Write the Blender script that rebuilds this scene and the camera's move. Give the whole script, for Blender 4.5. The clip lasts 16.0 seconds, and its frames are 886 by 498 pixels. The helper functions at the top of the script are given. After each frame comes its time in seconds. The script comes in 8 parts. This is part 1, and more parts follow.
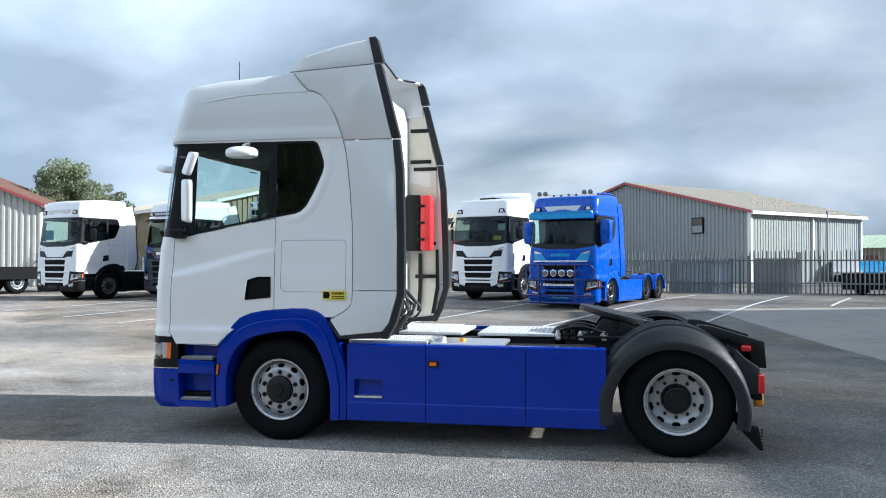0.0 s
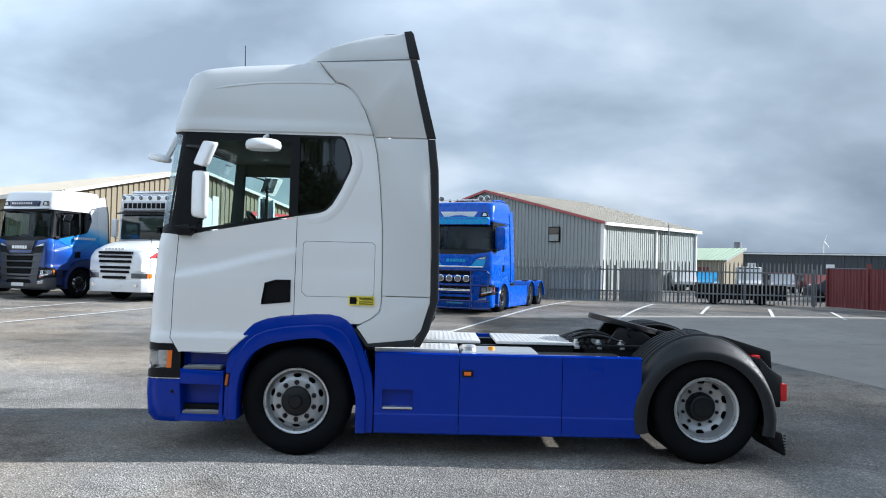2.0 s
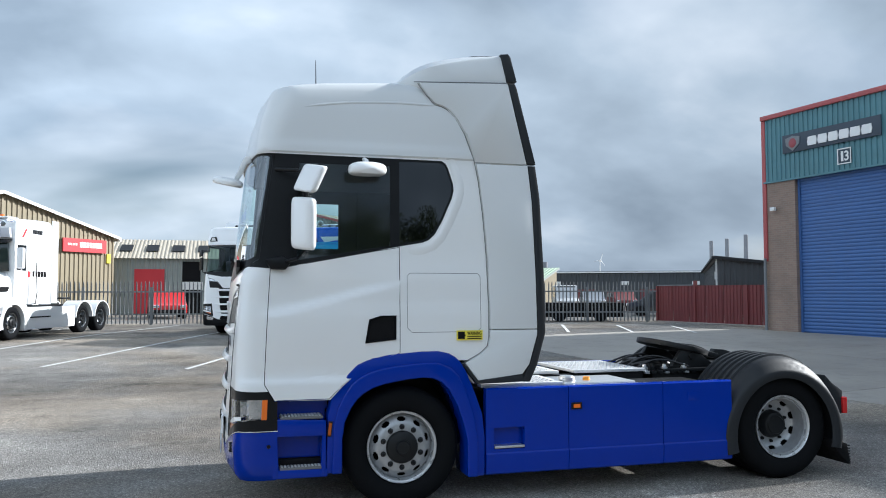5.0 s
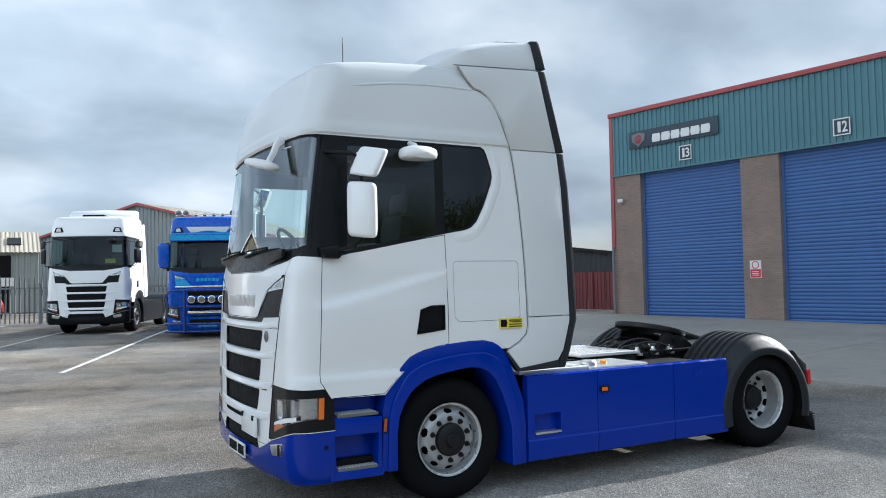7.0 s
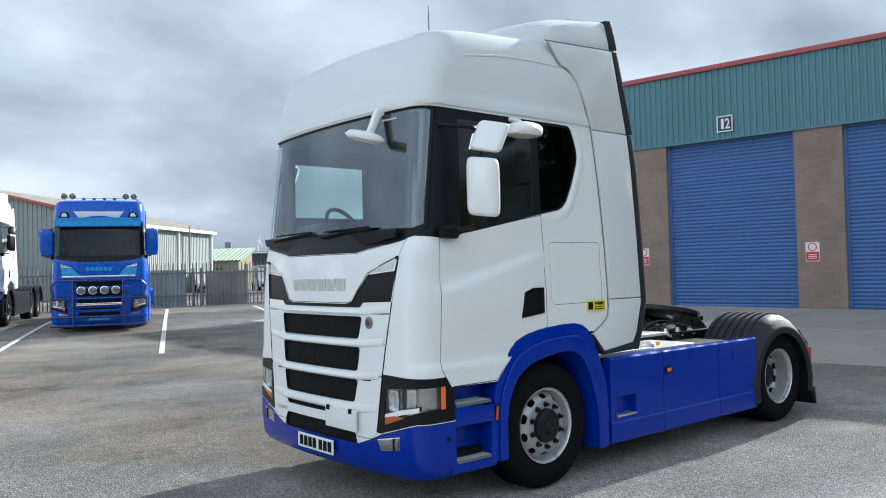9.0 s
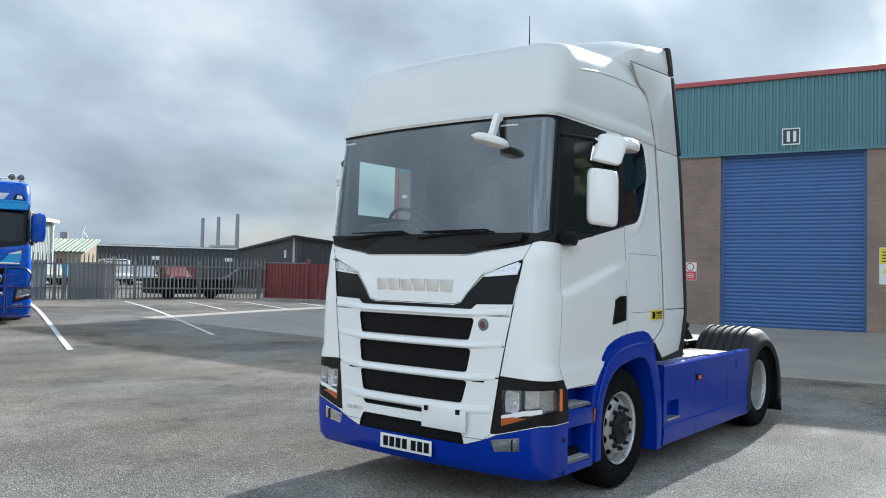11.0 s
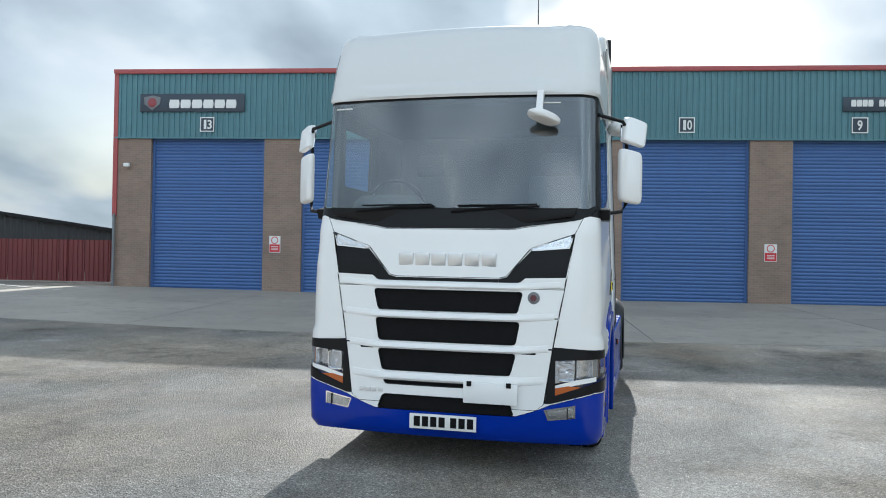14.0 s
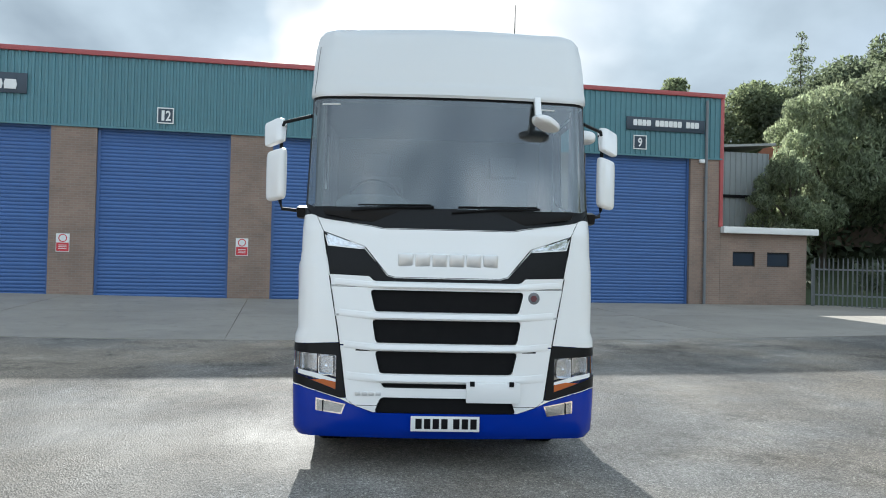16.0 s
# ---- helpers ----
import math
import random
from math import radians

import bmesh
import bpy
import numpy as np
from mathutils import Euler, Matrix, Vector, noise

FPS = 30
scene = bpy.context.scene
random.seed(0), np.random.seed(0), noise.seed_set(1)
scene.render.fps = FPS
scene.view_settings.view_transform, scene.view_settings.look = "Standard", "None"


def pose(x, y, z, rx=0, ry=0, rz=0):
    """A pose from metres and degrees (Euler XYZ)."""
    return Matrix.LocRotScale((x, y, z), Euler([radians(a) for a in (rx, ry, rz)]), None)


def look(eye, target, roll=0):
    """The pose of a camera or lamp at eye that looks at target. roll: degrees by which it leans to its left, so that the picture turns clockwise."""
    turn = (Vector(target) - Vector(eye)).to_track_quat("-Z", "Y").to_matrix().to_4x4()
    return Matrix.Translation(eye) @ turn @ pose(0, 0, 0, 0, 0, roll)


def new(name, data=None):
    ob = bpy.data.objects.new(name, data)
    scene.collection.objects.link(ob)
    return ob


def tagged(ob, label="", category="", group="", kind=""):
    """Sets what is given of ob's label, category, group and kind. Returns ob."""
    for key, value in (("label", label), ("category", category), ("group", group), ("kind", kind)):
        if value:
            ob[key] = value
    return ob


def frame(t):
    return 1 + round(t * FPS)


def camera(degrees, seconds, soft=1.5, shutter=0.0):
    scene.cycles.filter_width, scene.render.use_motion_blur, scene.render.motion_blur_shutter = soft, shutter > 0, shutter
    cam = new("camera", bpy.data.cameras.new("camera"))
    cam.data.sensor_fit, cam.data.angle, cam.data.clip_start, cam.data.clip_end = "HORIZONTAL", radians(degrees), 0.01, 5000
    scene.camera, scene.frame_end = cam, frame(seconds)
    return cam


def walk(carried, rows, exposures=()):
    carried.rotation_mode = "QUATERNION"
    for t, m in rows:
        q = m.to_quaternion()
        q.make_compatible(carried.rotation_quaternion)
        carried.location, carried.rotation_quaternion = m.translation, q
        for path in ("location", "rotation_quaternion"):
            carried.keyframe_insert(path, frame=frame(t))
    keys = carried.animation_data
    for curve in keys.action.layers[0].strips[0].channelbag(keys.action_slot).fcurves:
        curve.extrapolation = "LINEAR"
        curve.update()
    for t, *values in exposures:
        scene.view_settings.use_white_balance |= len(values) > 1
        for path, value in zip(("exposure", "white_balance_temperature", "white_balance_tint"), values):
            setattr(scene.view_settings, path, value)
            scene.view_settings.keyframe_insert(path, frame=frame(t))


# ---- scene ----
cam = camera(58.1, 16.0, soft=1.0)
PATH = [
    (0, (3.06, -8.372, 1.735), (2.678, -6.41, 1.77), 0.0),
    (0.5, (2.61, -8.374, 1.709), (2.313, -6.396, 1.741), 0.3),
    (1, (2.162, -8.396, 1.727), (1.976, -6.405, 1.768), 0.4),
    (1.5, (1.694, -8.392, 1.736), (1.629, -6.393, 1.767), 0.3),
    (2, (1.225, -8.308, 1.747), (1.246, -6.309, 1.793), 1.4),
    (2.5, (0.73, -8.271, 1.728), (0.814, -6.274, 1.787), 1.5),
    (3, (0.294, -8.242, 1.755), (0.468, -6.25, 1.786), 0.1),
    (3.5, (-0.095, -8.104, 1.791), (0.178, -6.124, 1.853), 0.3),
    (4, (-0.547, -7.995, 1.795), (-0.198, -6.028, 1.898), -0.3),
    (6.3, (-2.559, -7.051, 1.786), (-1.762, -5.22, 1.887), -0.2),
    (6.5, (-2.723, -6.988, 1.79), (-1.884, -5.175, 1.892), -0.7),
    (7, (-3.192, -6.755, 1.788), (-2.23, -5.004, 1.87), -1.1),
    (7.5, (-3.597, -6.462, 1.776), (-2.553, -4.758, 1.856), -0.8),
    (8, (-3.984, -6.139, 1.781), (-2.866, -4.484, 1.873), -0.9),
    (8.5, (-4.363, -5.798, 1.792), (-3.149, -4.21, 1.861), -1.3),
    (9, (-4.716, -5.376, 1.767), (-3.427, -3.847, 1.816), -1.4),
    (9.5, (-5.093, -5.027, 1.755), (-3.732, -3.564, 1.83), 0.1),
    (9.7, (-5.246, -4.876, 1.768), (-3.852, -3.444, 1.847), 0.6),
    (11.8, (-6.604, -3.374, 1.726), (-4.927, -2.285, 1.787), 0.8),
    (12, (-6.683, -3.209, 1.721), (-4.978, -2.166, 1.786), 0.7),
    (12.5, (-6.922, -2.804, 1.731), (-5.15, -1.879, 1.779), -0.1),
    (13, (-7.037, -2.329, 1.7), (-5.187, -1.569, 1.716), 0.3),
    (13.5, (-7.166, -1.868, 1.696), (-5.264, -1.249, 1.707), 0.7),
    (14, (-7.323, -1.386, 1.686), (-5.385, -0.893, 1.704), 1.0),
    (14.5, (-7.439, -0.887, 1.641), (-5.477, -0.499, 1.645), 2.2),
    (15, (-7.562, -0.441, 1.636), (-5.577, -0.203, 1.593), 1.9),
    (15.5, (-7.521, -0.02, 1.64), (-5.522, 0.02, 1.616), 1.3),
    (16, (-7.494, 0.423, 1.65), (-5.497, 0.326, 1.683), 1.3),
]
EXPOSURES = [(0, 0.85, 5740, 9.5), (4, 0.88, 5800, 9), (9, 1.03, 5950, 8), (12.5, 1.08, 6120, 7), (16, 1.10, 6100, 6.5)]
walk(cam, [(t, look(eye, target, roll)) for t, eye, target, roll in PATH], EXPOSURES)

# ---- world, sun ----
SUN_AZ, SUN_EL = radians(6.0), radians(27.2)
SUN_DIR = Vector((math.cos(SUN_AZ) * math.cos(SUN_EL), math.sin(SUN_AZ) * math.cos(SUN_EL), math.sin(SUN_EL)))


def make_world():
    w = bpy.data.worlds.new("sky")
    scene.world = w
    w.use_nodes = True
    nt = w.node_tree
    nt.nodes.clear()
    n, l = nt.nodes.new, nt.links.new
    out, bg = n("ShaderNodeOutputWorld"), n("ShaderNodeBackground")
    sky = n("ShaderNodeTexSky")
    sky.sky_type, sky.sun_disc = "NISHITA", False
    sky.sun_elevation, sky.sun_rotation = SUN_EL, math.pi / 2 - SUN_AZ
    sky.air_density, sky.dust_density = 1.0, 1.5
    tc, sep = n("ShaderNodeTexCoord"), n("ShaderNodeSeparateXYZ")
    l(tc.outputs["Generated"], sep.inputs[0])
    # clouds lie on a flat layer high above: the direction is divided by its height
    up = n("ShaderNodeMath"); up.operation = "MAXIMUM"; up.inputs[1].default_value = 0.0
    l(sep.outputs[2], up.inputs[0])
    add = n("ShaderNodeMath"); add.operation = "ADD"; add.inputs[1].default_value = 0.45
    l(up.outputs[0], add.inputs[0])
    dv = n("ShaderNodeVectorMath"); dv.operation = "DIVIDE"
    comb = n("ShaderNodeCombineXYZ")
    for k in range(3):
        l(add.outputs[0], comb.inputs[k])
    l(tc.outputs["Generated"], dv.inputs[0]); l(comb.outputs[0], dv.inputs[1])
    mp = n("ShaderNodeMapping"); mp.inputs["Scale"].default_value = (1.25, 1.5, 1.0); mp.inputs["Location"].default_value = (3.1, 1.7, 0.0)
    l(dv.outputs[0], mp.inputs[0])
    big = n("ShaderNodeTexNoise"); big.inputs["Scale"].default_value = 0.85; big.inputs["Detail"].default_value = 5; big.inputs["Roughness"].default_value = 0.44; big.inputs["Distortion"].default_value = 0.25
    small = n("ShaderNodeTexNoise"); small.inputs["Scale"].default_value = 2.0; small.inputs["Detail"].default_value = 6; small.inputs["Roughness"].default_value = 0.46; small.inputs["Distortion"].default_value = 0.15
    l(mp.outputs[0], big.inputs["Vector"]); l(mp.outputs[0], small.inputs["Vector"])
    # cover: how much cloud; shade: dark undersides
    cover = n("ShaderNodeValToRGB"); cover.color_ramp.elements[0].position = 0.29; cover.color_ramp.elements[1].position = 0.45
    l(big.outputs["Fac"], cover.inputs[0])
    mixn = n("ShaderNodeMath"); mixn.operation = "MULTIPLY_ADD"; mixn.inputs[1].default_value = 0.55
    l(small.outputs["Fac"], mixn.inputs[0]); 
    half = n("ShaderNodeMath"); half.operation = "MULTIPLY"; half.inputs[1].default_value = 0.45
    l(big.outputs["Fac"], half.inputs[0]); l(half.outputs[0], mixn.inputs[2])
    shade = n("ShaderNodeValToRGB")
    r = shade.color_ramp
    r.elements[0].position, r.elements[0].color = 0.36, (0.90, 0.94, 0.97, 1)
    r.elements[1].position, r.elements[1].color = 0.63, (0.30, 0.36, 0.42, 1)
    e = r.elements.new(0.48); e.color = (0.55, 0.63, 0.70, 1)
    l(mixn.outputs[0], shade.inputs[0])
    # clouds opposite the sun are lit from the front and brighter than those before it
    dot = n("ShaderNodeVectorMath"); dot.operation = "DOT_PRODUCT"; dot.inputs[1].default_value = SUN_DIR
    nrm = n("ShaderNodeVectorMath"); nrm.operation = "NORMALIZE"
    l(tc.outputs["Generated"], nrm.inputs[0]); l(nrm.outputs[0], dot.inputs[0])
    pw = n("ShaderNodeMapRange"); pw.inputs[1].default_value = -1.0; pw.inputs[2].default_value = 1.0; pw.inputs[3].default_value = 1.0; pw.inputs[4].default_value = 0.0
    l(dot.outputs["Value"], pw.inputs[0])
    sq = n("ShaderNodeMath"); sq.operation = "POWER"; sq.inputs[1].default_value = 1.3
    l(pw.outputs[0], sq.inputs[0])
    gl = n("ShaderNodeMath"); gl.operation = "MULTIPLY_ADD"; gl.inputs[1].default_value = 0.82; gl.inputs[2].default_value = CLOUD
    l(sq.outputs[0], gl.inputs[0])
    # added curve: brighter half way up than at horizon and overhead, deepening ground shade
    rise = n("ShaderNodeMath"); rise.operation = "MULTIPLY_ADD"; rise.inputs[1].default_value = -1.15; rise.inputs[2].default_value = 1.15
    l(up.outputs[0], rise.inputs[0])
    zen = n("ShaderNodeMath"); zen.operation = "MULTIPLY_ADD"; zen.inputs[2].default_value = 0.80
    l(up.outputs[0], zen.inputs[0]); l(rise.outputs[0], zen.inputs[1])
    # thin cloud glows round the sun
    dmax = n("ShaderNodeMath"); dmax.operation = "MAXIMUM"; dmax.inputs[1].default_value = 0.0
    l(dot.outputs["Value"], dmax.inputs[0])
    lobe = n("ShaderNodeMath"); lobe.operation = "POWER"; lobe.inputs[1].default_value = 6.0
    l(dmax.outputs[0], lobe.inputs[0])
    gs = n("ShaderNodeMath"); gs.operation = "MULTIPLY_ADD"; gs.inputs[1].default_value = 0.22
    l(lobe.outputs[0], gs.inputs[0]); l(gl.outputs[0], gs.inputs[2])
    gz = n("ShaderNodeMath"); gz.operation = "MULTIPLY"
    l(gs.outputs[0], gz.inputs[0]); l(zen.outputs[0], gz.inputs[1])
    # added gain: the unseen sky behind the yard is brightened to light the cab's flank
    side = n("ShaderNodeVectorMath"); side.operation = "DOT_PRODUCT"; side.inputs[1].default_value = (-0.25, -0.97, 0.0)
    l(nrm.outputs[0], side.inputs[0])
    thin = n("ShaderNodeMapRange"); thin.interpolation_type = "SMOOTHSTEP"
    thin.inputs[1].default_value, thin.inputs[2].default_value, thin.inputs[3].default_value, thin.inputs[4].default_value = -0.1, 0.95, 1.0, 1.45
    l(side.outputs["Value"], thin.inputs[0])
    gw = n("ShaderNodeMath"); gw.operation = "MULTIPLY"
    l(gz.outputs[0], gw.inputs[0]); l(thin.outputs[0], gw.inputs[1])
    lit = n("ShaderNodeVectorMath"); lit.operation = "SCALE"
    l(shade.outputs[0], lit.inputs[0]); l(gw.outputs[0], lit.inputs["Scale"])
    sk = n("ShaderNodeVectorMath"); sk.operation = "SCALE"; sk.inputs["Scale"].default_value = SKY
    l(sky.outputs[0], sk.inputs[0])
    mix = n("ShaderNodeMix"); mix.data_type = "RGBA"
    l(cover.outputs[0], mix.inputs["Factor"]); l(sk.outputs[0], mix.inputs["A"]); l(lit.outputs[0], mix.inputs["B"])
    l(mix.outputs["Result"], bg.inputs[0]); l(bg.outputs[0], out.inputs[0])


SKY, CLOUD = 0.048, 0.38
make_world()
sun_data = bpy.data.lights.new("sun", "SUN")
sun_data.energy, sun_data.angle, sun_data.color = 5.0, radians(0.6), (1.0, 0.95, 0.87)
sun = new("sun", sun_data)
sun.matrix_world = look((60, 6, 40), Vector((60, 6, 40)) - SUN_DIR)

# ---- materials ----
MATS = {}


def mat(name, rgb, rough=0.5, metal=0.0, vary=0.0, scale=4.0, bump=0.0, bscale=60.0, coat=0.0, spread=0.0, grime=None, spec=0.5):
    """A surface: base colour, with wear at two scales, a fine relief, and a spread from piece to piece."""
    if name in MATS:
        return MATS[name]
    m = bpy.data.materials.new(name)
    m.use_nodes = True
    nt = m.node_tree
    n, l = nt.nodes.new, nt.links.new
    b = nt.nodes["Principled BSDF"]
    b.inputs["Base Color"].default_value = (*rgb, 1)
    b.inputs["Roughness"].default_value, b.inputs["Metallic"].default_value = rough, metal
    b.inputs["Coat Weight"].default_value, b.inputs["Coat Roughness"].default_value = coat, 0.06
    b.inputs["Specular IOR Level"].default_value = spec
    tc = n("ShaderNodeTexCoord")
    if vary or spread or grime:
        a, c = n("ShaderNodeTexNoise"), n("ShaderNodeTexNoise")
        a.inputs["Scale"].default_value, a.inputs["Detail"].default_value = scale * 0.22, 5
        c.inputs["Scale"].default_value, c.inputs["Detail"].default_value = scale * 3, 4
        for t in (a, c):
            l(tc.outputs["Object"], t.inputs["Vector"])
        s = n("ShaderNodeMath"); s.operation = "ADD"
        l(a.outputs["Fac"], s.inputs[0]); l(c.outputs["Fac"], s.inputs[1])
        g = n("ShaderNodeMapRange")
        g.inputs[1].default_value, g.inputs[2].default_value, g.inputs[3].default_value, g.inputs[4].default_value = 0.6, 1.4, 1 - vary, 1 + vary
        l(s.outputs[0], g.inputs[0])
        val = g.outputs[0]
        if spread:
            oi, mr, mu = n("ShaderNodeObjectInfo"), n("ShaderNodeMapRange"), n("ShaderNodeMath")
            mr.inputs[3].default_value, mr.inputs[4].default_value, mu.operation = 1 - spread, 1 + spread, "MULTIPLY"
            l(oi.outputs["Random"], mr.inputs[0]); l(mr.outputs[0], mu.inputs[0]); l(val, mu.inputs[1])
            val = mu.outputs[0]
        sc = n("ShaderNodeVectorMath"); sc.operation = "SCALE"; sc.inputs[0].default_value = rgb
        l(val, sc.inputs["Scale"])
        col = sc.outputs[0]
        if grime:
            d, ramp, mx = n("ShaderNodeTexNoise"), n("ShaderNodeValToRGB"), n("ShaderNodeMix")
            d.inputs["Scale"].default_value, d.inputs["Detail"].default_value, d.inputs["Roughness"].default_value = scale, 8, 0.7
            ramp.color_ramp.elements[0].position, ramp.color_ramp.elements[1].position = 0.52, 0.72
            l(tc.outputs["Object"], d.inputs["Vector"]); l(d.outputs["Fac"], ramp.inputs[0])
            mx.data_type = "RGBA"; mx.inputs["B"].default_value = (*grime, 1)
            l(ramp.outputs[0], mx.inputs["Factor"]); l(col, mx.inputs["A"])
            col = mx.outputs["Result"]
        l(col, b.inputs["Base Color"])
        rr = n("ShaderNodeMapRange")
        rr.inputs[1].default_value, rr.inputs[2].default_value = 0.35, 0.65
        rr.inputs[3].default_value, rr.inputs[4].default_value = max(rough - 0.06, 0.02), min(rough + 0.08, 1)
        l(c.outputs["Fac"], rr.inputs[0]); l(rr.outputs[0], b.inputs["Roughness"])
    if bump:
        t, bp = n("ShaderNodeTexNoise"), n("ShaderNodeBump")
        t.inputs["Scale"].default_value, t.inputs["Detail"].default_value = bscale, 4
        bp.inputs["Strength"].default_value, bp.inputs["Distance"].default_value = bump, 0.01
        l(tc.outputs["Object"], t.inputs["Vector"]); l(t.outputs["Fac"], bp.inputs["Height"]); l(bp.outputs[0], b.inputs["Normal"])
    MATS[name] = m
    return m


def glass(name, tint, alpha, rough=0.02, ior=1.5):
    """Tinted pane: part of the light goes straight through, the rest meets a glossy dark surface."""
    if name in MATS:
        return MATS[name]
    m = bpy.data.materials.new(name)
    m.use_nodes = True
    nt = m.node_tree
    n, l = nt.nodes.new, nt.links.new
    nt.nodes.remove(nt.nodes["Principled BSDF"])
    tr, gl, mx, fr = n("ShaderNodeBsdfTransparent"), n("ShaderNodeBsdfGlossy"), n("ShaderNodeMixShader"), n("ShaderNodeLayerWeight")
    tr.inputs[0].default_value = (*[t * alpha for t in tint], 1)
    gl.inputs["Roughness"].default_value = rough
    gl.inputs["Color"].default_value = (0.9, 0.95, 1.0, 1)
    # gloss grows towards a grazing view, alike from both sides of the pane
    fr.inputs[0].default_value = 0.5
    p5, ma = n("ShaderNodeMath"), n("ShaderNodeMath")
    p5.operation, p5.inputs[1].default_value = "POWER", 4.6
    f0 = ((ior - 1) / (ior + 1)) ** 2
    ma.operation, ma.inputs[1].default_value, ma.inputs[2].default_value = "MULTIPLY_ADD", 0.95 - f0, f0 + 0.005
    l(fr.outputs["Facing"], p5.inputs[0]); l(p5.outputs[0], ma.inputs[0])
    l(ma.outputs[0], mx.inputs[0]); l(tr.outputs[0], mx.inputs[1]); l(gl.outputs[0], mx.inputs[2])
    l(mx.outputs[0], nt.nodes["Material Output"].inputs[0])
    MATS[name] = m
    return m


WHITE = mat("white_paint", (0.82, 0.825, 0.825), 0.30, coat=0.6)
# WHITE toned down: dimmer light on the upper panels put into its colour
DIMWHITE = mat("white_paint_dimmed", (0.67, 0.685, 0.69), 0.34, coat=0.45)
BLUE = mat("blue_paint", (0.0008, 0.027, 0.31), 0.16, vary=0.04, scale=3, spec=0.28)
BLACK = mat("black_plastic", (0.007, 0.0078, 0.0095), 0.34, vary=0.2, scale=8, bump=0.03, bscale=300, spec=0.2)
MATTE = mat("matt_black", (0.007, 0.007, 0.008), 0.75, vary=0.2, scale=6, spec=0.15)
GREYPL = mat("grey_plastic", (0.017, 0.019, 0.022), 0.55, vary=0.15, scale=10, bump=0.08, bscale=220, spec=0.3)
TYRE = mat("tyre_rubber", (0.006, 0.0066, 0.0078), 0.75, vary=0.3, scale=9, bump=0.15, bscale=90, spec=0.08)
STEEL = mat("painted_steel_rim", (0.54, 0.55, 0.565), 0.32, metal=0.55, vary=0.05, scale=6)
DISCSTEEL = mat("painted_steel_disc", (0.38, 0.39, 0.405), 0.38, metal=0.5, vary=0.18, scale=9)
ALU = mat("aluminium", (0.68, 0.69, 0.70), 0.34, metal=0.9, vary=0.08, scale=14, bump=0.05)
CHROME = mat("chrome", (0.85, 0.86, 0.88), 0.08, metal=1.0)
TREAD = mat("tread_plate", (0.68, 0.69, 0.70), 0.4, metal=0.35, vary=0.12, scale=20)
FRAME = mat("chassis_black", (0.009, 0.010, 0.0115), 0.42, vary=0.3, scale=8, bump=0.15, spec=0.25)
BOWL = mat("lamp_bowl", (0.90, 0.91, 0.93), 0.10, metal=0.92, bump=0.35, bscale=42)
DARKBOWL = mat("lamp_backing", (0.55, 0.57, 0.60), 0.18, metal=0.9, bump=0.4, bscale=34)
AMBERDARK = mat("dark_amber_lens", (0.42, 0.09, 0.01), 0.25, coat=0.3)
FOG = mat("fog_lamp_glass", (0.42, 0.45, 0.48), 0.14, metal=0.85, vary=0.3, scale=40, bump=0.3, bscale=55)
AMBER = mat("amber_lens", (0.85, 0.17, 0.012), 0.2, coat=0.3)
REDLENS = mat("red_lens", (0.55, 0.02, 0.02), 0.2, coat=0.5)
REDBOX = mat("red_plastic", (0.65, 0.03, 0.035), 0.4, vary=0.08)
YELLOW = mat("yellow_sticker", (0.78, 0.66, 0.05), 0.5, vary=0.05)
CREAM = mat("inner_cream", (0.62, 0.60, 0.53), 0.6, vary=0.08, scale=5)
INNER = mat("cab_inside", (0.045, 0.045, 0.05), 0.8, vary=0.2)
CLOTH = mat("seat_cloth", (0.05, 0.052, 0.06), 0.9, vary=0.2, scale=20)
GLASS = glass("tinted_glass", (0.80, 0.94, 0.92), 0.93)
SCREENGLASS = glass("windscreen_glass", (0.84, 0.96, 0.94), 0.90, 0.0, 2.1)
DARKGLASS = glass("dark_glass", (0.30, 0.35, 0.38), 0.08)
LENS = glass("lamp_lens", (0.95, 0.97, 1.0), 0.92)
DRL = mat("running_lamp_glass", (0.62, 0.64, 0.67), 0.15, metal=0.8, vary=0.3, scale=18, bump=0.4, bscale=30)
SIGNPALE = mat("white_lens", (0.82, 0.83, 0.84), 0.15, coat=0.3)
PLATEW = mat("number_plate_white", (0.80, 0.80, 0.78), 0.4)


def grille_mesh():
    """Black diamond mesh."""
    m = mat("grille_mesh", (0.014, 0.015, 0.017), 0.5, spec=0.3)
    nt = m.node_tree
    n, l = nt.nodes.new, nt.links.new
    tc, mp, ch = n("ShaderNodeTexCoord"), n("ShaderNodeMapping"), n("ShaderNodeTexChecker")
    mp.inputs["Rotation"].default_value = (radians(45), 0, 0)
    mp.inputs["Scale"].default_value = (0.0, 1.0, 1.0)
    ch.inputs["Scale"].default_value = 48
    ch.inputs["Color1"].default_value, ch.inputs["Color2"].default_value = (0.026, 0.028, 0.031, 1), (0.0025, 0.0025, 0.003, 1)
    l(tc.outputs["Object"], mp.inputs[0]); l(mp.outputs[0], ch.inputs["Vector"])
    l(ch.outputs["Color"], nt.nodes["Principled BSDF"].inputs["Base Color"])
    return m


GRILLE = grille_mesh()

# ---- building helpers ----
def mesh_of(bm, smooth=40.0):
    me = bpy.data.meshes.new("m")
    bm.normal_update()
    bm.to_mesh(me)
    bm.free()
    if smooth:
        me.polygons.foreach_set("use_smooth", [True] * len(me.polygons))
        me.set_sharp_from_angle(angle=radians(smooth))
    return me


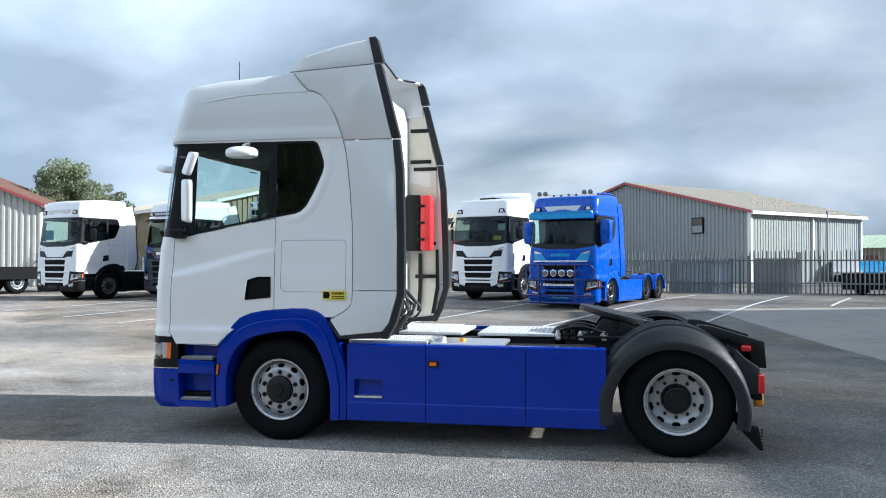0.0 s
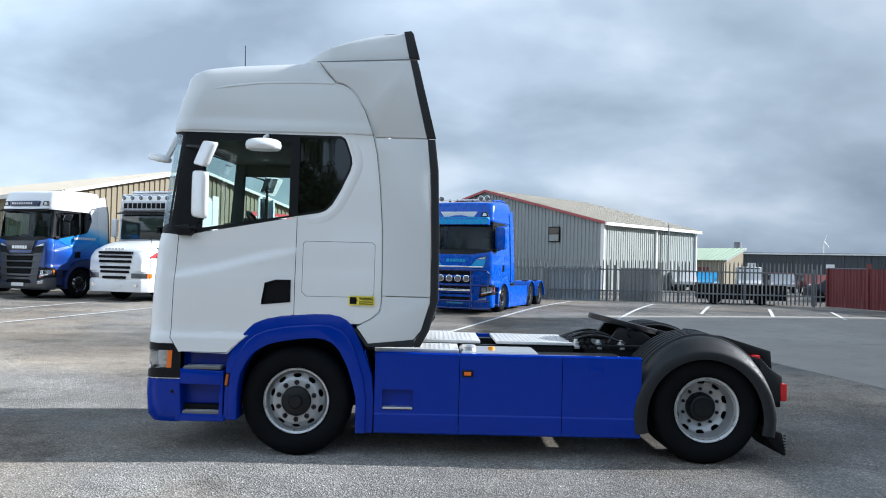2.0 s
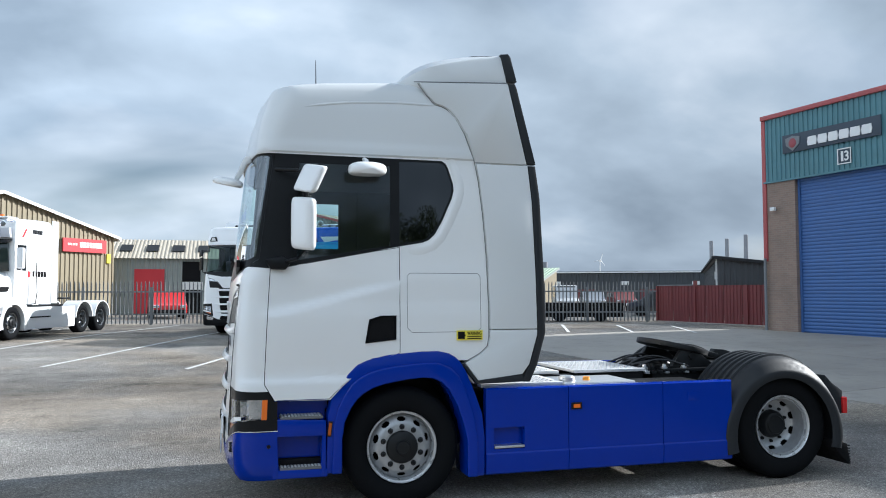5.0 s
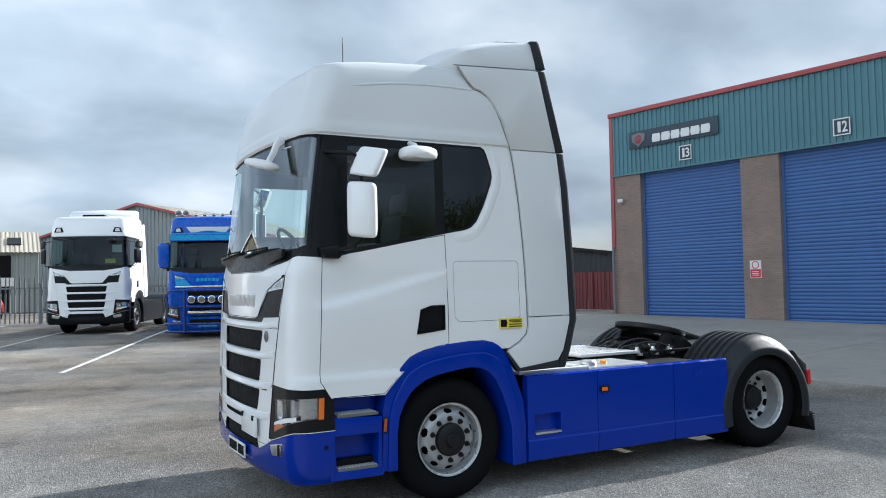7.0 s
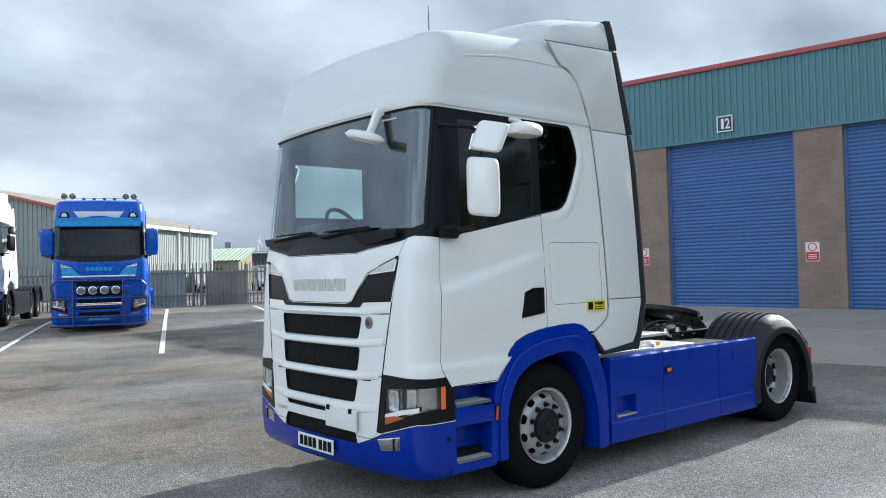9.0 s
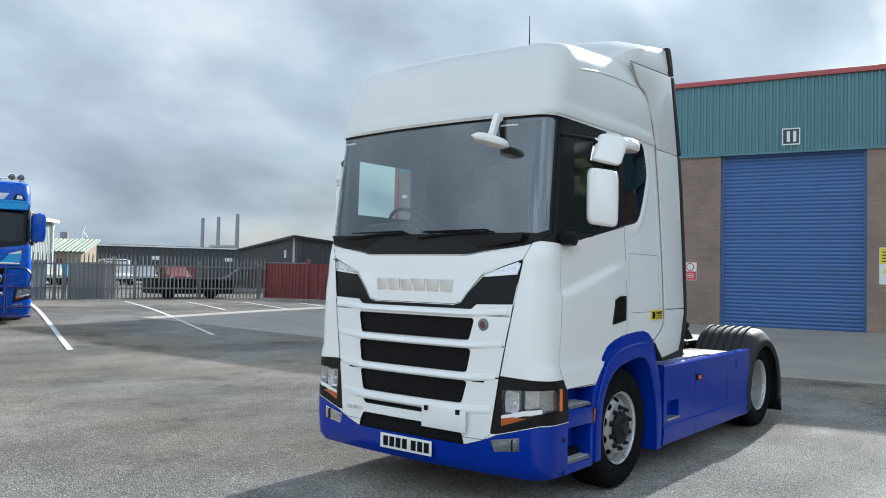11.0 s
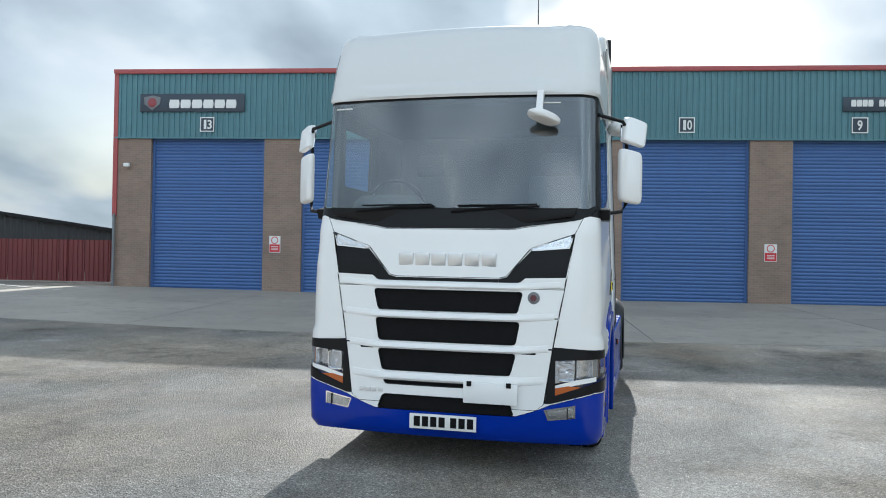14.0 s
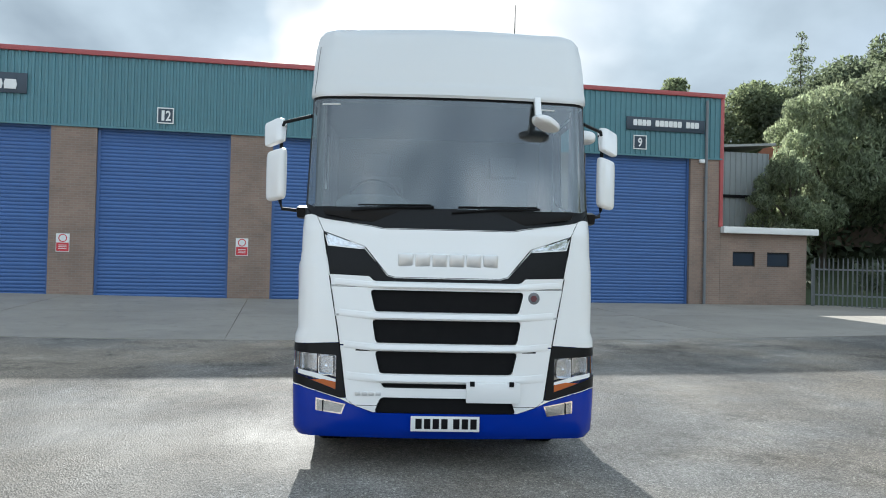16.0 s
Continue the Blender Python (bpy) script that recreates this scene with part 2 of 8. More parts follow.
def part(name, bm, material, parent=None, label="", smooth=40.0):
    me = bm if isinstance(bm, bpy.types.Mesh) else mesh_of(bm, smooth)
    if material and not me.materials:
        me.materials.append(material)
    me.name = name
    ob = new(name, me)
    if parent:
        ob.parent = parent
    if label:
        tagged(ob, label)
    return ob


def thing(name, label, category, at=None, group="", kind=""):
    ob = new(name)
    ob.empty_display_size = 0.2
    if at is not None:
        ob.matrix_basis = at
    return tagged(ob, label, category, group, kind)


def add_box(bm, x0, x1, y0, y1, z0, z1, m=None):
    vs = [bm.verts.new((x, y, z)) for x in (x0, x1) for y in (y0, y1) for z in (z0, z1)]
    fs = [(0, 1, 3, 2), (4, 6, 7, 5), (0, 4, 5, 1), (2, 3, 7, 6), (0, 2, 6, 4), (1, 5, 7, 3)]
    out = [bm.faces.new([vs[i] for i in f]) for f in fs]
    if m is not None:
        bmesh.ops.transform(bm, matrix=m, verts=vs)
    return vs


def box(x0, x1, y0, y1, z0, z1, bevel=0.0, seg=2, m=None):
    bm = bmesh.new()
    add_box(bm, x0, x1, y0, y1, z0, z1, m)
    if bevel:
        bmesh.ops.bevel(bm, geom=bm.edges[:], offset=bevel, segments=seg, profile=0.6, affect="EDGES")
    bmesh.ops.recalc_face_normals(bm, faces=bm.faces[:])
    return bm


def prism(poly, axis, a, b, bevel=0.0, seg=2):
    """A flat outline of (p, q) drawn out along axis from a to b. axis x: (y, z); y: (x, z); z: (x, y)."""
    bm = bmesh.new()
    def pt(p, q, d):
        return {"x": (d, p, q), "y": (p, d, q), "z": (p, q, d)}[axis]
    lo, hi = [bm.verts.new(pt(p, q, a)) for p, q in poly], [bm.verts.new(pt(p, q, b)) for p, q in poly]
    bm.faces.new(lo); bm.faces.new(hi[::-1])
    for i in range(len(poly)):
        j = (i + 1) % len(poly)
        bm.faces.new((lo[i], hi[i], hi[j], lo[j]))
    bmesh.ops.recalc_face_normals(bm, faces=bm.faces[:])
    if bevel:
        es = [e for e in bm.edges if e.calc_face_angle(0) > 0.5]
        bmesh.ops.bevel(bm, geom=es, offset=bevel, segments=seg, profile=0.6, affect="EDGES")
    return bm


def lathe(profile, steps=32, axis="y"):
    """Turn (radius, along) pairs round an axis."""
    bm = bmesh.new()
    rings = []
    for k in range(steps):
        c, s = math.cos(2 * math.pi * k / steps), math.sin(2 * math.pi * k / steps)
        rings.append([bm.verts.new({"y": (r * c, d, r * s), "x": (d, r * c, r * s), "z": (r * c, r * s, d)}[axis]) for r, d in profile])
    for k in range(steps):
        a, b = rings[k], rings[(k + 1) % steps]
        for i in range(len(profile) - 1):
            bm.faces.new((a[i], b[i], b[i + 1], a[i + 1]))
    bmesh.ops.remove_doubles(bm, verts=bm.verts[:], dist=1e-5)
    bmesh.ops.recalc_face_normals(bm, faces=bm.faces[:])
    return bm


def tube(points, r, sides=8, closed=False):
    """A round bar along points."""
    bm = bmesh.new()
    pts = [Vector(p) for p in points]
    rings = []
    for i, p in enumerate(pts):
        a, b = pts[max(i - 1, 0)], pts[min(i + 1, len(pts) - 1)]
        if closed:
            a, b = pts[i - 1], pts[(i + 1) % len(pts)]
        d = (b - a).normalized()
        u = d.cross(Vector((0, 0, 1)) if abs(d.z) < 0.9 else Vector((1, 0, 0))).normalized()
        v = d.cross(u)
        rr = r(i / max(len(pts) - 1, 1)) if callable(r) else r
        rings.append([bm.verts.new(p + rr * (u * math.cos(2 * math.pi * k / sides) + v * math.sin(2 * math.pi * k / sides))) for k in range(sides)])
    n = len(rings)
    for i in range(n if closed else n - 1):
        a, b = rings[i], rings[(i + 1) % n]
        for k in range(sides):
            bm.faces.new((a[k], a[(k + 1) % sides], b[(k + 1) % sides], b[k]))
    if not closed:
        bm.faces.new(rings[0][::-1]); bm.faces.new(rings[-1])
    bmesh.ops.recalc_face_normals(bm, faces=bm.faces[:])
    return bm


def merged(*bms):
    out = bmesh.new()
    for b in bms:
        me = bpy.data.meshes.new("t")
        b.to_mesh(me); b.free()
        out.from_mesh(me)
        bpy.data.meshes.remove(me)
    return out


def moved(bm, m):
    bmesh.ops.transform(bm, matrix=m, verts=bm.verts[:])
    if m.determinant() < 0:
        bmesh.ops.reverse_faces(bm, faces=bm.faces[:])
    return bm




def inside(poly, p, q):
    hit, n = False, len(poly)
    for i in range(n):
        (a, b), (c, d) = poly[i], poly[i - 1]
        if (b > q) != (d > q) and p < (c - a) * (q - b) / (d - b) + a:
            hit = not hit
    return hit


def carve(bm, poly, axis, side):
    """Cut the faces for which side(middle) holds along the outline, seen down the axis; returns those inside it."""
    ia, ib = {"y": (0, 2), "x": (1, 2), "z": (0, 1)}[axis]
    lo = [min(p[k] for p in poly) - 1e-4 for k in (0, 1)]
    hi = [max(p[k] for p in poly) + 1e-4 for k in (0, 1)]

    def near():
        out = []
        for f in bm.faces:
            if side(f.calc_center_median()):
                ps = [(v.co[ia], v.co[ib]) for v in f.verts]
                if max(p[0] for p in ps) > lo[0] and min(p[0] for p in ps) < hi[0] and max(p[1] for p in ps) > lo[1] and min(p[1] for p in ps) < hi[1]:
                    out.append(f)
        return out

    for i in range(len(poly)):
        (a, b), (c, d) = poly[i - 1], poly[i]
        co, no = [0, 0, 0], [0, 0, 0]
        co[ia], co[ib], no[ia], no[ib] = a, b, d - b, a - c
        fs = near()
        geom = list({e for f in fs for e in f.edges}) + fs + list({v for f in fs for v in f.verts})
        bmesh.ops.bisect_plane(bm, geom=geom, dist=1e-5, plane_co=co, plane_no=no)
    out = []
    for f in near():
        c = f.calc_center_median()
        if inside(poly, c[ia], c[ib]):
            out.append(f)
    return out


def shrink_edge(bm, gap):
    """Draw the open border of a sheet inwards along its own surface."""
    bm.normal_update()
    move = {}
    for e in bm.edges:
        if not e.is_boundary:
            continue
        f = e.link_faces[0]
        a, b = e.verts
        t = (b.co - a.co)
        if t.length < 1e-7:
            continue
        w = f.normal.cross(t).normalized()
        if w.dot(f.calc_center_median() - (a.co + b.co) / 2) < 0:
            w = -w
        for v in (a, b):
            move.setdefault(v, []).append(w)
    for v, ws in move.items():
        d = sum(ws, Vector())
        if d.length > 1e-6:
            d.normalize()
            k = max(d.dot(ws[0]), 0.6)
            v.co += d * gap / k


def thicken(bm, depth):
    """Give a sheet a back and an edge, depth behind it."""
    bm.normal_update()
    way = [v.normal.copy() for v in bm.verts]
    old = list(bm.verts)
    r = bmesh.ops.extrude_face_region(bm, geom=bm.faces[:], use_keep_orig=True)
    fresh = [v for v in r["geom"] if isinstance(v, bmesh.types.BMVert)]
    bm.normal_update()
    from_place = {tuple(round(c, 6) for c in v.co): w for v, w in zip(old, way)}
    for v in fresh:
        w = from_place.get(tuple(round(c, 6) for c in v.co))
        if w is not None:
            v.co -= w * depth
    bmesh.ops.recalc_face_normals(bm, faces=bm.faces[:])


def sunk(bm, way, draw_in=0.0):
    """Push a sheet in along way, leaving walls round its border."""
    mid = sum((v.co for v in bm.verts), Vector()) / max(len(bm.verts), 1)
    old = bm.faces[:]
    r = bmesh.ops.extrude_face_region(bm, geom=old)
    for v in r["geom"]:
        if isinstance(v, bmesh.types.BMVert):
            v.co += Vector(way) + (mid - v.co).normalized() * draw_in
    old = [f for f in old if f.is_valid]
    if old:
        bmesh.ops.delete(bm, geom=old, context="FACES_ONLY")


def lift(bm, faces, gap=0.0, thick=0.0, push=0.0):
    """Take faces out of bm as a mesh of their own, with a gap round them and some thickness behind."""
    out = bmesh.new()
    vm = {}
    for f in faces:
        for v in f.verts:
            if v not in vm:
                vm[v] = out.verts.new(v.co)
        try:
            out.faces.new([vm[v] for v in f.verts])
        except ValueError:
            pass
    bmesh.ops.delete(bm, geom=faces, context="FACES")
    bmesh.ops.remove_doubles(out, verts=out.verts[:], dist=2e-4)
    bmesh.ops.dissolve_degenerate(out, edges=out.edges[:], dist=1e-4)
    if gap:
        shrink_edge(out, gap)
    out.normal_update()
    if push:
        for v in out.verts:
            v.co += v.normal * push
    if thick:
        thicken(out, abs(thick))
    return out


def text_bm(body, width, height, depth=0.004, bold=0.0):
    """Raised letters in the built-in font, width x height, in the x-z plane facing -y, from the lower left corner."""
    cu = bpy.data.curves.new("t", "FONT")
    cu.body, cu.extrude, cu.offset, cu.resolution_u = body, 0.01, bold, 3
    ob = bpy.data.objects.new("t", cu)
    scene.collection.objects.link(ob)
    me = bpy.data.meshes.new_from_object(ob.evaluated_get(bpy.context.evaluated_depsgraph_get()))
    bm = bmesh.new()
    bm.from_mesh(me)
    bpy.data.objects.remove(ob); bpy.data.meshes.remove(me); bpy.data.curves.remove(cu)
    xs, ys = [v.co.x for v in bm.verts], [v.co.y for v in bm.verts]
    x0, y0, sx, sy = min(xs), min(ys), width / (max(xs) - min(xs)), height / (max(ys) - min(ys))
    for v in bm.verts:
        v.co = Vector(((v.co.x - x0) * sx, -depth if v.co.z > 0 else 0.0, (v.co.y - y0) * sy))
    bmesh.ops.recalc_face_normals(bm, faces=bm.faces[:])
    return bm


def smoothstep(a, b, x):
    t = min(max((x - a) / (b - a), 0.0), 1.0)
    return t * t * (3 - 2 * t)


def ground_z(x, y):
    """The yard lies in a shallow dish round the tractor unit, rising more towards the halls."""
    return (0.30 + 0.14 * smoothstep(2, 24, y)) * smoothstep(4, 22, math.hypot(x - 1, y))

# ---- the yard ----
def asphalt():
    m = bpy.data.materials.new("worn_asphalt")
    m.use_nodes = True
    nt = m.node_tree
    n, l = nt.nodes.new, nt.links.new
    b = nt.nodes["Principled BSDF"]
    tc = n("ShaderNodeTexCoord")
    def noise_tex(s, d, r, vec=None):
        t = n("ShaderNodeTexNoise")
        t.inputs["Scale"].default_value, t.inputs["Detail"].default_value, t.inputs["Roughness"].default_value = s, d, r
        l(vec or tc.outputs["Object"], t.inputs["Vector"])
        return t
    def ramp(src, *stops):
        r = n("ShaderNodeValToRGB")
        r.color_ramp.elements[0].position, r.color_ramp.elements[0].color = stops[0][0], (*[stops[0][1]] * 3, 1)
        r.color_ramp.elements[1].position, r.color_ramp.elements[1].color = stops[-1][0], (*[stops[-1][1]] * 3, 1)
        for p, v in stops[1:-1]:
            r.color_ramp.elements.new(p).color = (v, v, v, 1)
        l(src, r.inputs[0])
        return r.outputs[0]
    def times(a, c):
        v = n("ShaderNodeMix"); v.data_type = "RGBA"; v.blend_type = "MULTIPLY"; v.inputs["Factor"].default_value = 1
        l(a, v.inputs["A"]); l(c, v.inputs["B"])
        return v.outputs["Result"]
    mp = n("ShaderNodeMapping"); mp.inputs["Scale"].default_value = (0.55, 1.0, 1.0); mp.inputs["Rotation"].default_value = (0, 0, 0.25)
    l(tc.outputs["Object"], mp.inputs[0])
    patches = ramp(noise_tex(0.21, 7, 0.62, mp.outputs[0]).outputs["Fac"], (0.36, 0.55), (0.46, 0.80), (0.55, 1.05), (0.66, 1.45))
    blot = ramp(noise_tex(0.55, 11, 0.74).outputs["Fac"], (0.36, 0.50), (0.45, 0.88), (0.58, 1.04), (0.68, 1.40))
    # wide stone tones: real chips, and relief shade put into their colour
    chips = ramp(noise_tex(95, 3, 0.6).outputs["Fac"], (0.3, 0.4), (0.5, 0.95), (0.7, 1.75))
    vor = n("ShaderNodeTexVoronoi"); vor.inputs["Scale"].default_value = 64; l(tc.outputs["Object"], vor.inputs["Vector"])
    stones = ramp(vor.outputs["Color"], (0.0, 0.48), (0.55, 0.95), (0.8, 1.2), (1.0, 2.0))
    # older brownish surface and greyer repairs run into each other
    base = n("ShaderNodeMix"); base.data_type = "RGBA"
    base.inputs["A"].default_value, base.inputs["B"].default_value = (0.315, 0.272, 0.223, 1), (0.268, 0.255, 0.237, 1)
    l(ramp(noise_tex(0.25, 5, 0.55).outputs["Fac"], (0.42, 0.0), (0.58, 1.0)), base.inputs["Factor"])
    col = times(times(times(times(base.outputs["Result"], patches), blot), chips), stones)
    l(col, b.inputs["Base Color"])
    rg = ramp(noise_tex(0.3, 6, 0.6, mp.outputs[0]).outputs["Fac"], (0.36, 0.64), (0.6, 0.88))
    b.inputs["Specular IOR Level"].default_value = 0.17
    l(rg, b.inputs["Roughness"])
    b.inputs["Diffuse Roughness"].default_value = 1.0
    # coarse stones stand proud where the binder has worn away, less where it is smooth
    grit = n("ShaderNodeMath"); grit.operation = "MULTIPLY_ADD"; grit.inputs[1].default_value = 1.6
    l(noise_tex(38, 3, 0.62).outputs["Fac"], grit.inputs[0]); l(vor.outputs["Distance"], grit.inputs[2])
    bp = n("ShaderNodeBump"); bp.inputs["Distance"].default_value = 0.014
    l(ramp(noise_tex(0.33, 5, 0.6, mp.outputs[0]).outputs["Fac"], (0.40, 0.35), (0.60, 1.0)), bp.inputs["Strength"])
    l(grit.outputs[0], bp.inputs["Height"]); l(bp.outputs[0], b.inputs["Normal"])
    return m


def make_ground():
    bm = bmesh.new()
    radii = [0.01] + [0.75 * k for k in range(1, 40)] + [32, 36, 42, 50, 65, 90, 130, 200, 400, 900, 2500]
    rows, seg = [], 120
    for r in radii:
        ring = [(1 + r * math.cos(2 * math.pi * k / seg), r * math.sin(2 * math.pi * k / seg)) for k in range(seg)]
        rows.append([bm.verts.new((x, y, ground_z(x, y))) for x, y in ring])
    for a, b in zip(rows, rows[1:]):
        for k in range(seg):
            bm.faces.new((a[k], b[k], b[(k + 1) % seg], a[(k + 1) % seg]))
    bm.faces.new(rows[0])
    ob = part("ground", bm, asphalt(), smooth=60)
    tagged(ob, "worn grey asphalt yard with damp patches and stains", "ground", kind="structure")


make_ground()


def ground_strip(p, q, width, lift_by):
    """A narrow sheet on the yard from p to q."""
    bm = bmesh.new()
    p, q = Vector(p), Vector(q)
    d = (q - p).normalized()
    nrm = Vector((-d.y, d.x)) * width / 2
    steps = max(int((q - p).length / 0.5), 2)
    rows = []
    for k in range(steps + 1):
        c = p.lerp(q, k / steps)
        wob = 1 + 0.15 * noise.noise((c.x * 2, c.y * 2, 0))
        rows.append([bm.verts.new((*(c + s * nrm * wob), ground_z(*(c + s * nrm * wob)) + lift_by)) for s in (1, -1)])
    for a, b in zip(rows, rows[1:]):
        bm.faces.new((a[0], a[1], b[1], b[0]))
    return bm


BAY_A, BAY_U = Vector((0.366, 0.930)), Vector((0.930, -0.366))


def bay(u, v):
    return BAY_U * u + BAY_A * v


LINE_PAINT = mat("worn_line_paint", (0.62, 0.62, 0.60), 0.7, vary=0.15, scale=6, grime=(0.25, 0.25, 0.24))
for u0, v0, u1, v1 in ((-17.25, 6.0, -19.2, 24), (-14.3, 6.0, -16.2, 24), (-11.95, 6.0, -12.9, 24), (-9.1, 8.8, -9.1, 24), (-6.0, 9.2, -6.0, 24), (-2.7, 11.0, -2.7, 26), (0.6, 13.2, 0.6, 26.4), (2.8, 20.5, 2.8, 26.0), (5.0, 20.5, 5.0, 25.6), (7.1, 20.5, 7.1, 25.2)):
    line = part("line_marking", ground_strip(bay(u0, v0), bay(u1, v1), 0.11, 0.015), LINE_PAINT)
    tagged(line, "worn white painted parking bay line", "line marking", "parking bay lines", "structure")


# ---- the workshop building with five roller doors ----
WS = Matrix(((0.1509, 0.9886, 0, 18.03), (-0.9886, 0.1509, 0, 13.76), (0, 0, 1, 0), (0, 0, 0, 1)))


def brick(name, c1, c2, mortar):
    m = bpy.data.materials.new(name)
    m.use_nodes = True
    nt = m.node_tree
    n, l = nt.nodes.new, nt.links.new
    b = nt.nodes["Principled BSDF"]
    tc, mp, br = n("ShaderNodeTexCoord"), n("ShaderNodeMapping"), n("ShaderNodeTexBrick")
    mp.inputs["Rotation"].default_value = (radians(90), 0, 0)
    l(tc.outputs["Object"], mp.inputs[0]); l(mp.outputs[0], br.inputs[0])
    br.inputs["Color1"].default_value, br.inputs["Color2"].default_value, br.inputs["Mortar"].default_value = (*c1, 1), (*c2, 1), (*mortar, 1)
    br.inputs["Scale"].default_value, br.inputs["Brick Width"].default_value, br.inputs["Row Height"].default_value, br.inputs["Mortar Size"].default_value = 1, 0.225, 0.075, 0.006
    no, mx = n("ShaderNodeTexNoise"), n("ShaderNodeMix")
    no.inputs["Scale"].default_value, no.inputs["Detail"].default_value = 0.9, 6
    l(tc.outputs["Object"], no.inputs["Vector"])
    rp = n("ShaderNodeValToRGB"); rp.color_ramp.elements[0].color, rp.color_ramp.elements[1].color = (0.85, 0.85, 0.85, 1), (1.12, 1.1, 1.08, 1)
    rp.color_ramp.elements[0].position, rp.color_ramp.elements[1].position = 0.35, 0.68
    l(no.outputs["Fac"], rp.inputs[0])
    mx.data_type, mx.blend_type = "RGBA", "MULTIPLY"; mx.inputs["Factor"].default_value = 1
    l(br.outputs["Color"], mx.inputs["A"]); l(rp.outputs[0], mx.inputs["B"]); l(mx.outputs["Result"], b.inputs["Base Color"])
    bp = n("ShaderNodeBump"); bp.inputs["Strength"].default_value, bp.inputs["Distance"].default_value, bp.invert = 0.6, 0.008, True
    l(br.outputs["Fac"], bp.inputs["Height"]); l(bp.outputs[0], b.inputs["Normal"])
    b.inputs["Roughness"].default_value = 0.85
    return m


BRICK = brick("brown_brick", (0.275, 0.195, 0.152), (0.235, 0.168, 0.135), (0.265, 0.23, 0.195))
TEAL = mat("teal_cladding", (0.082, 0.195, 0.225), 0.5, vary=0.12, scale=1.5, spread=0.04)
REDTRIM = mat("red_trim", (0.36, 0.075, 0.075), 0.5, vary=0.1, scale=3)
DOORBLUE = mat("blue_roller_slat", (0.050, 0.118, 0.30), 0.45, vary=0.10, scale=2, spread=0.05)
ROOFGREY = mat("roof_sheet_grey", (0.30, 0.30, 0.29), 0.6, vary=0.15, scale=1)
SIGNDARK = mat("sign_board_dark", (0.025, 0.04, 0.06), 0.4)
SIGNWHITE = mat("sign_white", (0.72, 0.72, 0.70), 0.45, vary=0.03)
SIGNRED = mat("sign_red", (0.55, 0.03, 0.04), 0.45)
SIGNYELLOW = mat("sign_yellow", (0.75, 0.62, 0.04), 0.45)
CONCRETE = mat("apron_concrete", (0.315, 0.288, 0.25), 0.62, vary=0.22, scale=2.2, bump=0.25, bscale=40, spread=0.05, grime=(0.23, 0.215, 0.195))
GREYPIPE = mat("grey_downpipe", (0.16, 0.17, 0.18), 0.5, vary=0.1)
DARKIN = mat("door_recess", (0.05, 0.05, 0.05), 0.9)


def ribbed(width, height, pitch, depth, flat=0.55):
    """Trapezoid-ribbed sheet in the x-z plane, ribs proud towards -y."""
    bm = bmesh.new()
    xs, k = [], 0
    x = 0.0
    while x < width - 1e-6:
        e = min(pitch, width - x)
        for fx, d in ((0, 0), (flat * 0.8, 0), (flat, -depth), (0.92, -depth)):
            xs.append((x + fx * e, d))
        x += pitch
    xs.append((width, 0))
    lo = [bm.verts.new((a, d, 0)) for a, d in xs]
    hi = [bm.verts.new((a, d, height)) for a, d in xs]
    for i in range(len(xs) - 1):
        bm.faces.new((lo[i], lo[i + 1], hi[i + 1], hi[i]))
    bmesh.ops.recalc_face_normals(bm, faces=bm.faces[:])
    return bm


def letter_blocks(n, width, height, depth, lean=0.0):
    """A row of plain blocks in place of a wordmark, facing -y."""
    bms = []
    w = width / n
    for k in range(n):
        x = k * w
        bms.append(prism([(x + 0.06 * w, 0), (x + 0.86 * w, 0), (x + 0.94 * w, height * 0.5), (x + 0.86 * w, height), (x + 0.10 * w, height), (x + 0.02 * w, height * 0.5)], "y", -depth, 0))
    return merged(*bms)


def number_sign(body, s, z):
    """White outlined bay number on the cladding."""
    sign = thing("bay_number_sign", f"white framed bay number {body} on teal cladding", "sign", WS @ pose(s, -0.06, z), "bay number signs")
    part("backing", box(-0.26, 0.26, -0.012, 0, -0.26, 0.26), SIGNDARK, sign)
    fr = merged(*[box(*b) for b in ((-0.26, 0.26, -0.02, -0.012, 0.225, 0.26), (-0.26, 0.26, -0.02, -0.012, -0.26, -0.225), (-0.26, -0.225, -0.02, -0.012, -0.225, 0.225), (0.225, 0.26, -0.02, -0.012, -0.225, 0.225))])
    part("frame", fr, SIGNWHITE, sign)
    for k, ch in enumerate(body):
        w = 0.09 if ch == "1" else 0.16
        x = -w / 2 if len(body) == 1 else -0.17 + k * 0.18 + (0.05 if ch == "1" else 0)
        part("numeral", moved(text_bm(ch, w, 0.33, 0.008, 0.02), pose(x, -0.012, -0.165)), SIGNWHITE, sign)


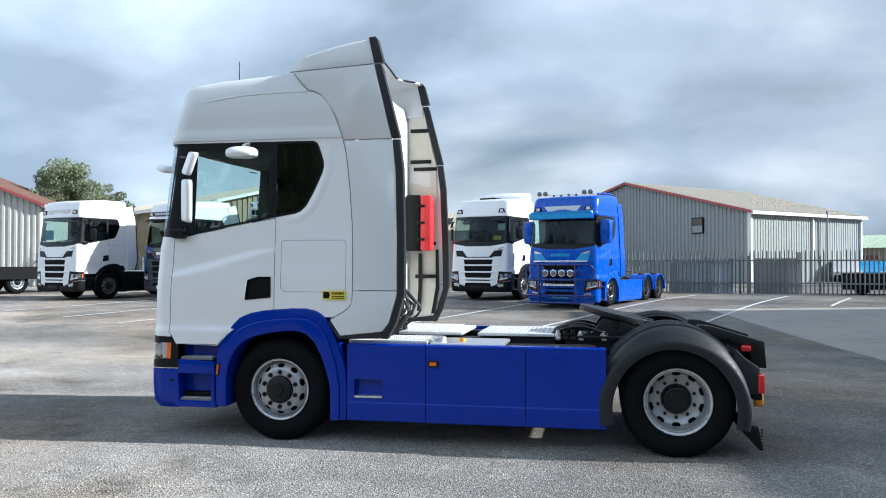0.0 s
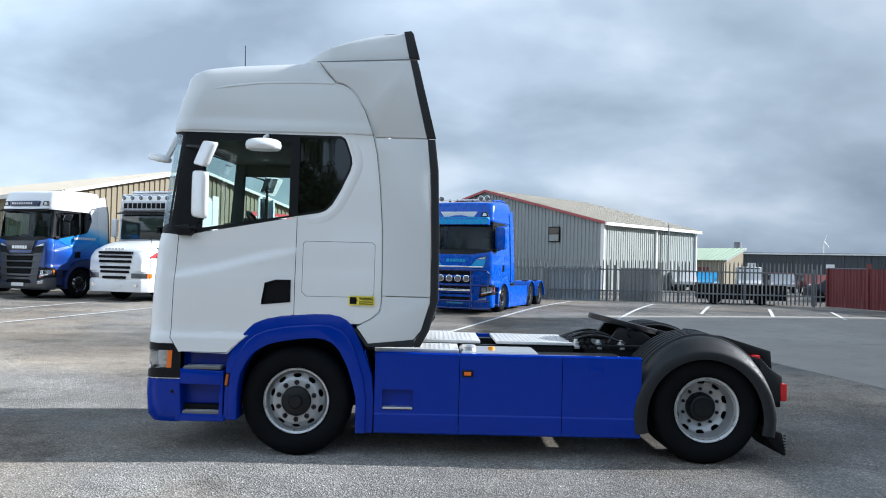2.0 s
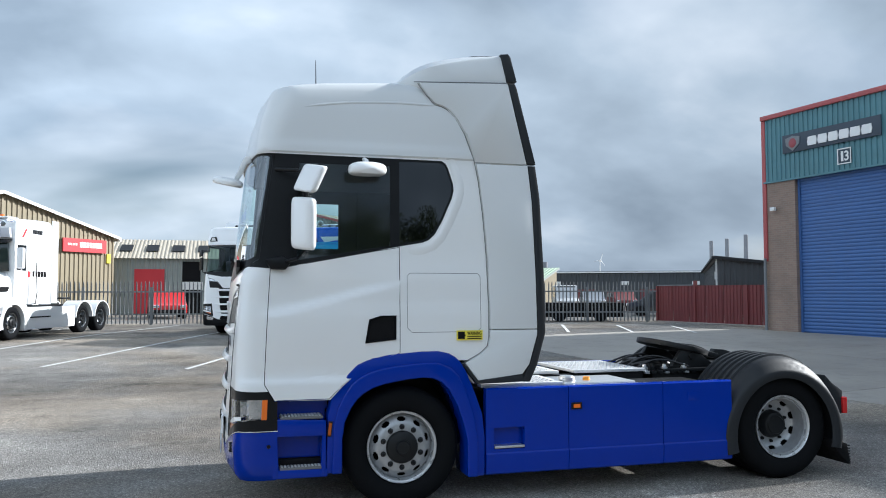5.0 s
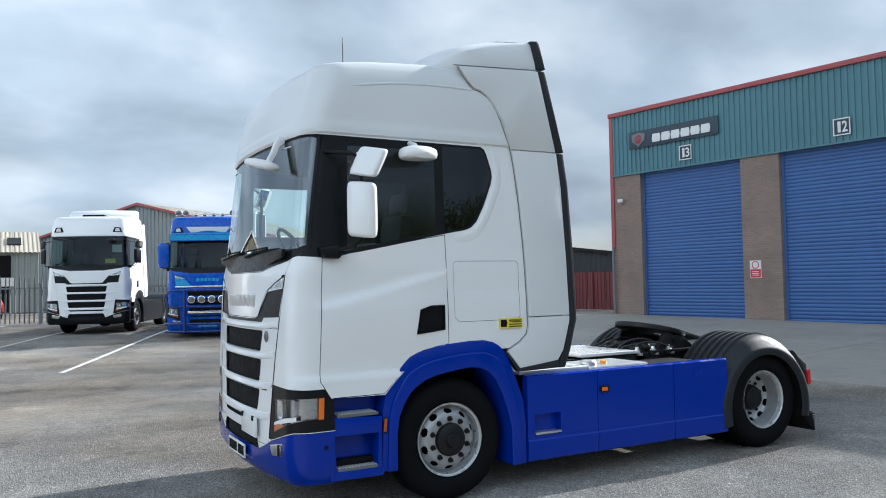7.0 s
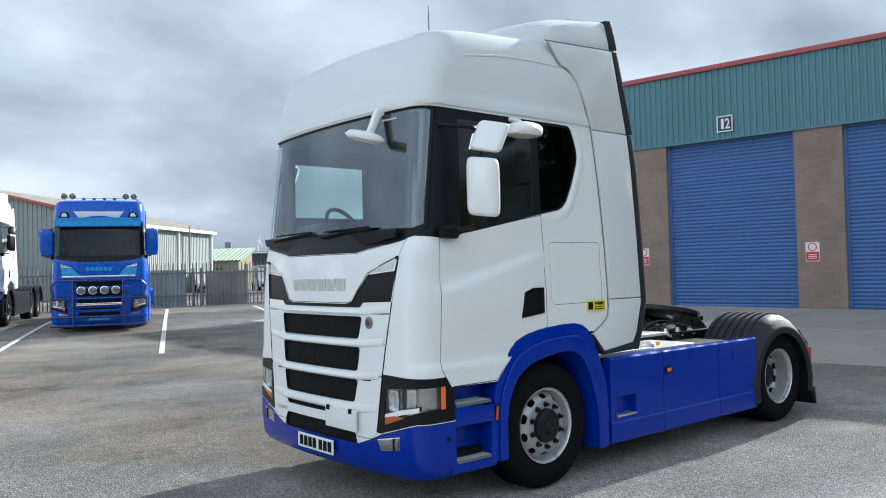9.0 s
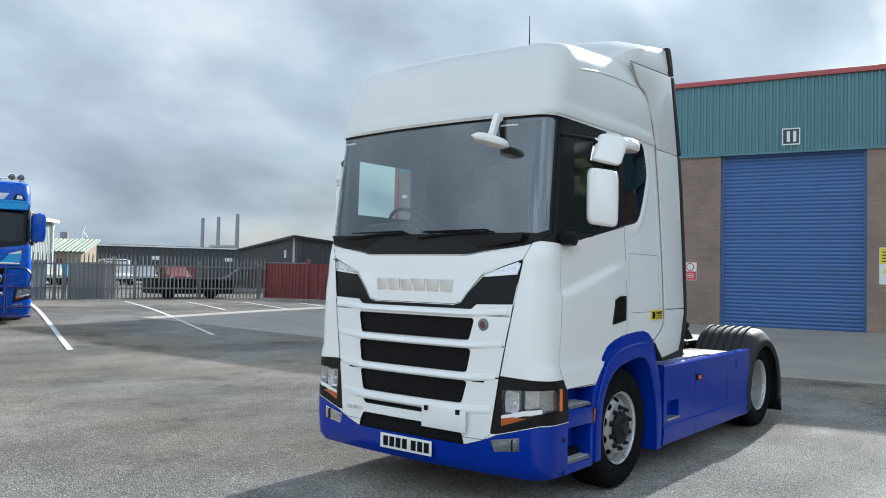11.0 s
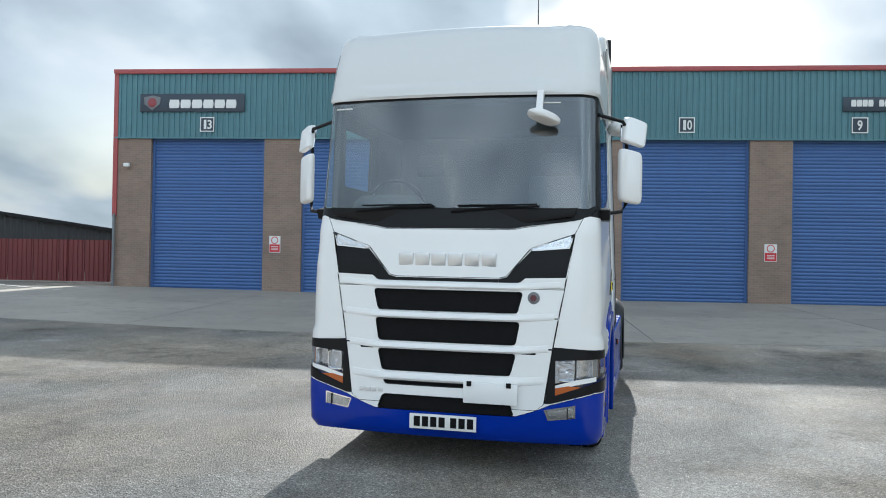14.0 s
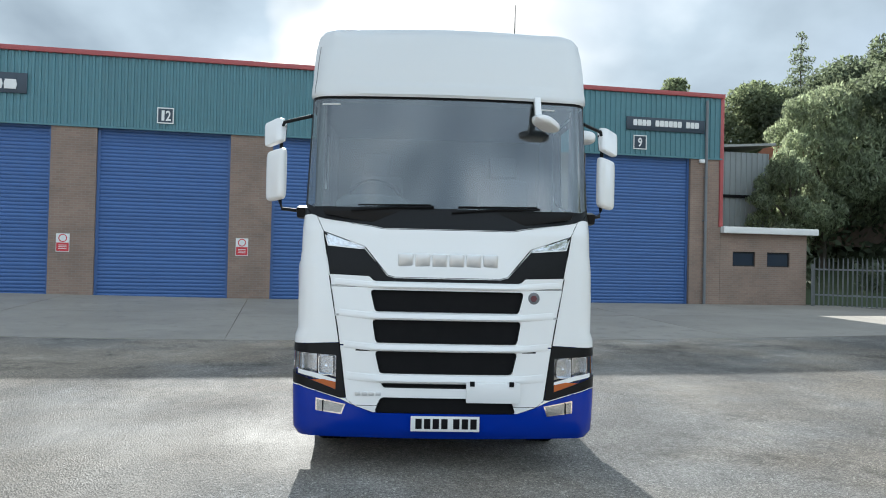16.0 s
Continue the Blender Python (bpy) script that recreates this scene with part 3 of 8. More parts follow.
def make_workshop():
    root = thing("workshop_building", "long workshop with brown brick, teal cladding and blue roller doors", "building", WS, kind="structure")
    s0, s1, top, clad, base, deep = -3.42, 25.45, 8.02, 5.77, 0.0, 26.0
    bays, half = [5.53 * k for k in range(5)], 2.08
    # brick piers between the doors, each through the wall's thickness
    edges = [s0] + [v for c in bays for v in (c - half, c + half)] + [s1]
    for k in range(0, len(edges), 2):
        part("brick_pier", box(edges[k], edges[k + 1], 0, 0.34, base, clad), BRICK, root)
    part("lintel_wall", box(s0, s1, 0.0, 0.34, clad, top - 0.02), MATTE, root)
    part("side_wall", box(s0, s0 + 0.3, 0.34, deep, base, top), BRICK, root)
    part("side_wall", box(s1 - 0.3, s1, 0.34, deep, base, top), BRICK, root)
    part("rear_wall", box(s0, s1, deep, deep + 0.3, base, top), BRICK, root)
    mid = (s0 + s1) / 2
    roof = prism([(0.1, top - 0.3), (deep / 2, top - 0.25), (deep, top - 0.3), (deep, top - 0.42), (0.1, top - 0.42)], "x", s0 + 0.05, s1 - 0.05)
    part("roof", roof, ROOFGREY, root)
    # cladding sheets, one metre each
    nsheet = 29
    wsheet = (s1 - s0) / nsheet
    sheet = mesh_of(ribbed(wsheet, top - clad, wsheet / 5, 0.035), 0)
    for k in range(nsheet):
        ob = part("cladding_sheet", sheet, TEAL, root)
        ob.matrix_basis = pose(s0 + k * wsheet, -0.005, clad)
    part("drip_flashing", box(s0, s1, -0.07, 0.0, clad - 0.06, clad - 0.002), TEAL, root)
    part("roof_trim", box(s0 - 0.06, s1 + 0.06, -0.12, 0.4, top, top + 0.16, 0.02), REDTRIM, root, "red painted eaves trim")
    part("corner_trim", box(s0 - 0.06, s0 + 0.10, -0.06, 0.3, 2.9, top - 0.004, 0.01), REDTRIM, root, "red painted corner trim")
    part("corner_trim", box(s1 - 0.08, s1 + 0.06, -0.06, 0.3, 3.2, top - 0.004, 0.01), REDTRIM, root, "red painted corner trim")
    # roller doors
    nsl = 46
    pitch = (clad - 0.28) / nsl
    prof = [(0, 0), (-0.012, 0.18 * pitch), (-0.022, 0.5 * pitch), (-0.012, 0.82 * pitch), (0, pitch * 0.97), (0.012, pitch * 0.97), (0.012, 0)]
    bm = bmesh.new()
    a, b = [bm.verts.new((-half + 0.03, y, z)) for y, z in prof], [bm.verts.new((half - 0.03, y, z)) for y, z in prof]
    for i in range(len(prof)):
        j = (i + 1) % len(prof)
        bm.faces.new((a[i], b[i], b[j], a[j]))
    bm.faces.new(a); bm.faces.new(b[::-1])
    bmesh.ops.recalc_face_normals(bm, faces=bm.faces[:])
    slat = mesh_of(bm, 30)
    for k, c in enumerate(bays):
        door = tagged(new(f"door_{k + 1}"), "closed blue metal roller shutter door between brick piers", "roller door", kind="structure")
        door.matrix_basis = WS @ pose(c, 0.2, 0.28)
        for j in range(nsl):
            ob = part("slat", slat, DOORBLUE, door)
            ob.location = (0, 0, j * pitch)
        part("backing", box(-half, half, 0.05, 0.08, 0, clad - 0.28), DARKIN, door)
        for sx in (-1, 1):
            part("guide_rail", box(*sorted((sx * half, sx * (half - 0.09))), -0.06, -0.03, 0, clad - 0.28), DOORBLUE, door)
        number_sign(str(13 - k), c, 6.21)
    # sign boards
    board = thing("sign_board", "dark sign board with a red shield and silver block lettering", "sign", WS @ pose(0, -0.05, 0))
    part("panel", box(-2.48, 1.36, -0.05, 0, 6.66, 7.30, 0.01), SIGNDARK, board)
    sh = part("shield", prism([(-2.33, 7.17), (-2.02, 7.23), (-1.71, 7.17), (-1.73, 6.92), (-2.02, 6.70), (-2.31, 6.92)], "y", -0.075, -0.05, 0.008), GREYPIPE, board, "grey shield emblem with a dull red middle")
    part("enamel", moved(lathe([(0, -0.012), (0.15, -0.012), (0.165, 0.0)], 20), pose(-2.02, -0.075, 6.98)), mat("dull_red_enamel", (0.26, 0.05, 0.06), 0.45), sh)
    part("lettering", moved(letter_blocks(6, 2.5, 0.30, 0.03), pose(-1.4, -0.05, 6.78)), SIGNWHITE, board, "silver block lettering")
    board2 = thing("sign_board", "dark sign board with small pale lettering", "sign", WS @ pose(0, -0.05, 0))
    part("panel", box(21.57, 24.68, -0.05, 0, 6.66, 7.14, 0.01), SIGNDARK, board2)
    x = 21.82
    for nlet, gap in ((4, 0.16), (6, 0.16), (3, 0)):
        part("lettering", moved(letter_blocks(nlet, 0.178 * nlet, 0.22, 0.015), pose(x, -0.05, 6.82)), SIGNWHITE, board2)
        x += 0.178 * nlet + gap
    # small notices on the piers
    for s, z, kind in ((2.52, 2.0, "red"), (8.05, 2.0, "red"), (13.66, 2.25, "yellow"), (19.37, 1.98, "red")):
        h = 0.29 if kind == "red" else 0.54
        sg = thing("notice", "small white and red prohibition notice on brick pier" if kind == "red" else "yellow and white warning notice on brick pier", "sign", WS @ pose(s, -0.008, z), "pier notices")
        part("panel", box(-0.2, 0.2, -0.006, 0.008, -h, h), SIGNWHITE, sg)
        if kind == "red":
            part("band", box(-0.185, 0.185, -0.010, -0.006, -h + 0.02, 0.0), SIGNRED, sg, "red lower half")
            part("symbol", moved(lathe([(0.10, 0), (0.13, 0), (0.13, 0.003), (0.10, 0.003)], 20), pose(0, -0.010, 0.145)), SIGNRED, sg)
            for j in range(3):
                part("text_bar", box(-0.12, 0.12, -0.012, -0.010, -0.09 - j * 0.055, -0.07 - j * 0.055), SIGNWHITE, sg)
        else:
            part("band", box(-0.185, 0.185, -0.010, -0.006, 0.06, h - 0.02), SIGNYELLOW, sg, "yellow upper panel")
            part("symbol", prism([(-0.12, -0.2), (0.12, -0.2), (0, -0.02)], "y", -0.012, -0.006), SIGNYELLOW, sg)
            for j in range(4):
                part("text_bar", box(-0.13, 0.13, -0.012, -0.010, 0.12 + j * 0.09, 0.15 + j * 0.09), MATTE, sg)
    # downpipe, wall lamps
    pipe = thing("downpipe", "grey rainwater pipe down the brick wall", "downpipe", WS)
    part("pipe", tube([(24.78, -0.09, 7.9), (24.78, -0.09, 0.26)], 0.055, 10), GREYPIPE, pipe)
    for z in (1.6, 3.4, 5.0):
        part("bracket", box(24.70, 24.86, -0.10, 0, z, z + 0.04), GREYPIPE, pipe)
    pipe = thing("downpipe", "grey rainwater pipe at the building corner", "downpipe", WS)
    part("pipe", tube([(-3.36, -0.13, 3.0), (-3.36, -0.13, 0.32)], 0.05, 10), GREYPIPE, pipe)
    for s, z in ((24.55, 5.62), (-2.9, 4.75)):
        lamp = thing("wall_lamp", "small white flood lamp under the cladding", "lamp", WS @ pose(s, 0, z))
        part("bracket", box(-0.02, 0.02, -0.12, 0, -0.02, 0.02), GREYPIPE, lamp)
        part("housing", box(-0.10, 0.10, -0.24, -0.12, -0.07, 0.06, 0.02), SIGNWHITE, lamp)
    # low annex
    an = thing("annex", "low brown annex with white fascia and two small dark windows", "building", WS, kind="structure")
    a0, a1, at = 25.46, 29.1, 2.98
    wins = ((25.98, 26.92), (27.42, 28.38))
    for c0, c1 in ((a0, wins[0][0]), (wins[0][1], wins[1][0]), (wins[1][1], a1)):
        part("wall", box(c0, c1, 0, 0.25, 0, at), BRICK, an)
    for c0, c1 in wins:
        part("wall", box(c0, c1, 0, 0.25, 0, 1.75), BRICK, an)
        part("wall", box(c0, c1, 0, 0.25, 2.3, at), BRICK, an)
        w = part("window_frame", merged(*[box(*q) for q in ((c0, c1, 0.06, 0.12, 1.75, 1.80), (c0, c1, 0.06, 0.12, 2.25, 2.3), (c0, c0 + 0.05, 0.06, 0.12, 1.8, 2.25), (c1 - 0.05, c1, 0.06, 0.12, 1.8, 2.25))]), GREYPL, an)
        part("pane", box(c0 + 0.05, c1 - 0.05, 0.085, 0.095, 1.8, 2.25), mat("office_pane", (0.03, 0.04, 0.06), 0.06, coat=0.3), w)
    part("side_wall", box(a1 - 0.25, a1, 0.25, 6, 0, at), BRICK, an)
    part("rear_wall", box(a0, a1, 6, 6.25, 0, at), BRICK, an)
    part("roof", box(a0, a1 + 0.02, -0.05, 6.3, at, at + 0.05), ROOFGREY, an)
    part("fascia", box(a0 - 0.03, a1 + 0.3, -0.3, -0.05, at, at + 0.24, 0.015), SIGNWHITE, an, "white painted fascia board")


make_workshop()


def make_apron():
    """Concrete slabs in front of the doors."""
    y0, d = -11.2, 5.6
    joints = [-4.7] + [-2.77 + 5.53 * k for k in range(7)]
    for s0, s1 in zip(joints, joints[1:]):
        for j in range(2):
            bm = bmesh.new()
            n = 8
            g = []
            for a in range(n + 1):
                g.append([])
                for b in range(n + 1):
                    p = WS @ Vector((s0 + 0.012 + (s1 - s0 - 0.024) * a / n, y0 + j * d + 0.012 + (d - 0.024) * b / n, 0))
                    g[-1].append(bm.verts.new((p.x, p.y, ground_z(p.x, p.y) + 0.010)))
            for a in range(n):
                for b in range(n):
                    bm.faces.new((g[a][b], g[a + 1][b], g[a + 1][b + 1], g[a][b + 1]))
            r = bmesh.ops.extrude_edge_only(bm, edges=[e for e in bm.edges if e.is_boundary])
            for v in r["geom"]:
                if isinstance(v, bmesh.types.BMVert):
                    v.co.z -= 0.05
            bmesh.ops.recalc_face_normals(bm, faces=bm.faces[:])
            part("slab", bm, CONCRETE, APRON, smooth=30)


APRON = thing("pavement", "stained concrete apron slabs before the roller doors", "pavement", kind="structure")
make_apron()

# ---- tractor units ----
from mathutils.bvhtree import BVHTree


# A tractor stands with its front axle over the origin and its nose towards -x.
def lerp_table(table, z):
    for (a, p), (b, q) in zip(table, table[1:]):
        if z <= b:
            t = max((z - a) / (b - a), 0.0)
            return p + (q - p) * t
    return table[-1][1]


NOSE = [(0.30, -1.40), (0.36, -1.435), (0.55, -1.45), (0.95, -1.44), (1.25, -1.435), (1.6, -1.42), (1.88, -1.40), (2.0, -1.375), (2.5, -1.325), (2.92, -1.275), (2.94, -1.29), (3.1, -1.268), (3.25, -1.235), (3.36, -1.195)]
WIDE = [(0.30, 1.145), (0.36, 1.175), (0.70, 1.185), (0.95, 1.18), (1.06, 1.175), (1.12, 1.155), (1.35, 1.158), (1.60, 1.154), (1.72, 1.143), (1.9, 1.14), (2.1, 1.125), (2.90, 1.098), (2.94, 1.100), (2.955, 1.112), (3.0, 1.112), (3.06, 1.104), (3.25, 1.102), (3.36, 1.096)]
ROOF = [(-1.3, 3.475), (-1.0, 3.518), (-0.65, 3.562), (-0.06, 3.602), (0.3, 3.60), (0.8, 3.60)]


def corner_r(z):
    """Plan radius of the cab's front corners: wider up in the roof."""
    return 0.17 + 0.05 * smoothstep(2.98, 3.36, z)


def cab_shell(rise=0.0, roof_rise=0.0):
    """Outer skin of the sleeper cab, nose, bumper and roof in one closed sheet."""
    bm = bmesh.new()
    zs = [0.30, 0.32, 0.36, 0.45, 0.55, 0.65, 0.75, 0.85, 0.95, 1.0, 1.06, 1.09, 1.12, 1.2, 1.35, 1.5, 1.56, 1.585, 1.605, 1.625, 1.645, 1.665, 1.685, 1.705, 1.725, 1.745, 1.765, 1.785, 1.805, 1.825, 1.845, 1.865, 1.885, 1.905, 1.93, 1.96, 2.02, 2.1, 2.25, 2.4, 2.55, 2.7, 2.85, 2.92, 2.94, 2.955, 2.985, 3.005, 3.02, 3.035, 3.05, 3.065, 3.085, 3.12, 3.18, 3.25, 3.31, 3.36]
    rear, rows = 0.76, []

    def outline(z):
        w, xf, rc = lerp_table(WIDE, z), lerp_table(NOSE, z), corner_r(z)
        pts = []
        for k in range(11):
            y = (w - rc) * k / 10
            # a low brow over the windscreen that fades out towards the corners
            zb = 3.035 + 1.6 * max(abs(y) - 0.68, 0) ** 2
            brow = 0.011 * smoothstep(2.94, 2.955, z) * (1 - smoothstep(zb - 0.022, zb + 0.022, z)) * (1 - smoothstep(0.7, 0.95, y))
            pts.append((xf - brow + 0.10 * (y / w) ** 2, y))
        x1 = pts[-1][0]
        for k in range(1, 9):
            a = math.pi / 2 * k / 8
            pts.append((x1 + 1.1 * rc * (1 - math.cos(a)), w - rc + rc * math.sin(a)))
        x2 = pts[-1][0]
        for k in range(1, 25):
            x = x2 + (rear - x2) * k / 24
            zc = 1.61 + 0.252 * (x + 1.133)
            fold = 0.026 * (1 - smoothstep(zc - 0.022, zc + 0.022, z)) * smoothstep(-1.25, -1.0, x) * (1 - smoothstep(-0.30, 0.05, x)) * smoothstep(1.12, 1.55, z)
            pts.append((x, w + fold - 0.02 * smoothstep(0.2, 0.8, x)))
        for k in range(1, 4):
            pts.append((rear, (w - 0.02) * (1 - k / 4)))
        return pts + [(rear, 0)] + [(x, -y) for x, y in pts[:0:-1]]

    for z in zs:
        rows.append([bm.verts.new((x, y, z)) for x, y in outline(z)])
    base = outline(3.36)

    for s in (0.02, 0.05, 0.09, 0.14, 0.20, 0.27, 0.4, 0.6, 0.8, 0.94):
        row = []
        for x, y in base:
            cx = min(max(x, -0.3), 0.45)
            px, py = x + (cx - x) * s, y * (1 - s)
            edge = 0.19 - 0.085 * smoothstep(0.82, 1.0, abs(y))
            k = math.sqrt(1 - (1 - min(s * 1.08 / edge, 1)) ** 2)
            top = lerp_table(ROOF, px) + 0.028 * (1 - (py / 1.085) ** 2) + roof_rise * smoothstep(-1.3, 0.3, px)
            row.append(bm.verts.new((px, py, 3.36 + (top - 3.36) * k)))
        rows.append(row)
    for a, b in zip(rows, rows[1:]):
        for k in range(len(a)):
            j = (k + 1) % len(a)
            bm.faces.new((a[k], b[k], b[j], a[j]))
    bm.faces.new(rows[-1])
    bmesh.ops.recalc_face_normals(bm, faces=bm.faces[:])
    if rise:
        for v in bm.verts:
            if v.co.z > 0.9:
                v.co.z += rise * smoothstep(0.9, 1.5, v.co.z)
    return bm


def wheel_meshes():
    """Tyre, steel front disc, deep rear disc and hubs, turned round the y axis, outer face towards -y at 0."""
    tyre = lathe([(0.300, 0.02), (0.325, -0.005), (0.37, -0.018), (0.42, -0.018), (0.455, -0.008), (0.478, 0.012), (0.492, 0.04), (0.496, 0.05),
                  (0.500, 0.06), (0.500, 0.085), (0.488, 0.088), (0.488, 0.098), (0.500, 0.101), (0.500, 0.145), (0.488, 0.148), (0.488, 0.158), (0.500, 0.161),
                  (0.500, 0.205), (0.488, 0.208), (0.488, 0.218), (0.500, 0.221), (0.500, 0.25), (0.49, 0.27), (0.46, 0.30), (0.42, 0.31), (0.35, 0.31), (0.30, 0.29)], 48)
    rim = lathe([(0.298, 0.0), (0.300, 0.006), (0.294, 0.014), (0.280, 0.018), (0.272, 0.05), (0.268, 0.10)], 48)
    out = {"tyre": mesh_of(tyre, 35), "rim": mesh_of(rim, 35)}
    for kind, prof in (("front", [(0.270, 0.085), (0.262, 0.070), (0.252, 0.058), (0.244, 0.049), (0.236, 0.041), (0.228, 0.034), (0.220, 0.027), (0.212, 0.021), (0.203, 0.016), (0.188, 0.012), (0.12, 0.010), (0.10, 0.010)]),
                       ("rear", [(0.272, 0.04), (0.264, 0.11), (0.254, 0.168), (0.240, 0.186), (0.232, 0.190), (0.224, 0.194), (0.216, 0.197), (0.208, 0.200), (0.200, 0.203), (0.185, 0.207), (0.12, 0.210), (0.10, 0.210)])):
        bm = bmesh.new()
        steps, rings = 120, []
        for k in range(steps):
            c, s = math.cos(2 * math.pi * k / steps), math.sin(2 * math.pi * k / steps)
            rings.append([bm.verts.new((r * c, d, r * s)) for r, d in prof])
        for k in range(steps):
            a, b = rings[k], rings[(k + 1) % steps]
            for i in range(len(prof) - 1):
                da, dr = ((k + 0.5) % 12 - 6) / 2.7, ((prof[i][0] + prof[i + 1][0]) / 2 - 0.234) / 0.019
                if da ** 4 + dr ** 4 < 1:
                    continue
                bm.faces.new((a[i], b[i], b[i + 1], a[i + 1]))
        bmesh.ops.delete(bm, geom=[v for v in bm.verts if not v.link_faces], context="VERTS")
        bmesh.ops.recalc_face_normals(bm, faces=bm.faces[:])
        thicken(bm, 0.010)
        out[kind] = mesh_of(bm, 35)
    out["nut"] = mesh_of(merged(lathe([(0.0, -0.036), (0.012, -0.036), (0.016, -0.026), (0.017, 0.0)], 8), lathe([(0.017, -0.006), (0.024, -0.004), (0.024, 0.0)], 8)), 30)
    out["hub_front"] = mesh_of(lathe([(0, -0.058), (0.052, -0.058), (0.060, -0.050), (0.064, -0.036), (0.075, -0.033), (0.108, -0.030), (0.128, -0.018), (0.136, 0.0), (0.137, 0.014)], 32), 30)
    out["hub_rear"] = mesh_of(lathe([(0, 0.105), (0.085, 0.105), (0.092, 0.115), (0.112, 0.120), (0.122, 0.136), (0.134, 0.16), (0.138, 0.22)], 32), 30)
    out["well"] = mesh_of(lathe([(0.0, 0.27), (0.28, 0.27), (0.285, 0.05)], 24), 30)
    return out


WHEEL = wheel_meshes()


def wheel(parent, x, y, z, side, kind="front", disc=None, nuts=True, hub=None):
    """side -1: outer face towards -y."""
    t = part("wheel", WHEEL["tyre"], TYRE, parent)
    t.matrix_basis = pose(x, y, z) if side < 0 else pose(x, y, z, 0, 0, 180)
    for name, m in (("rim", disc or STEEL), ("disc", disc or DISCSTEEL)):
        o = part(name, WHEEL["rim" if name == "rim" else kind], m, t)
        if o.material_slots[0].material != m:
            o.material_slots[0].link = "OBJECT"
            o.material_slots[0].material = m
    part("wheel_well", WHEEL["well"], MATTE, t)
    part("hub", WHEEL["hub_front" if kind == "front" else "hub_rear"], hub or FRAME, t)
    if nuts:
        for k in range(10):
            a = 2 * math.pi * (k + 0.5) / 10
            o = part("wheel_nut", WHEEL["nut"], FRAME, t)
            o.location = (0.1675 * math.cos(a), 0.010 if kind == "front" else 0.208, 0.1675 * math.sin(a))
    return t


def both(poly):
    return poly + [(-y, z) for y, z in poly[::-1]]


ARCH = [(-0.66, 0.25), (-0.66, 0.70), (-0.615, 0.925), (-0.52, 1.024), (-0.40, 1.125), (-0.235, 1.217), (-0.05, 1.275), (0.156, 1.298), (0.30, 1.288), (0.405, 1.252), (0.475, 1.215), (0.60, 1.215), (0.69, 1.04), (0.80, 1.04), (0.80, 0.25)]


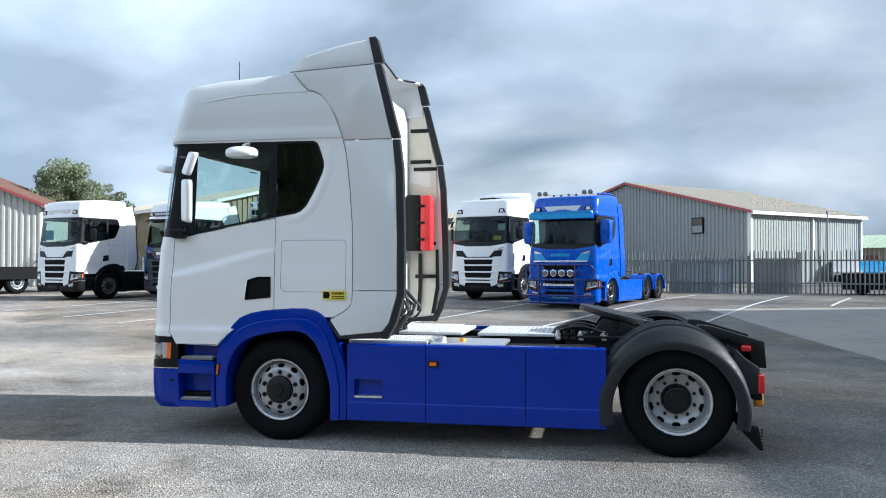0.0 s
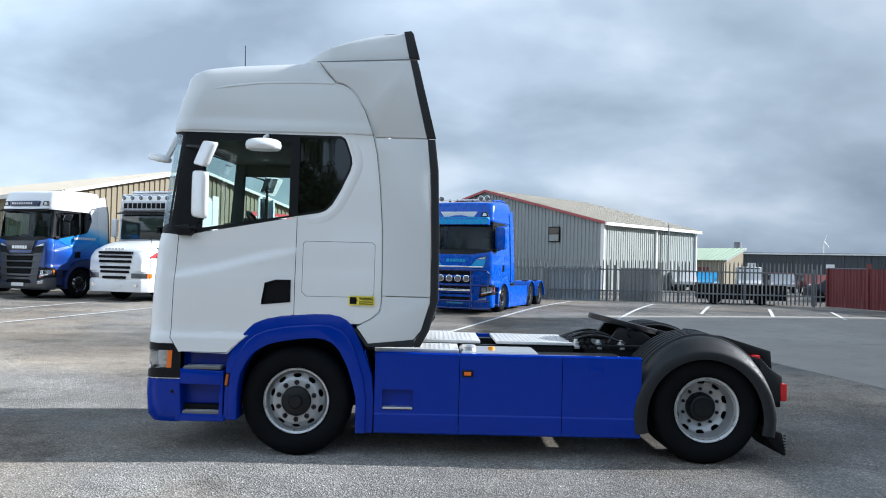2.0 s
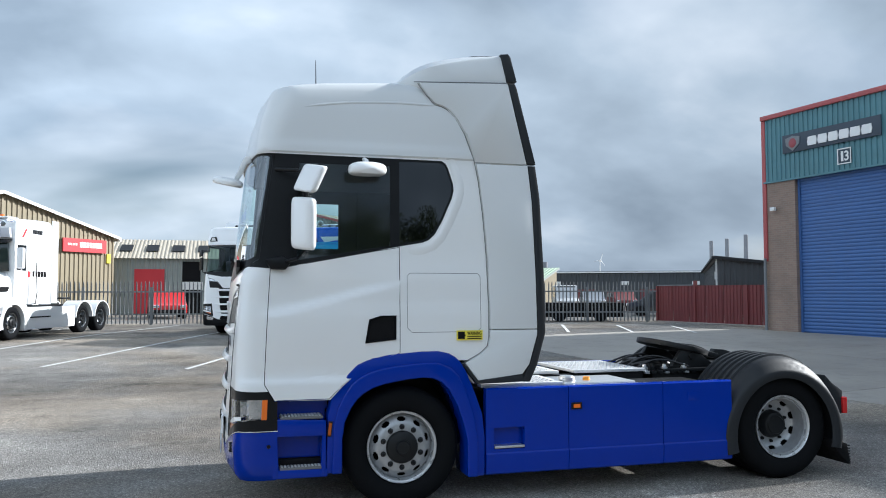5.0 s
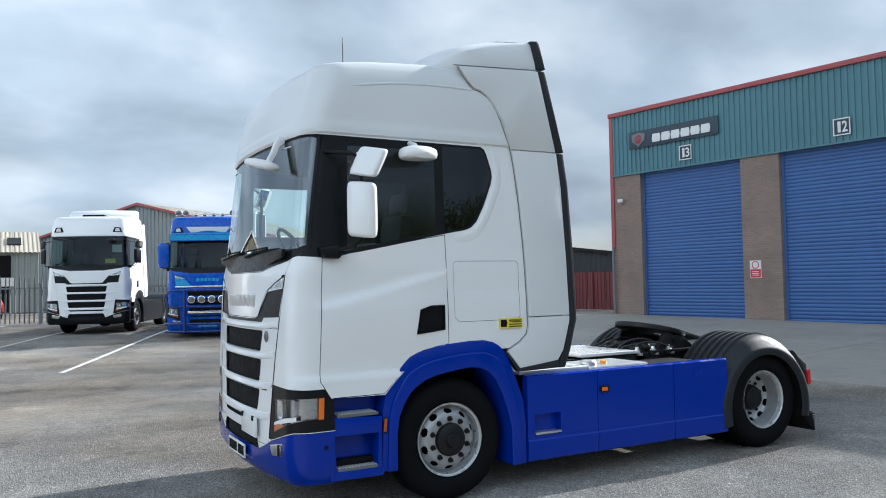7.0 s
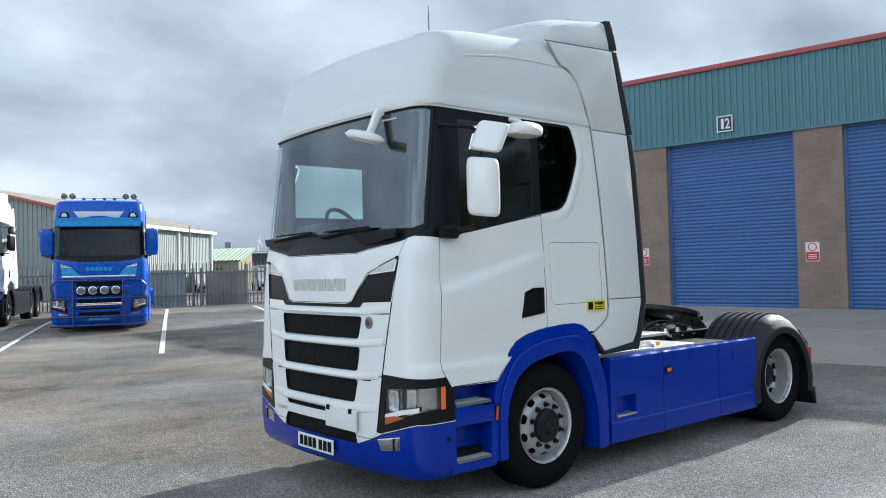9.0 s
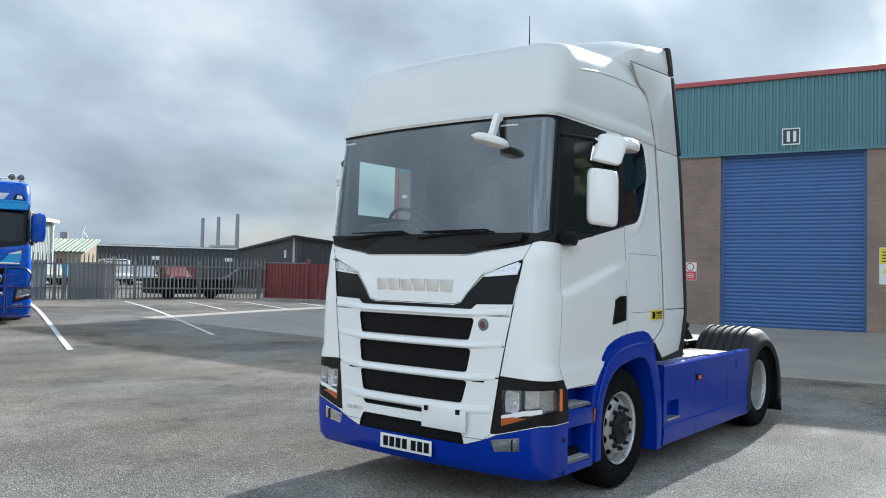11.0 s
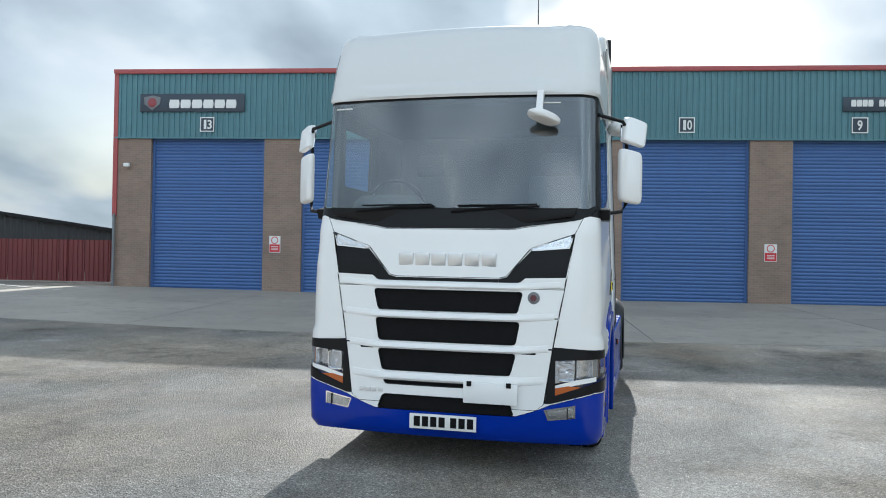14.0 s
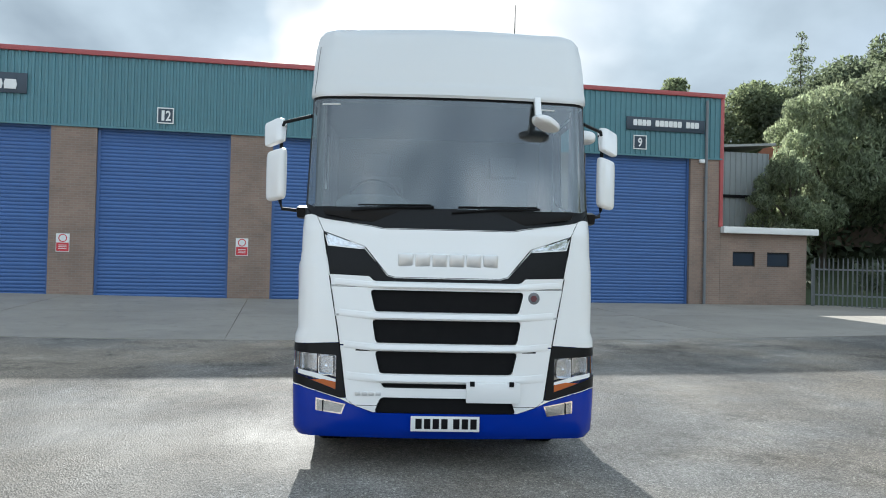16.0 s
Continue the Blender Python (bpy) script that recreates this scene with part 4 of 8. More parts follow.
def cab(root, C, rise=0.0, roof_rise=0.0, fine=True):
    """The cab with its nose, doors, glass and lamps. C: materials by name."""
    S = cab_shell(rise, roof_rise)
    def up(poly):
        return [(p, q + rise * smoothstep(0.9, 1.5, q)) for p, q in poly]
    sides = [lambda c: c.y < -0.93, lambda c: c.y > 0.93]
    nose = lambda c: c.x < -1.0
    # clear the wheel arch, the steps and all that lies behind them
    for sd in sides:
        bmesh.ops.delete(S, geom=carve(S, [(-1.03, 0.2), (-1.03, 0.93), *ARCH[2:]], "y", sd), context="FACES")
    bmesh.ops.delete(S, geom=[f for f in S.faces if f.calc_center_median().z < 0.93 and f.calc_center_median().x > -0.9], context="FACES")
    # dark inner skin, seen through the panel gaps
    L = S.copy()
    bmesh.ops.delete(L, geom=[f for f in L.faces if (lambda c: c.z > 1.96 + rise or (c.z < 1.06 and abs(c.y) > 0.72) or c.z < 0.45)(f.calc_center_median())], context="FACES")
    L.normal_update()
    for v in L.verts:
        v.co -= v.normal * 0.022
    part("inner_skin", L, MATTE, root)
    # windscreen with scuttle
    fs = carve(S, up(both([(1.112, 2.06), (1.06, 2.0), (0.95, 1.968), (0.72, 1.935), (0.60, 1.92), (0.50, 1.90)])[::1] + [(-1.088, 2.935), (1.088, 2.935)]), "x", nose)
    scr = lift(S, fs, 0.003, 0.0)
    fs = carve(scr, up([(1.098, 2.085), (1.05, 2.06), (-1.05, 2.06), (-1.098, 2.085), (-1.078, 2.90), (-1.06, 2.915), (1.06, 2.915), (1.078, 2.90)]), "x", nose)
    gl = lift(scr, fs)
    pane = part("windscreen", gl, C.get("screen", GLASS), root, "large tinted windscreen")
    part("windscreen_surround", scr, C.get("surround", BLACK), root)
    for sd, sg in zip(sides, (-1, 1)):
        edge = lambda c, sg=sg: sg * c.y > 0.80 and c.x < 0.74
        blk = up([(-1.5, 2.02), (-1.07, 1.985), (-0.03, 2.18), (0.17, 2.215), (0.225, 2.238), (0.28, 2.29), (0.352, 2.416), (0.436, 2.605), (0.452, 2.67), (0.448, 2.73), (0.405, 2.86), (0.382, 2.905), (0.345, 2.926), (-1.5, 2.935)])
        fs = carve(S, blk, "y", edge)
        band = lift(S, fs, 0.003, 0.0)
        fs = carve(band, up([(-0.89 if sg < 0 else -1.10, 2.055), (-0.11, 2.185), (-0.11, 2.86), (-0.87 if sg < 0 else -1.04, 2.86)]), "y", edge)
        g1 = lift(band, fs)
        fs = carve(band, up([(-0.03, 2.20), (0.165, 2.235), (0.212, 2.255), (0.262, 2.305), (0.335, 2.425), (0.418, 2.61), (0.434, 2.67), (0.43, 2.725), (0.388, 2.85), (0.368, 2.89), (0.335, 2.905), (-0.03, 2.905)]), "y", edge)
        g2 = lift(band, fs)
        part("window_band", band, C.get("surround", BLACK), root)
        part("side_window", g1, C.get("sideglass", GLASS), root)
        part("quarter_window", g2, DARKGLASS, root, "dark tinted quarter window")
    for sd, sg in zip(sides, (-1, 1)):
        edge = lambda c, sg=sg: sg * c.y > 0.86
        dp = up([(-1.10, 2.00), (-1.125, 1.5), (-1.14, 1.06), (-1.06, 0.93)]) + [(-0.62, 0.93)] + up([(-0.52, 1.03), (-0.40, 1.13), (-0.235, 1.222), (-0.05, 1.28), (-0.03, 1.285), (-0.03, 2.175)])
        door = lift(S, carve(S, dp, "y", edge), 0.006, -0.004)
        # handle recess
        hp = up([(-0.298, 1.57), (-0.33, 1.375), (-0.068, 1.40), (-0.068, 1.60), (-0.20, 1.60)])
        hole = carve(door, hp, "y", lambda c, sg=sg: sg * c.y > 1.10)
        well = lift(door, hole, 0.0, 0.0, -0.012)
        if len(well.faces):
            sunk(well, (0, -sg * 0.04, 0), 0.02)
        d = part("door", door, C["body"], root, "white painted cab door" if C["body"] == WHITE else "")
        if len(well.verts):
            part("handle_recess", well, BLACK, d)
        if fine:
            part("door_handle", box(-0.25, -0.09, *sorted((sg * 1.128, sg * 1.142)), 1.50 + rise, 1.575 + rise, 0.012), GREYPL, d)
        hatch = up([(0.03, 1.93), (0.055, 1.957), (0.66, 1.957), (0.685, 1.93), (0.685, 1.485), (0.655, 1.455), (0.07, 1.455), (0.03, 1.495)])
        h = lift(S, carve(S, hatch, "y", edge), 0.0035, -0.003)
        part("locker_hatch", h, C["body"], root)
    # nose: bonnet flap, lamps, louvres, bumper
    N = lambda c: c.x < -1.04
    r = rise
    def take(name, poly, m, gap=0.002, thick=-0.004, push=0.0, label="", parent=None, test=N):
        fs = carve(S, poly, "x", test)
        if not fs:
            return None
        return part(name, lift(S, fs, gap, thick, push), m, parent or root, label)
    bon = up(both([(1.0, 1.985), (0.72, 1.935), (0.60, 1.92), (0.50, 1.90)])[::-1])
    take("bonnet", up([(1.02, 1.99), (0.72, 1.932), (0.60, 1.917), (0.50, 1.897), (-0.50, 1.897), (-0.60, 1.917), (-0.72, 1.932), (-1.02, 1.99), (-0.96, 1.865), (-0.64, 1.755), (-0.46, 1.54), (-0.40, 1.525), (0.40, 1.525), (0.46, 1.54), (0.64, 1.755), (0.96, 1.865)]), C["body"], 0.005, -0.004)
    for sg in (-1, 1):
        take("marker_lamp", up([(sg * 0.95, 1.865), (sg * 0.64, 1.752), (sg * 0.645, 1.738), (sg * 0.92, 1.762)]), C.get("drl", DRL), 0.002, -0.03, -0.004, "clear wedge-shaped running lamp")
        take("lamp_panel", up([(sg * 0.955, 1.865), (sg * 0.92, 1.760), (sg * 0.645, 1.738), (sg * 0.46, 1.535), (sg * 0.40, 1.52), (sg * 0.40, 1.492), (sg * 0.55, 1.492), (sg * 0.60, 1.535), (sg * 0.905, 1.545)]), C.get("grille", BLACK), 0.002, -0.02, -0.006)
    take("trim_strip", up([(-0.40, 1.522), (0.40, 1.522), (0.40, 1.494), (-0.40, 1.494)]), C.get("grille", BLACK), 0.0, -0.02, -0.006)
    # grille openings, darker and set back
    for name, (zt, zb, yt, yb) in zip(("grille",) * 5, ((1.425, 1.265, 0.585, 0.545), (1.20, 1.03, 0.565, 0.535), (0.962, 0.80, 0.54, 0.50), (0.722, 0.695, 0.49, 0.47), (0.615, 0.503, 0.49, 0.54))):
        r = min(0.022, (zt - zb) * 0.3)
        e = (yb - yt) / (zt - zb) * r
        po = up([(yt - r, zt), (-yt + r, zt), (-yt + 0.3 * r - 0.3 * e, zt - 0.3 * r), (-yt - e, zt - r), (-yb + e, zb + r), (-yb + 0.3 * r + 0.3 * e, zb + 0.3 * r), (-yb + r, zb), (yb - r, zb), (yb - 0.3 * r - 0.3 * e, zb + 0.3 * r), (yb - e, zb + r), (yt + e, zt - r), (yt - 0.3 * r + 0.3 * e, zt - 0.3 * r)])
        fs = carve(S, po, "x", N)
        g = lift(S, fs, 0.0, 0.0)
        sunk(g, (0.05, 0, 0))
        part("grille", g, GRILLE, root, "black mesh grille opening")
    bump = [(1.3, 0.695), (1.12, 0.69), (0.80, 0.60), (0.70, 0.555), (0.55, 0.505), (-0.55, 0.505), (-0.70, 0.555), (-0.80, 0.60), (-1.12, 0.69), (-1.3, 0.695), (-1.3, 0.25), (1.3, 0.25)]
    lowc = lambda c: c.z < 0.72 and c.x < -0.9
    fs = carve(S, bump, "x", lowc)
    bm = lift(S, fs, 0.004, -0.006)
    for sg in (-1, 1):
        fg = carve(bm, [(sg * 0.755, 0.560), (sg * 0.985, 0.602), (sg * 0.985, 0.505), (sg * 0.785, 0.480)], "x", lambda c: c.x < -1.04)
        if fg:
            fgb = lift(bm, fg, 0.0, 0.0, -0.004)
            rimf = fgb.copy()
            shrink_edge(fgb, 0.012)
            for v in fgb.verts:
                v.co.x -= 0.003
            rim = part("fog_lamp_rim", rimf, CHROME, root)
            fog = part("fog_lamp", fgb, FOG, root, "rectangular fog lamp in the bumper")
            if fine:
                xf = lerp_table(NOSE, 0.53) + 0.10 * (0.93 / 1.17) ** 2
                part("lamp_divider", box(xf - 0.012, xf + 0.03, *sorted((sg * 0.925, sg * 0.933)), 0.502, 0.585), BLACK, fog)
    part("bumper", bm, C["bumper"], root, C.get("bumper_label", ""))
    for sg in (-1, 1):
        reg = lambda c, sg=sg: sg * c.y > 0.7 and c.x < -0.95 and c.z < 1.1
        po = [(sg * 0.815, 1.025), (sg * 1.3, 1.0), (sg * 1.3, 0.70), (sg * 1.12, 0.695), (sg * 0.80, 0.605), (sg * 0.76, 0.605)]
        fs = carve(S, po, "x", reg)
        if not fs:
            continue
        hs = lift(S, fs, 0.003, 0.0)
        fl = carve(hs, [(sg * 0.835, 0.925), (sg * 1.20, 0.945), (sg * 1.20, 0.79), (sg * 1.08, 0.755), (sg * 0.835, 0.668)], "x", reg)
        lens = lift(hs, fl, 0.0, 0.0, -0.004)
        head = part("headlamp_surround", hs, BLACK, root)
        # the lens ends before the step; behind it an amber strip and then black again
        back = carve(lens, [(-1.125, 0.5), (-0.9, 0.5), (-0.9, 1.1), (-1.105, 1.1)], "y", lambda c, sg=sg: sg * c.y > 1.0)
        if back:
            part("lamp_border", lift(lens, back), BLACK, head)
        strip = carve(lens, [(-1.17, 0.5), (-1.125, 0.5), (-1.105, 1.1), (-1.145, 1.1)], "y", lambda c, sg=sg: sg * c.y > 1.0)
        amb2 = lift(lens, strip) if strip else None
        low = carve(lens, [(sg * 0.83, 0.60), (sg * 0.83, 0.722), (sg * 0.93, 0.742), (sg * 1.03, 0.735), (sg * 1.03, 0.60)], "x", lambda c: True)
        amb = lift(lens, low)
        strip2 = carve(lens, [(sg * 0.83, 0.70), (sg * 0.83, 0.742), (sg * 1.0, 0.79), (sg * 1.13, 0.812), (sg * 1.13, 0.78), (sg * 1.0, 0.755)], "x", lambda c: True)
        if strip2:
            part("running_strip", lift(lens, strip2), SIGNPALE, head, "white running light strip")
        part("indicator", amb, AMBERDARK, head, "amber indicator lens")
        if amb2:
            part("side_indicator", amb2, AMBER, head, "amber strip beside the headlamp")
        bowl = lens.copy()
        for v in bowl.verts:
            v.co += Vector((0.045, -sg * 0.03, 0))
        part("reflector", bowl, DARKBOWL, head, "smoked headlamp backing")
        part("lens", lens, LENS, head)
        for py, pz in ((0.915, 0.845), (1.045, 0.862)):
            lm = lathe([(0.0, 0.02), (0.012, 0.015), (0.015, 0.045), (0.034, 0.04), (0.052, 0.02), (0.060, -0.022), (0.064, -0.022)], 24, "x")
            # a rounded rectangle, upright, not a round bowl
            for v in lm.verts:
                rr = math.hypot(v.co.y, v.co.z)
                if rr > 0.03:
                    k = (rr / max(abs(v.co.y), abs(v.co.z))) ** 0.85
                    v.co.y *= k * 0.90
                    v.co.z *= k * 1.15
            part("lamp_bowl", moved(lm, pose(lerp_table(NOSE, 0.85) + 0.10 * (py / 1.16) ** 2 + 0.03 + (0.035 if py > 1 else 0), sg * py, pz)), BOWL, head)
        part("lamp_divider", box(lerp_table(NOSE, 0.85) + 0.10, lerp_table(NOSE, 0.85) + 0.14, *sorted((sg * 0.975, sg * 0.985)), 0.74, 0.93), BLACK, head)
    if fine:
        for sg in (-1, 1):
            for z0, y0, y1 in ((1.452, 0.60, 0.885), (1.232, 0.58, 0.85)):
                take("panel_groove", [(sg * y0, z0), (sg * y1, z0), (sg * y1, z0 + 0.0035), (sg * y0, z0 + 0.0035)], C["body"], 0.0, 0.0, -0.0015)
            for z0 in (0.985, 0.968):
                take("vent_slot", [(sg * 0.585, z0), (sg * 0.685, z0), (sg * 0.685, z0 + 0.009), (sg * 0.585, z0 + 0.009)], MATTE, 0.0, 0.0, -0.01)
        take("panel_groove", [(-0.815, 1.004), (0.815, 1.004), (0.815, 1.0075), (-0.815, 1.0075)], GREYPL, 0.0, 0.0, -0.002)
        # dark joints between the louvre panel and the corner panels
        for sg in (-1, 1):
            joint = []
            for y, z in ((0.955, 1.86), (0.93, 1.70), (0.905, 1.54), (0.872, 1.35), (0.843, 1.19), (0.815, 1.025), (0.785, 0.81), (0.757, 0.61)):
                joint.append((lerp_table(NOSE, z) + 0.10 * (y / lerp_table(WIDE, z)) ** 2 + 0.001, sg * y, z))
            part("panel_joint", tube(joint, 0.0055, 6), MATTE, root)
    # the louvre panel between the openings, and the corner panels
    lou = lift(S, carve(S, up([(0.965, 1.875), (0.905, 1.54), (0.815, 1.025), (0.755, 0.60), (0.70, 0.552), (-0.70, 0.552), (-0.755, 0.60), (-0.815, 1.025), (-0.905, 1.54), (-0.965, 1.875)]), "x", N), 0.004, -0.004)
    part("grille_panel", lou, C.get("louvre", C["body"]), root)
    roof = lift(S, [f for f in S.faces if f.calc_center_median().z > 2.945 + rise])
    part("roof_panel", roof, C.get("roof", C["body"]), root, C.get("roof_label", ""), smooth=35)
    part("cab_body", S, C["body"], root, C.get("body_label", ""), smooth=35)
    # white bars proud of the louvre panel, between the grille openings
    for z0, z1, out in ((1.443, 1.490, 0.022), (1.207, 1.258, 0.026), (0.970, 1.022, 0.026), (0.732, 0.792, 0.020)):
        edge = lerp_table([(0.6, 0.75), (1.025, 0.805), (1.54, 0.895)], (z0 + z1) / 2)
        rows = []
        for y in np.linspace(-edge + 0.02, edge - 0.02, 25):
            ends = 1 - 0.72 * smoothstep(0.50, 0.66, abs(y))
            lift_z = 0.022 * smoothstep(0.52, 0.86, abs(y))
            ring = []
            for dx, zz in ((0.012, z0 - 0.006), (-0.55 * out, z0 - 0.001), (-out, z0 + 0.012), (-out * 0.95, (z0 + z1) / 2), (-out * 0.55, z1 - 0.006), (0.012, z1 + 0.008)):
                zz += lift_z
                ring.append((lerp_table(NOSE, zz) + 0.10 * (y / lerp_table(WIDE, zz)) ** 2 + (dx * ends if dx < 0 else dx), y, zz + rise * smoothstep(0.9, 1.5, zz)))
            rows.append(ring)
        part("louvre_bar", blob(rows), C.get("louvre", C["body"]), root, smooth=30)
    # the body rises in a soft bevel round the window band
    for sg in (-1, 1):
        line = [(0.372, 2.921), (0.388, 2.909), (0.398, 2.890), (0.412, 2.864), (0.455, 2.735), (0.460, 2.668), (0.444, 2.602), (0.36, 2.412), (0.287, 2.284), (0.232, 2.231), (0.172, 2.207), (0.06, 2.187), (-0.02, 2.174)]
        strip = bmesh.new()
        rows = []
        for k, (x, z) in enumerate(line):
            a, b = line[max(k - 1, 0)], line[min(k + 1, len(line) - 1)]
            d = Vector((b[0] - a[0], b[1] - a[1])).normalized()
            fade = min(1.0, k / 4, (len(line) - 1 - k) / 2)
            row = []
            for off, h in ((-0.004, -0.004), (0.010, 0.002), (0.026, 0.0068), (0.04, 0.0078), (0.062, 0.006), (0.085, 0.002), (0.10, -0.004)):
                px, pz = x - d.y * off, z + d.x * off
                w = lerp_table(WIDE, pz) - 0.02 * smoothstep(0.2, 0.8, px)
                row.append(strip.verts.new((px, sg * (w + (h + 0.004) * fade - 0.004), pz + rise)))
            rows.append(row)
        for p, q in zip(rows, rows[1:]):
            for i in range(len(p) - 1):
                strip.faces.new((p[i], q[i], q[i + 1], p[i + 1]))
        bmesh.ops.recalc_face_normals(strip, faces=strip.faces[:])
        if sg * strip.faces[20].normal.y < 0:
            bmesh.ops.reverse_faces(strip, faces=strip.faces[:])
        part("window_moulding", strip, C["body"], root, smooth=50)


def cab_inside(root, rise=0.0):
    """Seats, wheel, dash and lining, seen through the glass."""
    bm = box(-0.95, 0.72, -1.04, 1.04, 1.35 + rise, 1.40 + rise)
    part("cab_floor", bm, INNER, root)
    y0, y1 = 1.035, 1.052
    part("door_lining", moved(merged(box(-1.13, -1.06, y0, y1, 2.0, 2.92), box(-1.06, -0.25, y0, y1, 2.76, 2.90), box(-1.06, -0.25, y0, y1, 2.02, 2.27), box(-0.25, -0.05, y0, y1, 2.02, 2.90)), pose(0, 0, rise)), INNER, root)
    part("dashboard", prism([(-1.20, 1.5), (-1.22, 2.0), (-1.0, 2.06), (-0.72, 2.0), (-0.66, 1.5)], "y", -1.0, 1.0, 0.03), INNER, root)
    part("headlining", box(-1.16, 0.72, -1.045, 1.045, 2.895 + rise, 3.0 + rise, 0.01), INNER, root)
    part("rear_lining", box(0.66, 0.72, -1.03, 1.03, 1.4 + rise, 2.95 + rise), INNER, root)
    for sg in (-1, 1):
        # added to stop light leaking in round the quarter windows
        part("side_lining", box(-0.045, 0.70, *sorted((sg * 1.032, sg * 1.05)), 1.40 + rise, 2.92 + rise, 0.004), INNER, root)
        part("pillar_trim", moved(prism([(-1.20, 1.98), (-1.04, 1.98), (-1.02, 2.95), (-1.13, 2.95)], "y", *sorted((sg * 0.985, sg * 1.045)), 0.015), pose(0, 0, rise)), INNER, root)
    for y in (-0.62, 0.62):
        s = part("seat", moved(merged(box(-0.55, -0.05, y - 0.26, y + 0.26, 1.72, 1.88, 0.04), moved(box(-0.06, 0.08, y - 0.25, y + 0.25, 0, 0.72, 0.05), pose(0, 0, 1.82, 0, 8, 0)), moved(box(-0.04, 0.06, y - 0.14, y + 0.14, 0.74, 0.95, 0.04), pose(0, 0, 1.82, 0, 8, 0)), box(-0.45, -0.15, y - 0.15, y + 0.15, 1.4, 1.73)), pose(0.26, 0, -0.06)), CLOTH, root)
    c = Vector((-0.76, 0.60, 2.13))
    ring = [Vector((c.x - 0.225 * math.sin(a) * 0.55, c.y + 0.225 * math.cos(a), c.z + 0.225 * math.sin(a) * 0.83)) for a in [2 * math.pi * k / 24 for k in range(24)]]
    part("instrument_binnacle", moved(lathe([(0, -0.30), (0.10, -0.29), (0.15, -0.22), (0.16, 0.0), (0.15, 0.22), (0.10, 0.29), (0, 0.30)], 20, "y"), pose(-1.03, 0.6, 2.03)), INNER, root)
    st = part("steering_wheel", tube(ring, 0.018, 8, True), BLACK, root)
    part("spoke", tube([(c.x, c.y - 0.2, c.z), (c.x, c.y + 0.2, c.z)], 0.02), BLACK, st)
    part("column", tube([c, (c.x - 0.3, c.y, c.z - 0.3)], 0.035), BLACK, st)


def blob(rows_of_rings):
    """A closed skin through rings of points."""
    bm = bmesh.new()
    rows = [[bm.verts.new(p) for p in ring] for ring in rows_of_rings]
    n = len(rows[0])
    for a, b in zip(rows, rows[1:]):
        for q in range(n):
            bm.faces.new((a[q], a[(q + 1) % n], b[(q + 1) % n], b[q]))
    bm.faces.new(rows[0][::-1]); bm.faces.new(rows[-1])
    bmesh.ops.recalc_face_normals(bm, faces=bm.faces[:])
    return bm


def pod(center, size, turn=0.0, tip=0.0, lean=0.0, steps=9, sides=18):
    """A smooth flattened pod, such as a small mirror housing, with a flat underside."""
    rows = []
    for k in range(steps + 1):
        a = -1 + 2 * k / steps
        r = max(math.sqrt(max(1 - abs(a) ** 2.6, 0)), 0.05)
        ring = []
        for q in range(sides):
            b = 2 * math.pi * q / sides
            cb, sb = math.cos(b), math.sin(b)
            z = size[2] / 2 * r * math.copysign(abs(sb) ** 0.7, sb)
            ring.append(Vector((size[0] / 2 * r * math.copysign(abs(cb) ** 0.8, cb), size[1] / 2 * a, max(z, -size[2] * 0.32))))
        rows.append(ring)
    bm = blob(rows)
    return moved(bm, pose(*center, lean, tip, turn))


